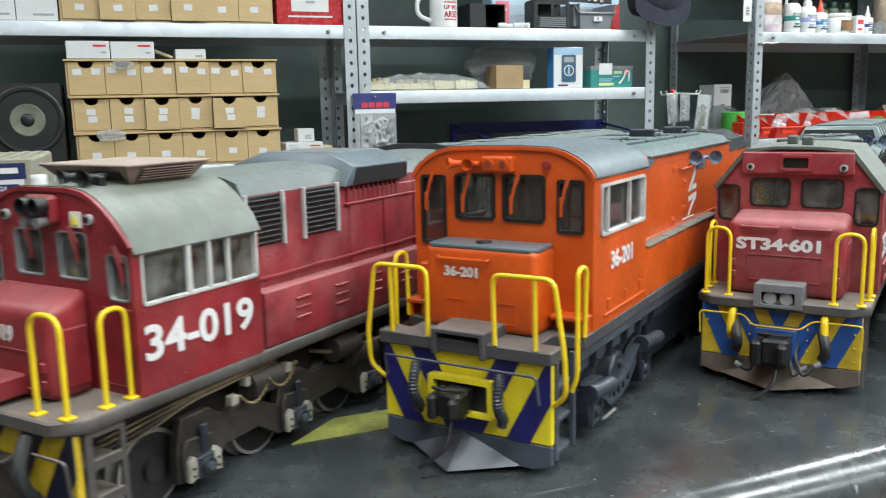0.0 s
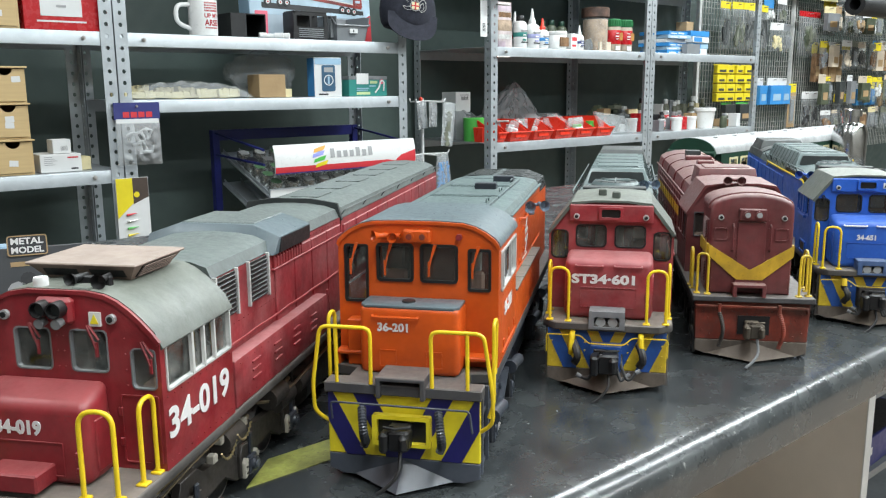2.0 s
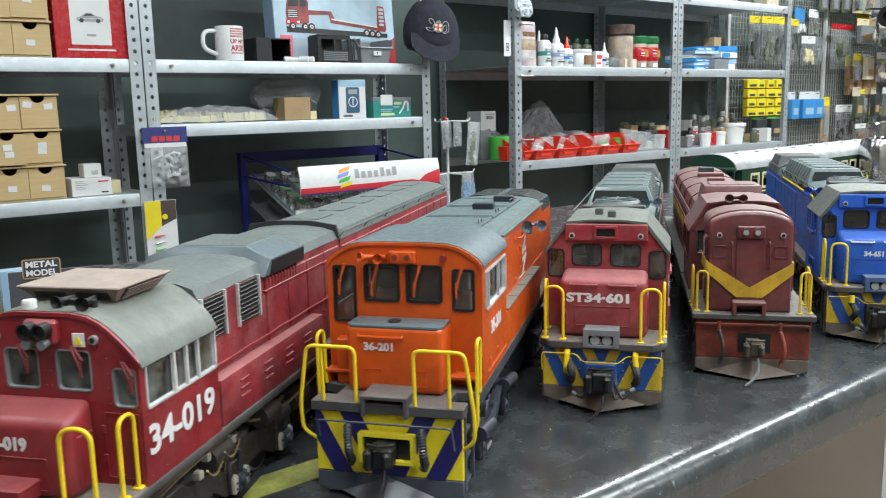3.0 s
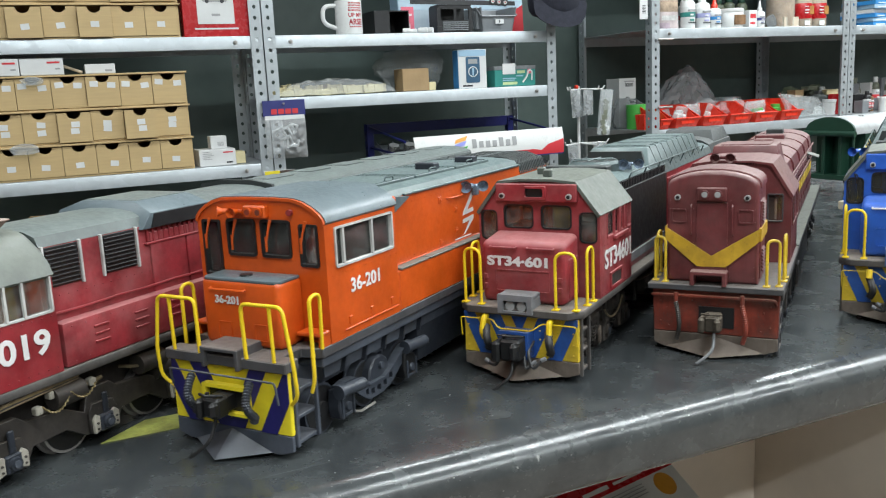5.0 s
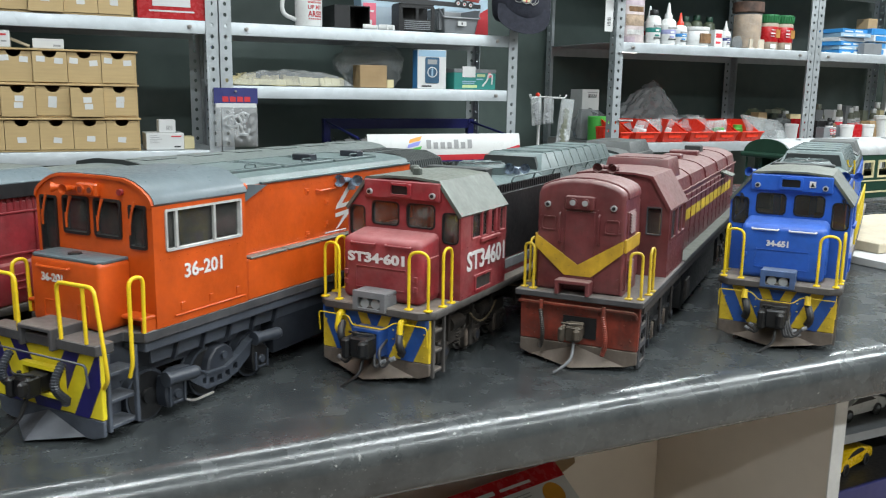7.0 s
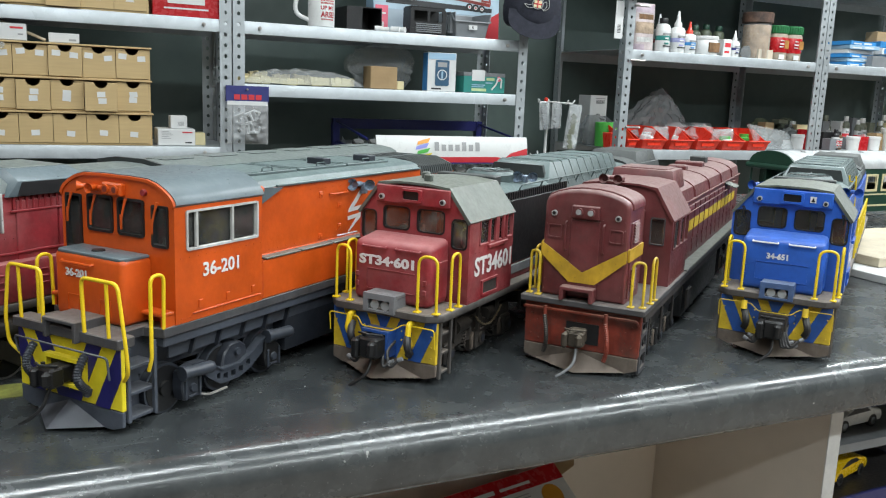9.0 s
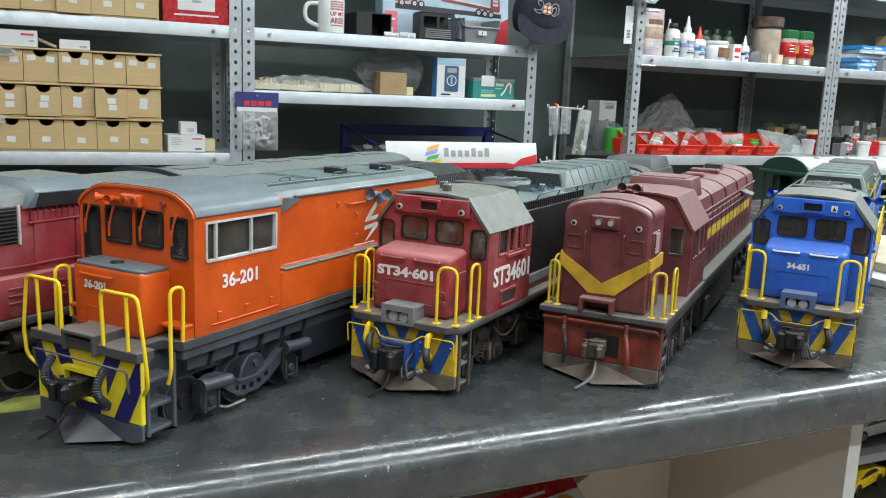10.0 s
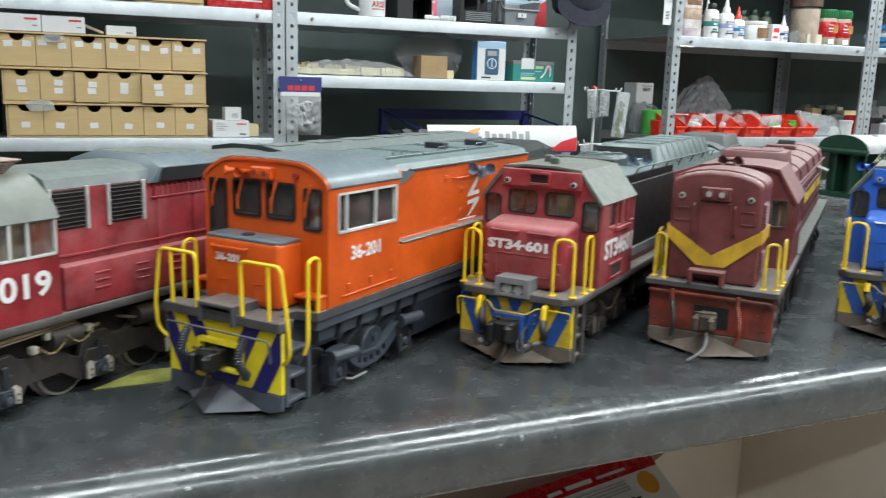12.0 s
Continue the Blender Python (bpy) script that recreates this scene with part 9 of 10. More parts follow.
bottle(2.612, SY - 0.005, SZ, 0.019, 0.100, WHITE_PLASTIC, WHITE_PLASTIC, True, NAVY_CARD, "slim white bottle with a pointed tip")
jar = thing("jar", pose(2.478, SY + 0.01, SZ), "squat white plastic jar with a picture label", "jar")
part("body", lathe(B(), [(0.046, 0), (0.048, 0.003), (0.048, 0.055), (0.046, 0.058)], 28), WHITE_PLASTIC, jar)
part("lid", lathe(B(), [(0.049, 0.056), (0.050, 0.058), (0.050, 0.068), (0.048, 0.070)], 28), WHITE_PLASTIC, jar)
part("label", box(B(), -0.020, 0.030, -0.0495, -0.040, 0.010, 0.046), BROWN_POWDER, jar, smooth=None)
bx_ = carton("small_box", 2.545, SY - 0.02, SZ, 0.040, 0.04, 0.064, WHITE_CARD, "small white carton with red print", "box")
bars(bx_, "print", RED_INK, ((0.006, 0.034, 0.034, 0.050), (0.006, 0.030, 0.012, 0.020)), 0.0)
pj = thing("jar", pose(2.745, SY + 0.02, SZ), "tall clear jar of brown scatter with a speckled lid", "jar")
part("body", lathe(B(), [(0.052, 0), (0.055, 0.004), (0.055, 0.130), (0.050, 0.140)], 28), BLISTER, pj)
part("label", box(B(), -0.030, 0.046, -0.0505, -0.030, 0.0, 0.036), BEIGE_CARD, pj, "pale paper label")
part("powder", lathe(B(), [(0.051, 0.003), (0.0525, 0.006), (0.0525, 0.128), (0.050, 0.13)], 28), paint("light_brown_scatter", (0.47, 0.31, 0.19), 0.9, wear=0.2), pj)
part("lid", lathe(B(), [(0.058, 0.138), (0.060, 0.140), (0.060, 0.176), (0.057, 0.178)], 28), paint("speckled_brown_lid", (0.10, 0.05, 0.032), 0.6, wear=0.35), pj)
BEIGE_SCATTER = paint("beige_scatter", (0.40, 0.33, 0.25), 0.6, wear=0.2)
LID_GREEN = paint("bottle_green_lid", (0.02, 0.15, 0.05), 0.4, wear=0.1)
for k, x in enumerate((2.852, 2.932)):
    sj = thing("spice_jar", pose(x, SY + 0.012, SZ), "clear shaker jar with red label and green lid", "jar", "shaker jars")
    part("body", lathe(B(), [(0.036, 0), (0.038, 0.003), (0.038, 0.098), (0.034, 0.106)], 24), BEIGE_SCATTER, sj)
    part("label", lathe(B(), [(0.0384, 0.030), (0.0388, 0.031), (0.0388, 0.088), (0.0384, 0.089)], 24), RED_CARD, sj)
    part("lid", lathe(B(), [(0.037, 0.104), (0.038, 0.106), (0.038, 0.132), (0.035, 0.136)], 24), LID_GREEN, sj)
    for q_ in range(24):
        a = math.tau * q_ / 24
        part("lid_rib", box(B(), 0.0385 * math.cos(a) - 0.0014, 0.0385 * math.cos(a) + 0.0014, 0.0385 * math.sin(a) - 0.0014, 0.0385 * math.sin(a) + 0.0014, 0.107, 0.131), LID_GREEN, sj, smooth=None)
    bars(sj, "print", WHITE_CARD, ((-0.026, -0.004, 0.050, 0.053), (-0.026, -0.002, 0.060, 0.065), (-0.024, -0.004, 0.074, 0.077)), -0.0394)
    part("picture", box(B(), 0.002, 0.024, -0.0392, -0.030, 0.046, 0.078), paint("ochre_print", (0.50, 0.24, 0.06), 0.4, wear=0.2, scale=0.4) if k == 0 else bpy.data.materials["ochre_print"], sj, smooth=None)
    part("price", box(B(), -0.024, 0.004, -0.0396, -0.0384, 0.004, 0.022), WHITE_CARD, sj, smooth=None)
for x, h in ((2.520, 0.120), (2.575, 0.128), (2.640, 0.125)):
    bottle(x, SY + 0.12, SZ, 0.024, h, GREEN_CLUTTER, DARK_GREEN, False, None, "dark green bottle at the back of the shelf")
for x in (2.99, 3.015):
    bottle(x, SY + 0.06, SZ, 0.016, 0.09, GREEN_CLUTTER, BLACK, False, BROWN_POWDER, "small brown bottle beside the post")
crumpled("plastic_bag", pose(2.672, SY - 0.005, SZ), 0.05, 0.052, 0.025, CLOUDY, "small crumpled sachet among the bottles", "plastic bag", 61)
pp = thing("powder_bag", pose(2.131, SY - 0.01, SZ), "clear bag of tan powder with a pink printed top", "bag")
MAUVE = paint("dusty_mauve_print", (0.47, 0.37, 0.42), 0.35, wear=0.2, scale=0.5, bump=0.02)
TAN = paint("tan_powder", (0.42, 0.31, 0.22), 0.9, wear=0.25)


def sack_side(u0, u1, v0, v1, side=-1, lift=0.0, n=8):
    """A patch of the upright sack's front or back, u across and v up."""
    bm = B()
    rows = []
    for j in range(n + 1):
        v = v0 + (v1 - v0) * j / n
        row = []
        for i in range(n + 1):
            u = u0 + (u1 - u0) * i / n
            row.append(bm.verts.new((0.050 + (u - 0.5) * 0.106 * (1 - 0.10 * v), 0.026 + side * (0.002 + lift + 0.022 * (1 - (2 * u - 1) ** 4) * (1 - v ** 2) + 0.002 * noise.noise(Vector((u * 6, v * 6, side)))), 0.170 * v)))
        rows.append(row)
    for a, b in zip(rows, rows[1:]):
        for i in range(n):
            bm.faces.new((a[i], a[i + 1], b[i + 1], b[i]))
    bmesh.ops.recalc_face_normals(bm, faces=bm.faces)
    return bm


PINK_FILM = paint("pale_pink_film_print", (0.56, 0.47, 0.46), 0.3, wear=0.2, scale=0.4)
for side in (-1, 1):
    part("sack", sack_side(0, 1, 0, 1, side, 0, 14), PINK_FILM, pp, smooth=60)
for u0, u1, v0, v1, m_ in ((0.03, 0.97, 0.80, 0.97, MAUVE), (0.22, 0.90, 0.66, 0.77, BROWN_POWDER), (0.10, 0.92, 0.36, 0.60, TAN), (0.14, 0.86, 0.18, 0.28, DIRTY_WHITE), (0.02, 0.45, 0.0, 0.13, MAUVE)):
    part("print", sack_side(u0, u1, v0, v1, -1, 0.0008), m_, pp, smooth=60)
crumpled("soft_toy_bag", pose(2.085, SHELF_Y - 0.03, 1.512), 0.085, 0.075, 0.04, paint("pale_blue_fabric", (0.5, 0.55, 0.6), 0.8, wear=0.1), "pale blue cloth bag hung on the post", "cloth bag", 71)
nt_ = thing("notice_card", pose(2.050, SHELF_Y + 0.012, 1.372), "white card with a barcode tied to the post", "card")
part("card", box(B(), -0.028, 0.006, 0, 0.002, 0, 0.130), WHITE_CARD, nt_)
bars(nt_, "barcode", INK, [(-0.018, -0.004, 0.020 + 0.005 * k, 0.0225 + 0.005 * k) for k in range(6)], 0.0)
for z in (1.49, 1.30, 1.06):
    bh = rod(B(), (2.09, SHELF_Y - 0.004, z), (2.150, SHELF_Y - 0.010, z), 0.004, seg=8)
    solid("bolt_hook", bh, STEEL, "long steel bolt through the post", "bolt", "long bolts in the post")

# ---------------------------------------------------------------- third unit: blue boxes and oddments
rq = random.Random(33)
zc = 1.3385
for k in range(6):
    x, w, h = 3.265 + rq.uniform(-0.010, 0.010), rq.uniform(0.155, 0.175), 0.017
    b = carton("kit_box", x, SHELF_Y + 0.05 + rq.uniform(-0.01, 0.012), zc + 0.0174 * k, w, 0.16, h, (BLUE_CARD, SKY_CARD, BLUE_CARD, WHITE_CARD, SKY_CARD, BLUE_CARD)[k], "flat pale blue kit box in a pile", "box", rq.uniform(-7, 7), group="pile of kit boxes")
    bars(b, "print", WHITE_CARD, ((0.015, w * 0.4, 0.004, 0.009), (w * 0.5, w * 0.8, 0.005, 0.012)), 0.0)
for k, x in enumerate((3.445, 3.455, 3.45, 3.445)):
    b = carton("kit_box", x, SHELF_Y + 0.04 + 0.01 * (k % 2), zc + 0.028 * k, 0.145, 0.14, 0.0275, (WHITE_CARD, SKY_CARD, WHITE_CARD, BLUE_CARD)[k], "flat blue and white kit box in a pile", "box", rq.uniform(-5, 5), group="pile of kit boxes")
    part("blue_print", box(B(), 0.01, 0.08, -0.0012, 0.0002, 0.004, 0.024), BLUE_CARD, b, smooth=None)
b = carton("grey_tray", 3.36, SHELF_Y + 0.012, zc, 0.11, 0.03, 0.046, GREY_PLASTIC, "small grey card tray before the boxes", "tray")
carton("small_box", 3.48, SHELF_Y + 0.10, zc + 0.1125, 0.06, 0.06, 0.045, KRAFT, "brown carton on the pile of boxes", "box")
for k in range(26):
    x = 3.07 + 0.036 * k + rq.uniform(-0.01, 0.01)
    if x > 3.95:
        break
    y, z = SHELF_Y + rq.uniform(0.03, 0.16), 0.9785
    kind = rq.choice(("bottle", "bottle", "box", "box", "tub", "bag"))
    mt_ = rq.choice((GREY_PLASTIC, GREEN_CLUTTER, WHITE_CARD, WHITE_PLASTIC, BROWN_POWDER, KRAFT, RED_CARD, BLACK))
    if kind == "bottle":
        bottle(x, y, z, rq.uniform(0.013, 0.02), rq.uniform(0.06, 0.1), rq.choice((GREEN_CLUTTER, BLACK, BROWN_POWDER)), rq.choice((BLACK, WHITE_PLASTIC, GREY_PLASTIC)), False, rq.choice((WHITE_CARD, None, WHITE_CARD)), "small dark paint bottle on the lower shelf", group="paint bottles on the lower shelf")
    elif kind == "box":
        carton("small_box", x, y, z, rq.uniform(0.03, 0.07), 0.05, rq.uniform(0.03, 0.11), mt_, "small carton on the lower shelf", "box", rq.uniform(-15, 15), group="oddments on the lower shelf")
    elif kind == "tub":
        solid("tub", lathe(B(), [(0.024, 0), (0.027, 0.05), (0.029, 0.052), (0.029, 0.062), (0.026, 0.064)], 18), rq.choice((OLIVE_GREY, WHITE_PLASTIC)), "small plastic tub on the lower shelf", "tub", "oddments on the lower shelf", m=pose(x, y, z))
    else:
        crumpled("plastic_bag", pose(x, y + 0.06, z), 0.08, 0.07, 0.06, CLEAR, "clear bag of oddments", "plastic bag", 90 + k, group="oddments on the lower shelf")
solid("white_tub", lathe(B(), [(0.040, 0), (0.050, 0.085), (0.055, 0.086), (0.055, 0.100), (0.051, 0.102)], 24), WHITE_PLASTIC, "white plastic tub with lid", "tub", m=pose(3.63, SHELF_Y + 0.07, 0.9785))
for k, (x, y, w, h) in enumerate(((2.93, 0.20, 0.12, 0.09), (3.00, 0.24, 0.13, 0.13), (3.10, 0.20, 0.14, 0.10), (3.17, 0.25, 0.15, 0.14))):
    crumpled("parts_bag", pose(x, SHELF_Y + y, 0.9785), w, h, 0.10, GREEN_CLUTTER if k % 2 else SOOT, "dark olive bag of scenery material heaped on the shelf", "bag of parts", 140 + k, group="dark bags on the lower shelf")
for k, (x, z, w, h) in enumerate(((2.955, 1.058, 0.060, 0.030), (3.03, 1.085, 0.055, 0.016), (3.14, 1.060, 0.06, 0.022))):
    carton("small_box", x, SHELF_Y + 0.17, z, w, 0.04, h, (KRAFT, OLIVE_GREY, CREAM_PLASTIC)[k], "small carton lying on the dark bags", "box", 9 - 8 * k, group="oddments on the lower shelf")
for k in range(22):
    x, y = 3.12 + 0.034 * k, SHELF_Y + 0.20 + rq.uniform(-0.02, 0.03)
    if k % 3:
        bottle(x, y, 0.9785, rq.uniform(0.016, 0.022), rq.uniform(0.10, 0.16), rq.choice((GREEN_CLUTTER, OLIVE_GREY, OLIVE_GREY)), rq.choice((BLACK, WHITE_PLASTIC, OLIVE_GREY)), False, rq.choice((WHITE_CARD, WHITE_CARD, KRAFT)), "olive paint bottle in the back row", group="paint bottles on the lower shelf")
    else:
        carton("small_box", x, y, 0.9785, rq.uniform(0.03, 0.05), 0.05, rq.uniform(0.10, 0.17), rq.choice((OLIVE_GREY, WHITE_CARD, CREAM_PLASTIC, GREY_PLASTIC)), "small upright carton on the lower shelf", "box", rq.uniform(-12, 12), group="oddments on the lower shelf")
for k in range(7):
    x = 3.10 + 0.12 * k
    carton("small_box", x, SHELF_Y + 0.03, 1.6560, rq.uniform(0.06, 0.11), 0.1, rq.uniform(0.07, 0.16), rq.choice((BEIGE_CARD, GREEN_CLUTTER, OLIVE_GREY, GREY_PLASTIC)), "dull carton on the top shelf", "box", rq.uniform(-6, 6), group="cartons on the top shelf")

# ---------------------------------------------------------------- wire grid with hanging packs
GX0, GX1, GY = 4.02, 6.75, 2.665
WIRE = paint("white_coated_wire", (0.46, 0.46, 0.44), 0.4, wear=0.05)
for x0, x1 in ((GX0, 5.07), (5.09, GX1)):
    g = thing("wire_grid_panel", pose(0, 0, 0), "white wire grid panel on the dark wall", "grid panel", "wire grid panels")
    g["kind"] = "structure"
    wires = B()
    n = int((x1 - x0) / 0.028)
    for i in range(n + 1):
        x = x0 + (x1 - x0) * i / n
        box(wires, x - 0.0012, x + 0.0012, GY - 0.002, GY + 0.002, 0.75, 2.1)
    for k in range(43):
        box(wires, x0, x1, GY + 0.0021, GY + 0.0045, 0.78 + 0.031 * k - 0.0012, 0.78 + 0.031 * k + 0.0012)
    w_ = part("wires", wires, WIRE, g, smooth=None)
    w_["kind"] = "stuff"
    for x in (x0 - 0.008, x1 + 0.008):
        part("post", box(B(), x - 0.012, x + 0.012, GY - 0.012, GY + 0.012, 0.0, 2.1, 0.002), WHITE_PAINT, g)


def hanging_pack(x0, x1, z0, z1, header, content, y=GY - 0.05, head=0.24, kind="bag", label="clear hanging pack with a coloured header card"):
    w, h = x1 - x0, z1 - z0
    t = thing("hanging_pack", pose(x0, y, z0, 0, 0, rq.uniform(-9, 9)), label, "hanging pack", "hanging packs on the grid")
    part("header", box(B(), 0, w, 0, 0.002, h * (1 - head), h), header, t, smooth=None)
    part("hook", rod(B(), (w / 2, -0.02, h - 0.012), (w / 2, GY - y, h - 0.012), 0.0025, seg=6), STEEL, t)
    if kind == "bag":
        bm = B()
        bmesh.ops.create_grid(bm, x_segments=8, y_segments=10, size=0.5)
        for v in bm.verts:
            e = max(0.0, 1 - (abs(v.co.x) * 2) ** 4) * max(0.0, 1 - (abs(v.co.y) * 2) ** 6)
            v.co = Vector(((v.co.x + 0.5) * w, -e * (0.02 + 0.014 * noise.noise(v.co * 7 + Vector((x0 * 9, z0 * 7, 0)))), (v.co.y + 0.5) * h * (1 - head)))
        part("film", bm, BLISTER, t, smooth=25)
        top_ = h * (1 - head)
        for k in range(10):
            pc_ = box(B(), -w * rq.uniform(0.06, 0.17), w * rq.uniform(0.05, 0.14), -0.006, 0.004, -top_ * rq.uniform(0.08, 0.26), top_ * rq.uniform(0.08, 0.26), 0.002)
            pc_.transform(pose(w * rq.uniform(0.22, 0.78), -0.010 - 0.002 * (k % 3), top_ * rq.uniform(0.30, 0.62), 0, rq.uniform(-28, 28), rq.uniform(-12, 12)))
            part("filling", pc_, content if k % 4 else (OLIVE_GREY if content is GREEN_CLUTTER else content), t)
    elif kind == "card":
        part("card", box(B(), 0, w, 0, 0.002, 0, h * (1 - head) - 0.0005), content, t, smooth=None)
        part("blister", box(B(), w * 0.15, w * 0.85, -0.014, -0.0002, h * 0.08, h * (1 - head) * 0.9, 0.004), BLISTER, t)
        part("filling", box(B(), w * 0.28, w * 0.72, -0.009, -0.001, h * 0.14, h * (1 - head) * 0.8, 0.003), GREY_PLASTIC, t)
    else:
        part("box", box(B(), 0, w, -0.03, -0.0005, 0, h * (1 - head) - 0.0005, 0.002), content, t)
        part("picture", box(B(), w * 0.2, w * 0.8, -0.0312, -0.030, h * 0.15, h * 0.4, 0), SKY_CARD if content is BLUE_CARD else SOOT if content is YELLOW_CARD else KRAFT, t, smooth=None)
    return t


for k in range(5):
    hanging_pack(4.13 + 0.10 * k, 4.24 + 0.10 * k, 1.38, 1.65, YELLOW_CARD, GREEN_CLUTTER if k % 2 else SOOT, GY - 0.06 - 0.012 * (k % 3), 0.14, label="grey bag of parts under a yellow header card")
for k in range(4):
    for j in range(4):
        hanging_pack(4.135 + 0.098 * k, 4.226 + 0.098 * k, 1.258 - 0.052 * j, 1.309 - 0.052 * j, YELLOW_CARD, YELLOW_CARD, GY - 0.03, 0.1, "box", "small yellow box hung in a column")
for k in range(2):
    hanging_pack(4.20 + 0.16 * k, 4.33 + 0.16 * k, 0.985, 1.095, GREEN_PLASTIC, SOOT, GY - 0.05, 0.1, "box", "dark box pack with a green edge")
hanging_pack(4.61, 4.76, 1.567, 1.72, BLUE_CARD, WHITE_CARD, head=0.5)
hanging_pack(4.77, 4.91, 1.56, 1.72, WHITE_CARD, GREEN_CLUTTER, head=0.3)
hanging_pack(4.70, 4.83, 1.383, 1.56, WHITE_CARD, CREAM_PLASTIC)
hanging_pack(4.84, 4.95, 1.383, 1.56, GREY_PLASTIC, GREY_PLASTIC)
hanging_pack(4.97, 5.24, 1.367, 1.64, RED_CARD, GREEN_CLUTTER, GY - 0.09, 0.12)
for k in range(5):
    hanging_pack(4.88 + 0.10 * k, 5.00 + 0.10 * k, 1.71, 1.86, CREAM_PLASTIC, GREEN_CLUTTER if k < 3 else CREAM_PLASTIC, GY - 0.05 - 0.02 * k, 0.15, "card", "olive and cream card hung in a row")
for k in range(4):
    hanging_pack(5.32 + 0.15 * k, 5.46 + 0.15 * k, 1.52, 1.72, YELLOW_CARD if k % 3 == 0 else WHITE_CARD, (WHITE_CARD, GREEN_CLUTTER, GREY_PLASTIC, WHITE_CARD)[k], GY - 0.07, 0.28, label="photo card pack with a yellow header")
for k in range(4):
    hanging_pack(5.22 + 0.10 * k, 5.31 + 0.10 * k, 1.21, 1.46, CREAM_PLASTIC if k % 2 else YELLOW_CARD, BROWN_POWDER if k < 2 else KRAFT, GY - 0.06, 0.28, "box", "brown box pack with a cream header")
for k in range(3):
    hanging_pack(5.67 + 0.13 * k, 5.79 + 0.13 * k, 1.275, 1.47, YELLOW_CARD if k == 0 else WHITE_CARD, GREY_PLASTIC)
for k in range(3):
    hanging_pack(4.57 + 0.135 * k, 4.69 + 0.135 * k, 1.075, 1.235, WHITE_CARD, BLUE_CARD, GY - 0.05, 0.28, "box", "blue parts in a clear hanging pack")
hanging_pack(4.955, 5.045, 0.93, 1.20, YELLOW_CARD, KRAFT, GY - 0.06, 0.2, "card", "tall brown card with a yellow top")
for k in range(4):
    hanging_pack(5.13 + 0.11 * k, 5.22 + 0.11 * k, 0.92, 1.15, WHITE_CARD, BLACK, GY - 0.06, 0.2, label="clear pack of dark brushes on the grid")
for k in range(3):
    hanging_pack(5.58 + 0.10 * k, 5.66 + 0.10 * k, 0.98, 1.13, YELLOW_CARD, GREY_PLASTIC, GY - 0.06, 0.35)
for k in range(3):
    hanging_pack(5.86 + 0.12 * k, 5.97 + 0.12 * k, 1.05, 1.20, WHITE_CARD, BLUE_CARD, GY - 0.06, 0.25, "box", "small blue boxed pack hung on the grid")
for k in range(5):
    hanging_pack(5.50 + 0.2 * k, 5.66 + 0.2 * k, 1.76, 1.92, rq.choice((WHITE_CARD, KRAFT, BROWN_POWDER)), rq.choice((KRAFT, GREY_PLASTIC, WHITE_CARD)), GY - 0.06, 0.3)
for k in range(4):
    hanging_pack(6.12 + 0.13 * k, 6.23 + 0.13 * k, 1.30, 1.50, rq.choice((WHITE_CARD, YELLOW_CARD, BLUE_CARD)), rq.choice((GREY_PLASTIC, WHITE_CARD)), GY - 0.06, 0.3)
    hanging_pack(6.12 + 0.13 * k, 6.23 + 0.13 * k, 1.02, 1.22, rq.choice((WHITE_CARD, YELLOW_CARD)), rq.choice((GREY_PLASTIC, KRAFT)), GY - 0.06, 0.3)
# a second layer of bags and cards, hung close together
HEADS = (YELLOW_CARD, WHITE_CARD, BEIGE_CARD, CREAM_PLASTIC, OLIVE_GREY, YELLOW_CARD, KRAFT, BEIGE_CARD)
FILLS = (GREY_PLASTIC, OLIVE_GREY, KRAFT, BROWN_POWDER, BEIGE_CARD, SOOT, WHITE_PLASTIC, GREEN_CLUTTER)
for row, (za, zb) in enumerate(((1.88, 2.06), (1.70, 1.87), (1.50, 1.69), (1.28, 1.48), (1.06, 1.26), (0.88, 1.04))):
    x = 5.12 + 0.03 * row
    while x < 6.6:
        w = rq.uniform(0.07, 0.13)
        d = rq.uniform(0.0, 0.03)
        hanging_pack(x, x + w, za + d, zb - rq.uniform(0.0, 0.02), rq.choice(HEADS), rq.choice(FILLS), GY - 0.10 - rq.uniform(0, 0.05), rq.uniform(0.14, 0.32), rq.choice(("bag", "bag", "card", "box")), "assorted hobby pack hung close on the grid")
        x += w + rq.uniform(0.005, 0.05)
fp = B()
ring_frame(fp, [(0.062 * math.cos(a), 0.062 * math.sin(a)) for a in (math.pi * k / 12 for k in range(24))], [(0.034 * math.cos(a), 0.034 * math.sin(a)) for a in (math.pi * k / 12 for k in range(24))], lambda u, v, d: (5.09 + d, 2.30 + u, 1.662 + v), 0, 0.9)
for k in (5.3, 5.8):
    rod(fp, (k, 2.30, 1.715), (k, 2.66, 1.75), 0.006, seg=8)
solid("foam_tube", fp, BLACK, "dark grey foam pipe sleeve held before the wire grid", "foam tube", smooth=40)

# ---------------------------------------------------------------- things on the bench behind the engines
PALE_ROOF = paint("pale_grey_roof_paint", (0.40, 0.41, 0.41), 0.5, wear=0.12, grime=0.15)


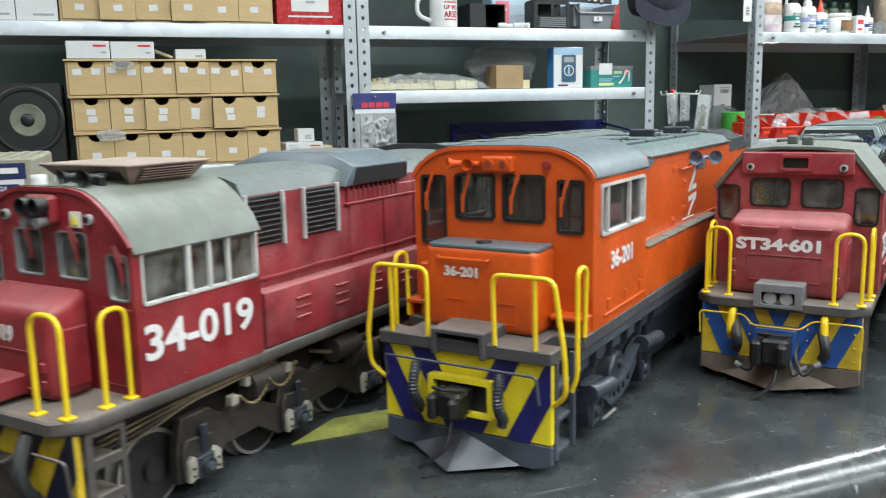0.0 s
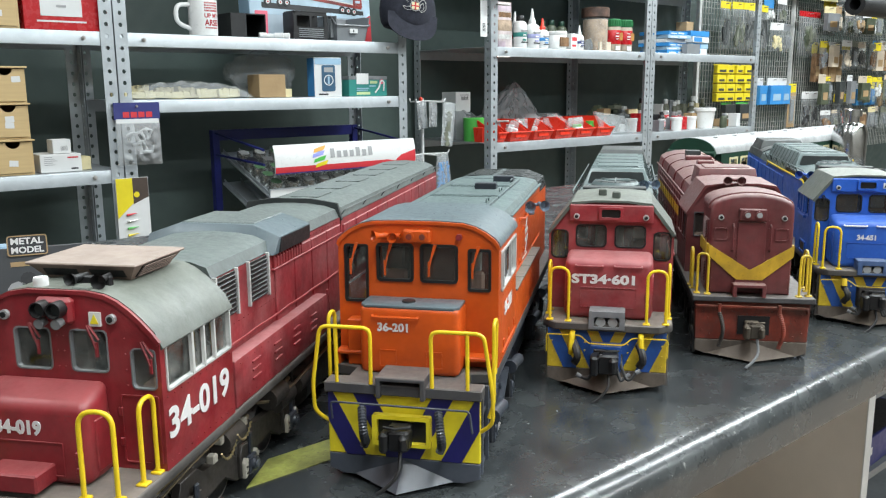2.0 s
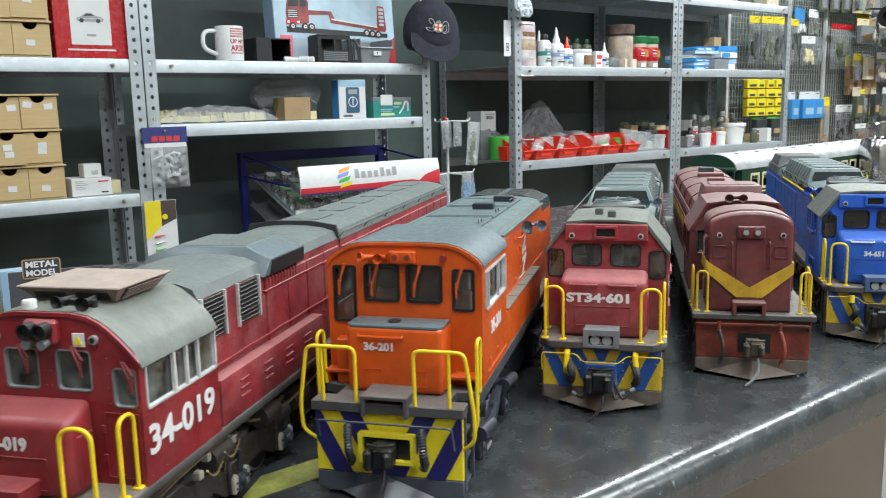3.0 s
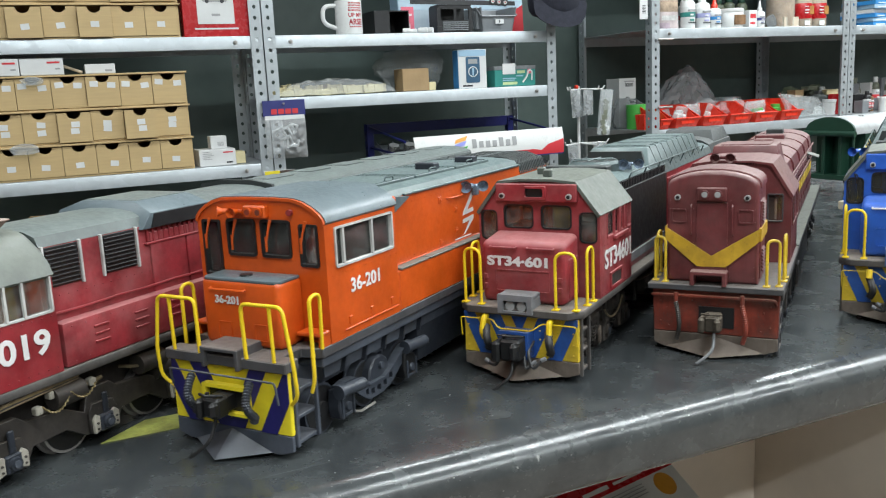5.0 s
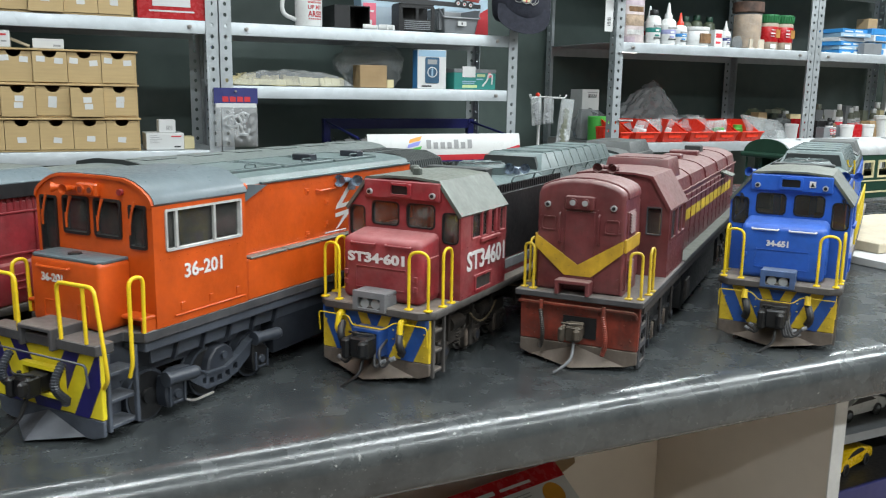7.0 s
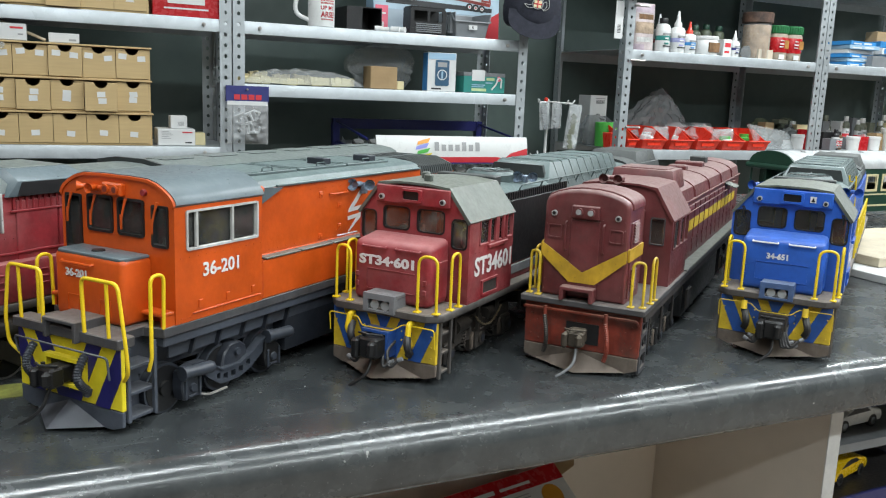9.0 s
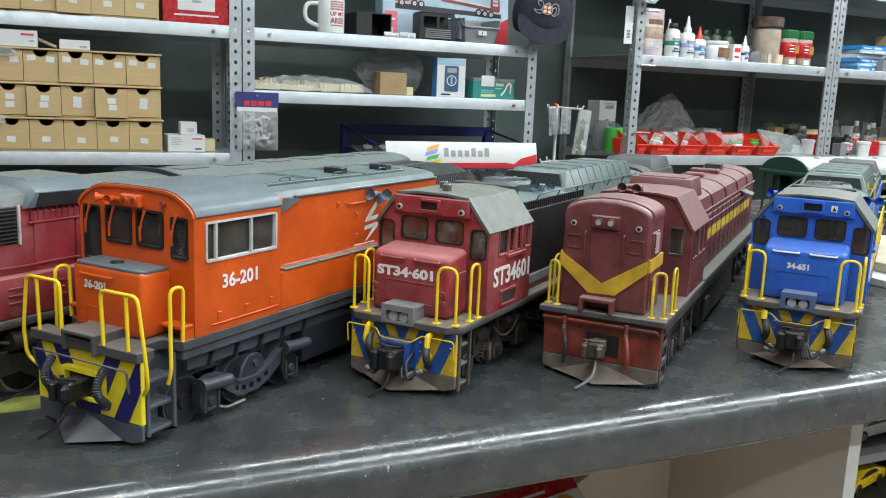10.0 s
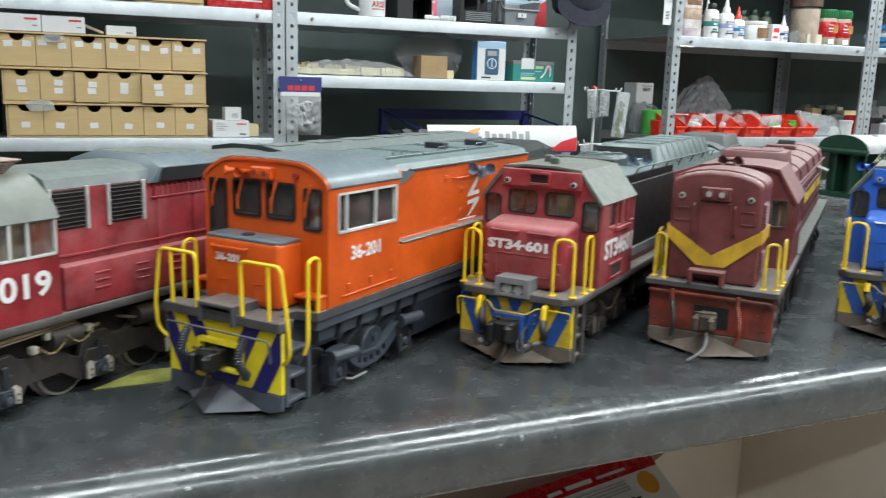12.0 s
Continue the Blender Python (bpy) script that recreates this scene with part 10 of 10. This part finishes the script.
def coach(m):
    t = thing("model_coach", m, "dark green model passenger coach with a white roof", "model coach")
    hw, ln = 0.058, 0.92
    z0, zg = 0.030, 0.128
    part("floor_pan", box(B(), -hw, hw, 0, ln, z0, z0 + 0.01), DARK_GREEN, t)
    holes = [rounded_rect(a + 0.010, b - 0.010, 0.080, 0.112, 0.002) for a, b in spaced(0.07, ln - 0.05, 14)]
    for s in (-1, 1):
        sd = B()
        sheet(sd, [(0.035, z0 + 0.01), (ln, z0 + 0.01), (ln, zg), (0.035, zg)], holes, side_at(hw, s), 0.002)
        side = part("side", sd, DARK_GREEN, t, smooth=None)
        for h in holes:
            fr = B()
            ys = [p[0] for p in h]
            ring_frame(fr, rounded_rect(min(ys) - 0.004, max(ys) + 0.004, 0.076, 0.116, 0.002), rounded_rect(min(ys) + 0.001, max(ys) - 0.001, 0.081, 0.111, 0.002), side_at(hw, s), -0.0012, 0.002)
            part("window_frame", fr, CREAM_PLASTIC, side, smooth=None)
        part("stripe", box(B(), *sorted((s * hw, s * (hw + 0.001))), 0.036, ln, 0.068, 0.071), CREAM_PLASTIC, side, smooth=None)
        part("stripe", box(B(), *sorted((s * hw, s * (hw + 0.001))), 0.036, ln, 0.042, 0.046), CREAM_PLASTIC, side, smooth=None)
    part("end_wall", box(B(), -hw, hw, 0.035, 0.038, z0 + 0.01, zg), DARK_GREEN, t)
    part("end_wall", box(B(), -hw, hw, ln - 0.003, ln, z0 + 0.01, zg), DARK_GREEN, t)
    for x in (-0.020, 0.020):
        part("gangway_post", box(B(), x - 0.004, x + 0.004, 0.006, 0.034, z0, zg - 0.002, 0.001), DARK_GREEN, t)
    for x in (-hw + 0.004, hw - 0.004):
        part("veranda_post", rod(B(), (x, 0.004, z0), (x, 0.004, zg), 0.0025), DARK_GREEN, t)
    part("rail", rod(B(), (-hw - 0.004, -0.003, zg + 0.001), (hw + 0.004, -0.003, zg + 0.001), 0.006, seg=10), DARK_GREEN, t)
    arc = [(hw * 1.04 * math.cos(math.pi * k / 14), zg + 0.036 * math.sin(math.pi * k / 14) ** 0.8) for k in range(15)]
    rf = prism(B(), arc, "y", 0.003, ln + 0.004)
    roof = part("roof", rf, PALE_ROOF, t, "white arched roof", smooth=40)
    part("roof_end", prism(B(), [(u, v) for u, v in arc], "y", -0.002, 0.0028), DARK_GREEN, t, smooth=40)
    for k in range(9):
        for s in (-1, 1):
            y = 0.07 + 0.10 * k
            vt = B()
            box(vt, s * 0.022 - 0.004, s * 0.022 + 0.004, y - 0.007, y + 0.007, zg + 0.028, zg + 0.0345, 0.001)
            box(vt, s * 0.022 - 0.006, s * 0.022 + 0.006, y - 0.0015, y + 0.0015, zg + 0.034, zg + 0.0365, 0.0005)
            part("roof_vent", vt, PALE_ROOF, roof)
    for y in (0.12, ln - 0.16):
        tk = new("truck")
        tk.parent = t
        for dy in (0, 0.055):
            wheelset(tk, y + dy, 0.016)
        for s in (-1, 1):
            part("side_frame", box(B(), *sorted((s * 0.032, s * 0.037)), y - 0.02, y + 0.075, 0.010, 0.024, 0.001), BLACK, tk)
    return t


coach(pose(1.600, 1.12, BENCH_Z, 0, 0, 4 - 90))

solid("silver_flask", lathe(B(), [(0.046, 0), (0.048, 0.004), (0.048, 0.15), (0.040, 0.172), (0.024, 0.180), (0.024, 0.196), (0.030, 0.197), (0.030, 0.215), (0.026, 0.218)], 28), CHROME, "shiny metal flask standing on the bench", "flask", m=pose(2.33, 1.07, BENCH_Z))
bx_ = thing("board_stack", pose(1.32, 0.60, BENCH_Z), "pale boards and paper lying on the bench", "boards")
part("board", box(B(), 0.0, 0.5, 0.0, 0.20, 0, 0.012, 0.001), WHITE_CARD, bx_)
part("board", box(B(), 0.05, 0.55, 0.06, 0.30, 0.0125, 0.028, 0.001), PALE_WOOD, bx_)

# bench power supply
def power_supply(m):
    t = thing("power_supply", m, "beige bench power supply with navy control panel and knobs", "power supply")
    w, d, h = 0.128, 0.21, 0.166
    part("case", box(B(), -w, 0, 0.004, d, 0.008, h + 0.006, 0.002), BEIGE_STEEL, t)
    part("front", box(B(), -w - 0.0015, 0.0015, 0, 0.006, 0.006, h + 0.008, 0.0012), BEIGE_STEEL, t)
    for x in (-0.11, -0.018):
        for y in (0.03, 0.18):
            part("foot", rod(B(), (x, y, 0), (x, y, 0.008), 0.008), RUBBER, t)
    top = part("title_strip", box(B(), -w + 0.003, -0.004, -0.0008, 0.0004, h - 0.010, h + 0.004), PANEL_BLUE, t, smooth=None)
    lettering("print", "POWER SUPPLY", 0.0072, FRONT(-0.072, -0.001, h - 0.003), LETTER_WHITE, top, bold=0.0001, width=0.8)
    bars(top, "print", LETTER_WHITE, ((-0.036, -0.010, h - 0.005, h + 0.000),), -0.0008)
    pl = part("control_plate", box(B(), -0.058, -0.006, -0.0008, 0.0004, 0.0125, h - 0.0105), WHITE_CARD, t, "white bordered control plate", smooth=None)
    for z0, z1 in ((0.0930, h - 0.0145), (0.0460, 0.0895), (0.0155, 0.0435)):
        part("panel", prism(B(), rounded_rect(-0.0545, -0.0095, z0 + (0 if z0 > 0.05 else 0), z1, 0.002), "y", -0.0014, -0.0004), PANEL_BLUE, pl, smooth=None)
    for zz, txt in ((0.1475, "VOLTAGE"), (0.1140, "FINE"), (0.0855, "CURRENT"), (0.0400, "POWER")):
        lettering("print", txt, 0.0054, FRONT(-0.032, -0.0016, zz), LETTER_WHITE, pl, bold=0.0001)
    for x, zz, txt in ((-0.047, 0.0530, "HI"), (-0.014, 0.0530, "LO"), (-0.049, 0.0280, "OFF"), (-0.014, 0.0280, "ON")):
        lettering("print", txt, 0.0042, FRONT(x, -0.0016, zz), LETTER_WHITE, pl)
    for zz in (0.1325, 0.1015, 0.0720):
        k = part("knob", rod(B(), (-0.032, -0.0014, zz), (-0.032, -0.004, zz), 0.0098, seg=24), KNOB, t, "mustard plastic control knob")
        part("grip", rod(B(), (-0.032, -0.004, zz), (-0.032, -0.013, zz), 0.0082, 0.0070, seg=18), KNOB, k)
        part("cap", rod(B(), (-0.032, -0.013, zz), (-0.032, -0.0135, zz), 0.0042, seg=14), KNOB, k)
    part("range_switch", box(B(), -0.037, -0.027, -0.0035, -0.001, 0.0505, 0.0560, 0.0005), BLACK, t)
    part("power_switch", box(B(), -0.043, -0.022, -0.0045, -0.001, 0.0215, 0.0345, 0.001), BLACK, t)
    for x, m_ in ((-0.046, RED_INK), (-0.034, GREEN_PLASTIC)):
        part("indicator", box(B(), x - 0.004, x + 0.004, -0.0016, -0.0004, h - 0.0138, h - 0.0112), m_, t)
    for z0 in (0.060, 0.112):
        mt_ = part("meter", box(B(), -0.120, -0.066, -0.002, 0.0, z0, z0 + 0.034, 0.001), BLACK, t, "dark moving-coil meter")
        part("scale", box(B(), -0.117, -0.069, -0.0026, -0.0018, z0 + 0.012, z0 + 0.031), CREAM_PLASTIC, mt_, smooth=None)
    for x, m_ in ((-0.068, RED_PLASTIC), (-0.092, BLACK), (-0.115, GREEN_PLASTIC)):
        p = part("terminal", rod(B(), (x, 0, 0.027), (x, -0.010, 0.027), 0.0075, seg=16), BLACK, t)
        part("cap", rod(B(), (x, -0.010, 0.027), (x, -0.018, 0.027), 0.0062, seg=12), m_, p)
    for k in range(9):
        part("vent_rib", box(B(), -0.116 + 0.013 * k, -0.110 + 0.013 * k, 0.04, 0.18, h + 0.006, h + 0.0075), BEIGE_STEEL, t)
    part("handle", tube(B(), rounded([(-0.09, 0.06, h + 0.006), (-0.09, 0.05, h + 0.022), (-0.03 - 0.062, 0.16, h + 0.022), (-0.09, 0.16, h + 0.006)], 0.01), 0.004), CHROME, t)
    return t


power_supply(pose(-0.062, 0.832, BENCH_Z, 0, 0, -2))

# paint brush, can and bits
pbr = thing("paint_brush", pose(0, 0, BENCH_Z), "flat paint brush with pale wooden handle and steel ferrule", "paint brush")
p0, p1 = Vector((-0.125, 0.755, 0.012)), Vector((-0.020, 0.812, 0.010))
dvec = (p1 - p0).normalized()
hb = B()
tube(hb, [p0 + dvec * t for t in (0.0, 0.01, 0.03, 0.06, 0.085, 0.105, 0.118)], 0.0075, 10, lambda i: (0.9, 1.0, 0.75, 0.8, 1.0, 0.95, 0.5)[i])
part("handle", hb, PALE_WOOD, pbr)
fb = B()
tube(fb, [p0 - dvec * 0.045, p0 + dvec * 0.002], 0.0125, 10)
part("ferrule", fb, CHROME, pbr)
bb = B()
tube(bb, [p0 - dvec * 0.095, p0 - dvec * 0.046], 0.013, 10, lambda i: (0.7, 1.0)[i])
part("bristles", bb, BROWN_POWDER, pbr)

can = thing("spray_can", pose(-0.170, 0.640, BENCH_Z), "grey and red aerosol can standing on the bench", "aerosol can")
part("body", lathe(B(), [(0.031, 0), (0.0325, 0.003), (0.0325, 0.16), (0.026, 0.175)], 32), GREY_PLASTIC, can)
part("rim", lathe(B(), [(0.0332, 0.0), (0.0338, 0.002), (0.0338, 0.006), (0.0330, 0.008)], 32), CHROME, can)
part("red_band", lathe(B(), [(0.0326, 0.010), (0.0330, 0.011), (0.0330, 0.045), (0.0326, 0.046)], 32), RED_CARD, can)
part("white_band", lathe(B(), [(0.0327, 0.050), (0.0330, 0.051), (0.0330, 0.075), (0.0327, 0.076)], 32), WHITE_CARD, can)
part("cap", lathe(B(), [(0.028, 0.175), (0.028, 0.20), (0.024, 0.208)], 24), RED_PLASTIC, can)
for k, (x, y, m_) in enumerate(((-0.10, 0.79, RED_PLASTIC), (-0.14, 0.80, BLACK))):
    solid("test_lead", tube(B(), rounded([(x - 0.1, y + 0.01, BENCH_Z + 0.002), (x - 0.03, y + 0.025, BENCH_Z + 0.003), (x + 0.03, y + 0.012, BENCH_Z + 0.002), (x + 0.06, y + 0.03, BENCH_Z + 0.002)], 0.03), 0.002, 6), m_, "thin insulated test lead on the bench", "cable")

mbx = thing("kit_box", pose(0.03, 0.918, BENCH_Z, -10, 0, -16), "dark grey kit box with a gold-framed title", "box")
part("body", box(B(), 0.004, 0.100, 0, 0.03, 0, 0.1250, 0.001), paint("charcoal_card", (0.05, 0.052, 0.056), 0.5, wear=0.08, scale=0.3), mbx)
fr = B()
ring_frame(fr, rounded_rect(0.018, 0.0565, 0.1160, 0.1375, 0.003), rounded_rect(0.0193, 0.0552, 0.1173, 0.1362, 0.002), lambda u, v, d: (u, -0.0016 + d, v), 0, 0.001)
part("title_frame", fr, KRAFT, mbx, smooth=None)
part("title_ground", box(B(), 0.0193, 0.0552, -0.0010, 0.0012, 0.1173, 0.1362), INK, mbx, smooth=None)
lettering("title", "METAL", 0.0155, FRONT(0.0373, -0.0014, 0.1315), LETTER_WHITE, mbx, bold=0.0005, fit=(0.031, 0.0068))
lettering("title", "MODEL", 0.0155, FRONT(0.0373, -0.0014, 0.1222), LETTER_WHITE, mbx, bold=0.0005, fit=(0.031, 0.0068))
kb2 = thing("kit_box", pose(-0.015, 1.150, BENCH_Z, -14, 0, -4), "dark kit box with a gold-framed title behind the power supply", "box")
part("body", box(B(), -0.105, 0.0, 0, 0.03, 0, 0.100, 0.001), bpy.data.materials["charcoal_card"], kb2)
fr = B()
ring_frame(fr, rounded_rect(-0.052, -0.004, 0.082, 0.106, 0.003), rounded_rect(-0.0505, -0.0055, 0.0835, 0.1045, 0.002), lambda u, v, d: (u, -0.0016 + d, v), 0, 0.001)
part("title_frame", fr, KRAFT, kb2, smooth=None)
part("title_ground", box(B(), -0.0505, -0.0055, -0.0010, 0.0012, 0.0835, 0.1045), INK, kb2, smooth=None)
lettering("title", "METAL", 0.0155, FRONT(-0.028, -0.0014, 0.0990), LETTER_WHITE, kb2, bold=0.0005, fit=(0.038, 0.0075))
lettering("title", "MODEL", 0.0155, FRONT(-0.028, -0.0014, 0.0890), LETTER_WHITE, kb2, bold=0.0005, fit=(0.038, 0.0075))
part("picture", prism(B(), [(-0.09, 0.02), (-0.02, 0.03), (-0.03, 0.06), (-0.07, 0.055)], "y", -0.0012, 0.0002), GREY_INK, kb2, smooth=None)
part("picture", rod(B(), (-0.05, -0.0016, 0.045), (-0.05, 0.0, 0.045), 0.012, seg=14), RED_INK, kb2)
rr_ = random.Random(14)
for k in range(9):
    x, z = rr_.uniform(0.018, 0.086), rr_.uniform(0.03, 0.10)
    part("picture", rod(B(), (x, -0.0012, z), (x, 0.0002, z), rr_.uniform(0.006, 0.013), seg=10), rr_.choice((RED_INK, GREY_INK, INK, BLUE_CARD, YELLOW_CARD)), mbx)
bars(mbx, "print", KRAFT, ((0.020, 0.038, 0.105, 0.110),), 0.0)
for k, (x, y, w, d, h, m_, lab) in enumerate(((0.00, 1.20, 0.060, 0.04, 0.025, WHITE_PLASTIC, "small white plastic box among the bits"), (-0.03, 1.27, 0.06, 0.04, 0.02, KRAFT, "small cardboard tray of bits"), (0.10, 1.33, 0.05, 0.03, 0.06, SKY_CARD, "small pale blue blister card"))):
    carton("small_box", x, y, BENCH_Z, w, d, h, m_, lab, "box", 12 - 10 * k, group="bits behind the engines")
for k in range(6):
    x, y = rr_.uniform(-0.04, 0.10), rr_.uniform(1.10, 1.30)
    solid("screw", rod(B(), (x, y, BENCH_Z + 0.003), (x + 0.018, y + rr_.uniform(-0.01, 0.01), BENCH_Z + 0.003), 0.0022, seg=8), STEEL, "loose steel screw on the bench", "screw", "loose screws")
solid("yellow_tape", prism(B(), [(0.096, 0.507), (0.275, 0.506), (0.275, 0.540), (0.132, 0.540)], "z", BENCH_Z + 0.0003, BENCH_Z + 0.0009), paint("faded_yellow_tape", (0.42, 0.43, 0.10), 0.5, wear=0.25, grime=0.35), "strip of yellow marking tape on the worktop", "tape")

# ---------------------------------------------------------------- below the worktop
part("carcass_panel", box(B(), -2.1, 1.0435, 0.764, 0.782, 0, 0.8575), PANEL_WHITE, bench, "off-white back panel of the open bay")
part("divider", box(B(), 1.044, 1.064, 0.4535, 1.55, 0, 0.8575), PANEL_WHITE, bench, "off-white upright divider board")
part("edge_band", box(B(), 1.0435, 1.0645, 0.4515, 0.4532, 0, 0.8575), WHITE_PAINT, bench, "white edge band")
part("carcass_panel", box(B(), -2.1, -2.08, 0.4535, 0.763, 0, 0.8575), PANEL_WHITE, bench, "off-white end panel")
part("carcass_back", box(B(), -2.1, 2.88, 1.55, 1.57, 0, 0.8575), PANEL_WHITE, bench)
part("carcass_edge", box(B(), 2.86, 2.88, 0.4535, 1.549, 0, 0.8575), PANEL_WHITE, bench)
part("carcass_floor", box(B(), 1.065, 2.859, 0.4535, 1.549, 0.0, 0.10), PANEL_WHITE, bench)
for z in (0.42, 0.605, 0.735):
    part("inner_shelf", box(B(), 1.065, 2.859, 0.465, 0.95, z - 0.012, z), GREY_PLASTIC, bench)


def toy_car(m, body, label):
    t = thing("model_car", m, label, "model car", "boxed model cars")
    pts = [(0.0, 0.010), (0.150, 0.010), (0.153, 0.022), (0.148, 0.033), (0.124, 0.039), (0.100, 0.047), (0.074, 0.049), (0.052, 0.045), (0.026, 0.031), (0.004, 0.024), (-0.002, 0.016)]
    part("body", prism(B(), pts, "y", -0.030, 0.030, 0.004, 2), body, t)
    part("window_band", prism(B(), [(0.036, 0.034), (0.112, 0.036), (0.096, 0.0450), (0.074, 0.0465), (0.056, 0.0440)], "y", -0.0306, 0.0306), BLACK, t)
    for x in (0.030, 0.120):
        for s in (-1, 1):
            w = part("wheel", rod(B(), (x, s * 0.022, 0.013), (x, s * 0.0315, 0.013), 0.013, seg=18), RUBBER, t)
            part("rim", rod(B(), (x, s * 0.0312, 0.013), (x, s * 0.0325, 0.013), 0.008, seg=12), CHROME, w)
    t.scale = (0.66, 0.66, 0.66)
    return t


toy_car(pose(1.102, 0.512, 0.7352, 0, 0, 4), WHITE_PLASTIC, "white model car on the shelf under the bench")
toy_car(pose(1.114, 0.515, 0.6539, 0, 0, 14), paint("car_yellow_paint", (0.72, 0.45, 0.01), 0.25, wear=0.04), "yellow model sports car in a display box")
db = thing("display_box", pose(1.070, 0.470, 0.6055, 0, 0, 2), "dark blue display box base for a model car", "box")
part("base", box(B(), 0, 0.24, 0, 0.12, 0, 0.048, 0.001), NAVY_CARD, db, "blue printed base")
part("plinth", box(B(), 0.004, 0.236, 0.004, 0.116, 0.0478, 0.0482), BLACK, db, smooth=None)
bars(db, "print", LETTER_WHITE, [(0.010 + 0.009 * k, 0.017 + 0.009 * k, 0.020, 0.032) for k in range(5)], 0.0)
part("back", box(B(), 0, 0.24, 0.118, 0.120, 0.0482, 0.108), INK, db)

# big red and white carton that leans back in the open bay
kb = thing("kit_carton", pose(0.8265, 0.7307, 0.6374, 34, 0, 12), "large white kit carton with a red band and orange seal", "box")
part("body", box(B(), -0.46, 0.0, -0.30, 0.0, -0.06, 0.0, 0.001), WHITE_CARD, kb)
part("red_band", box(B(), -0.459, -0.001, -0.026, -0.001, -0.001, 0.0006), RED_CARD, kb, smooth=None)
part("red_side", box(B(), -0.459, -0.001, -0.001, 0.0006, -0.055, -0.002), RED_CARD, kb, smooth=None)
def face_bars(mat, rows):
    for xa, xb, ya, yb in rows:
        part("print", box(B(), xa, xb, ya, yb, 0.0002, 0.0010), mat, kb, smooth=None)
face_bars(WHITE_CARD, [(-0.205, -0.180, -0.021, -0.016), (-0.172, -0.125, -0.020, -0.014), (-0.115, -0.060, -0.019, -0.015), (-0.262, -0.232, -0.021, -0.013)])
face_bars(GREY_INK, [(-0.190 + 0.012 * (k % 2), -0.072, -0.0335 - 0.0046 * k, -0.0322 - 0.0046 * k) for k in range(4)])
face_bars(INK, [(-0.130, -0.075, -0.082, -0.058), (-0.072, -0.064, -0.075, -0.060)])
part("seal", rod(B(), (-0.036, -0.046, -0.001), (-0.036, -0.046, 0.0008), 0.0175, seg=32), paint("orange_seal_print", (0.62, 0.28, 0.02), 0.4, wear=0.08), kb)
part("flap", prism(B(), [(0.0005, 0.0), (0.030, 0.042), (0.072, 0.034), (0.040, -0.011), (0.0005, -0.020)], "z", -0.012, -0.009), KRAFT, kb, "brown inner flap")
solid("crate", box(B(), 0.20, 0.92, 0.44, 0.755, 0.0, 0.4185, 0.002), KRAFT, "brown cardboard crate under the bench", "crate")
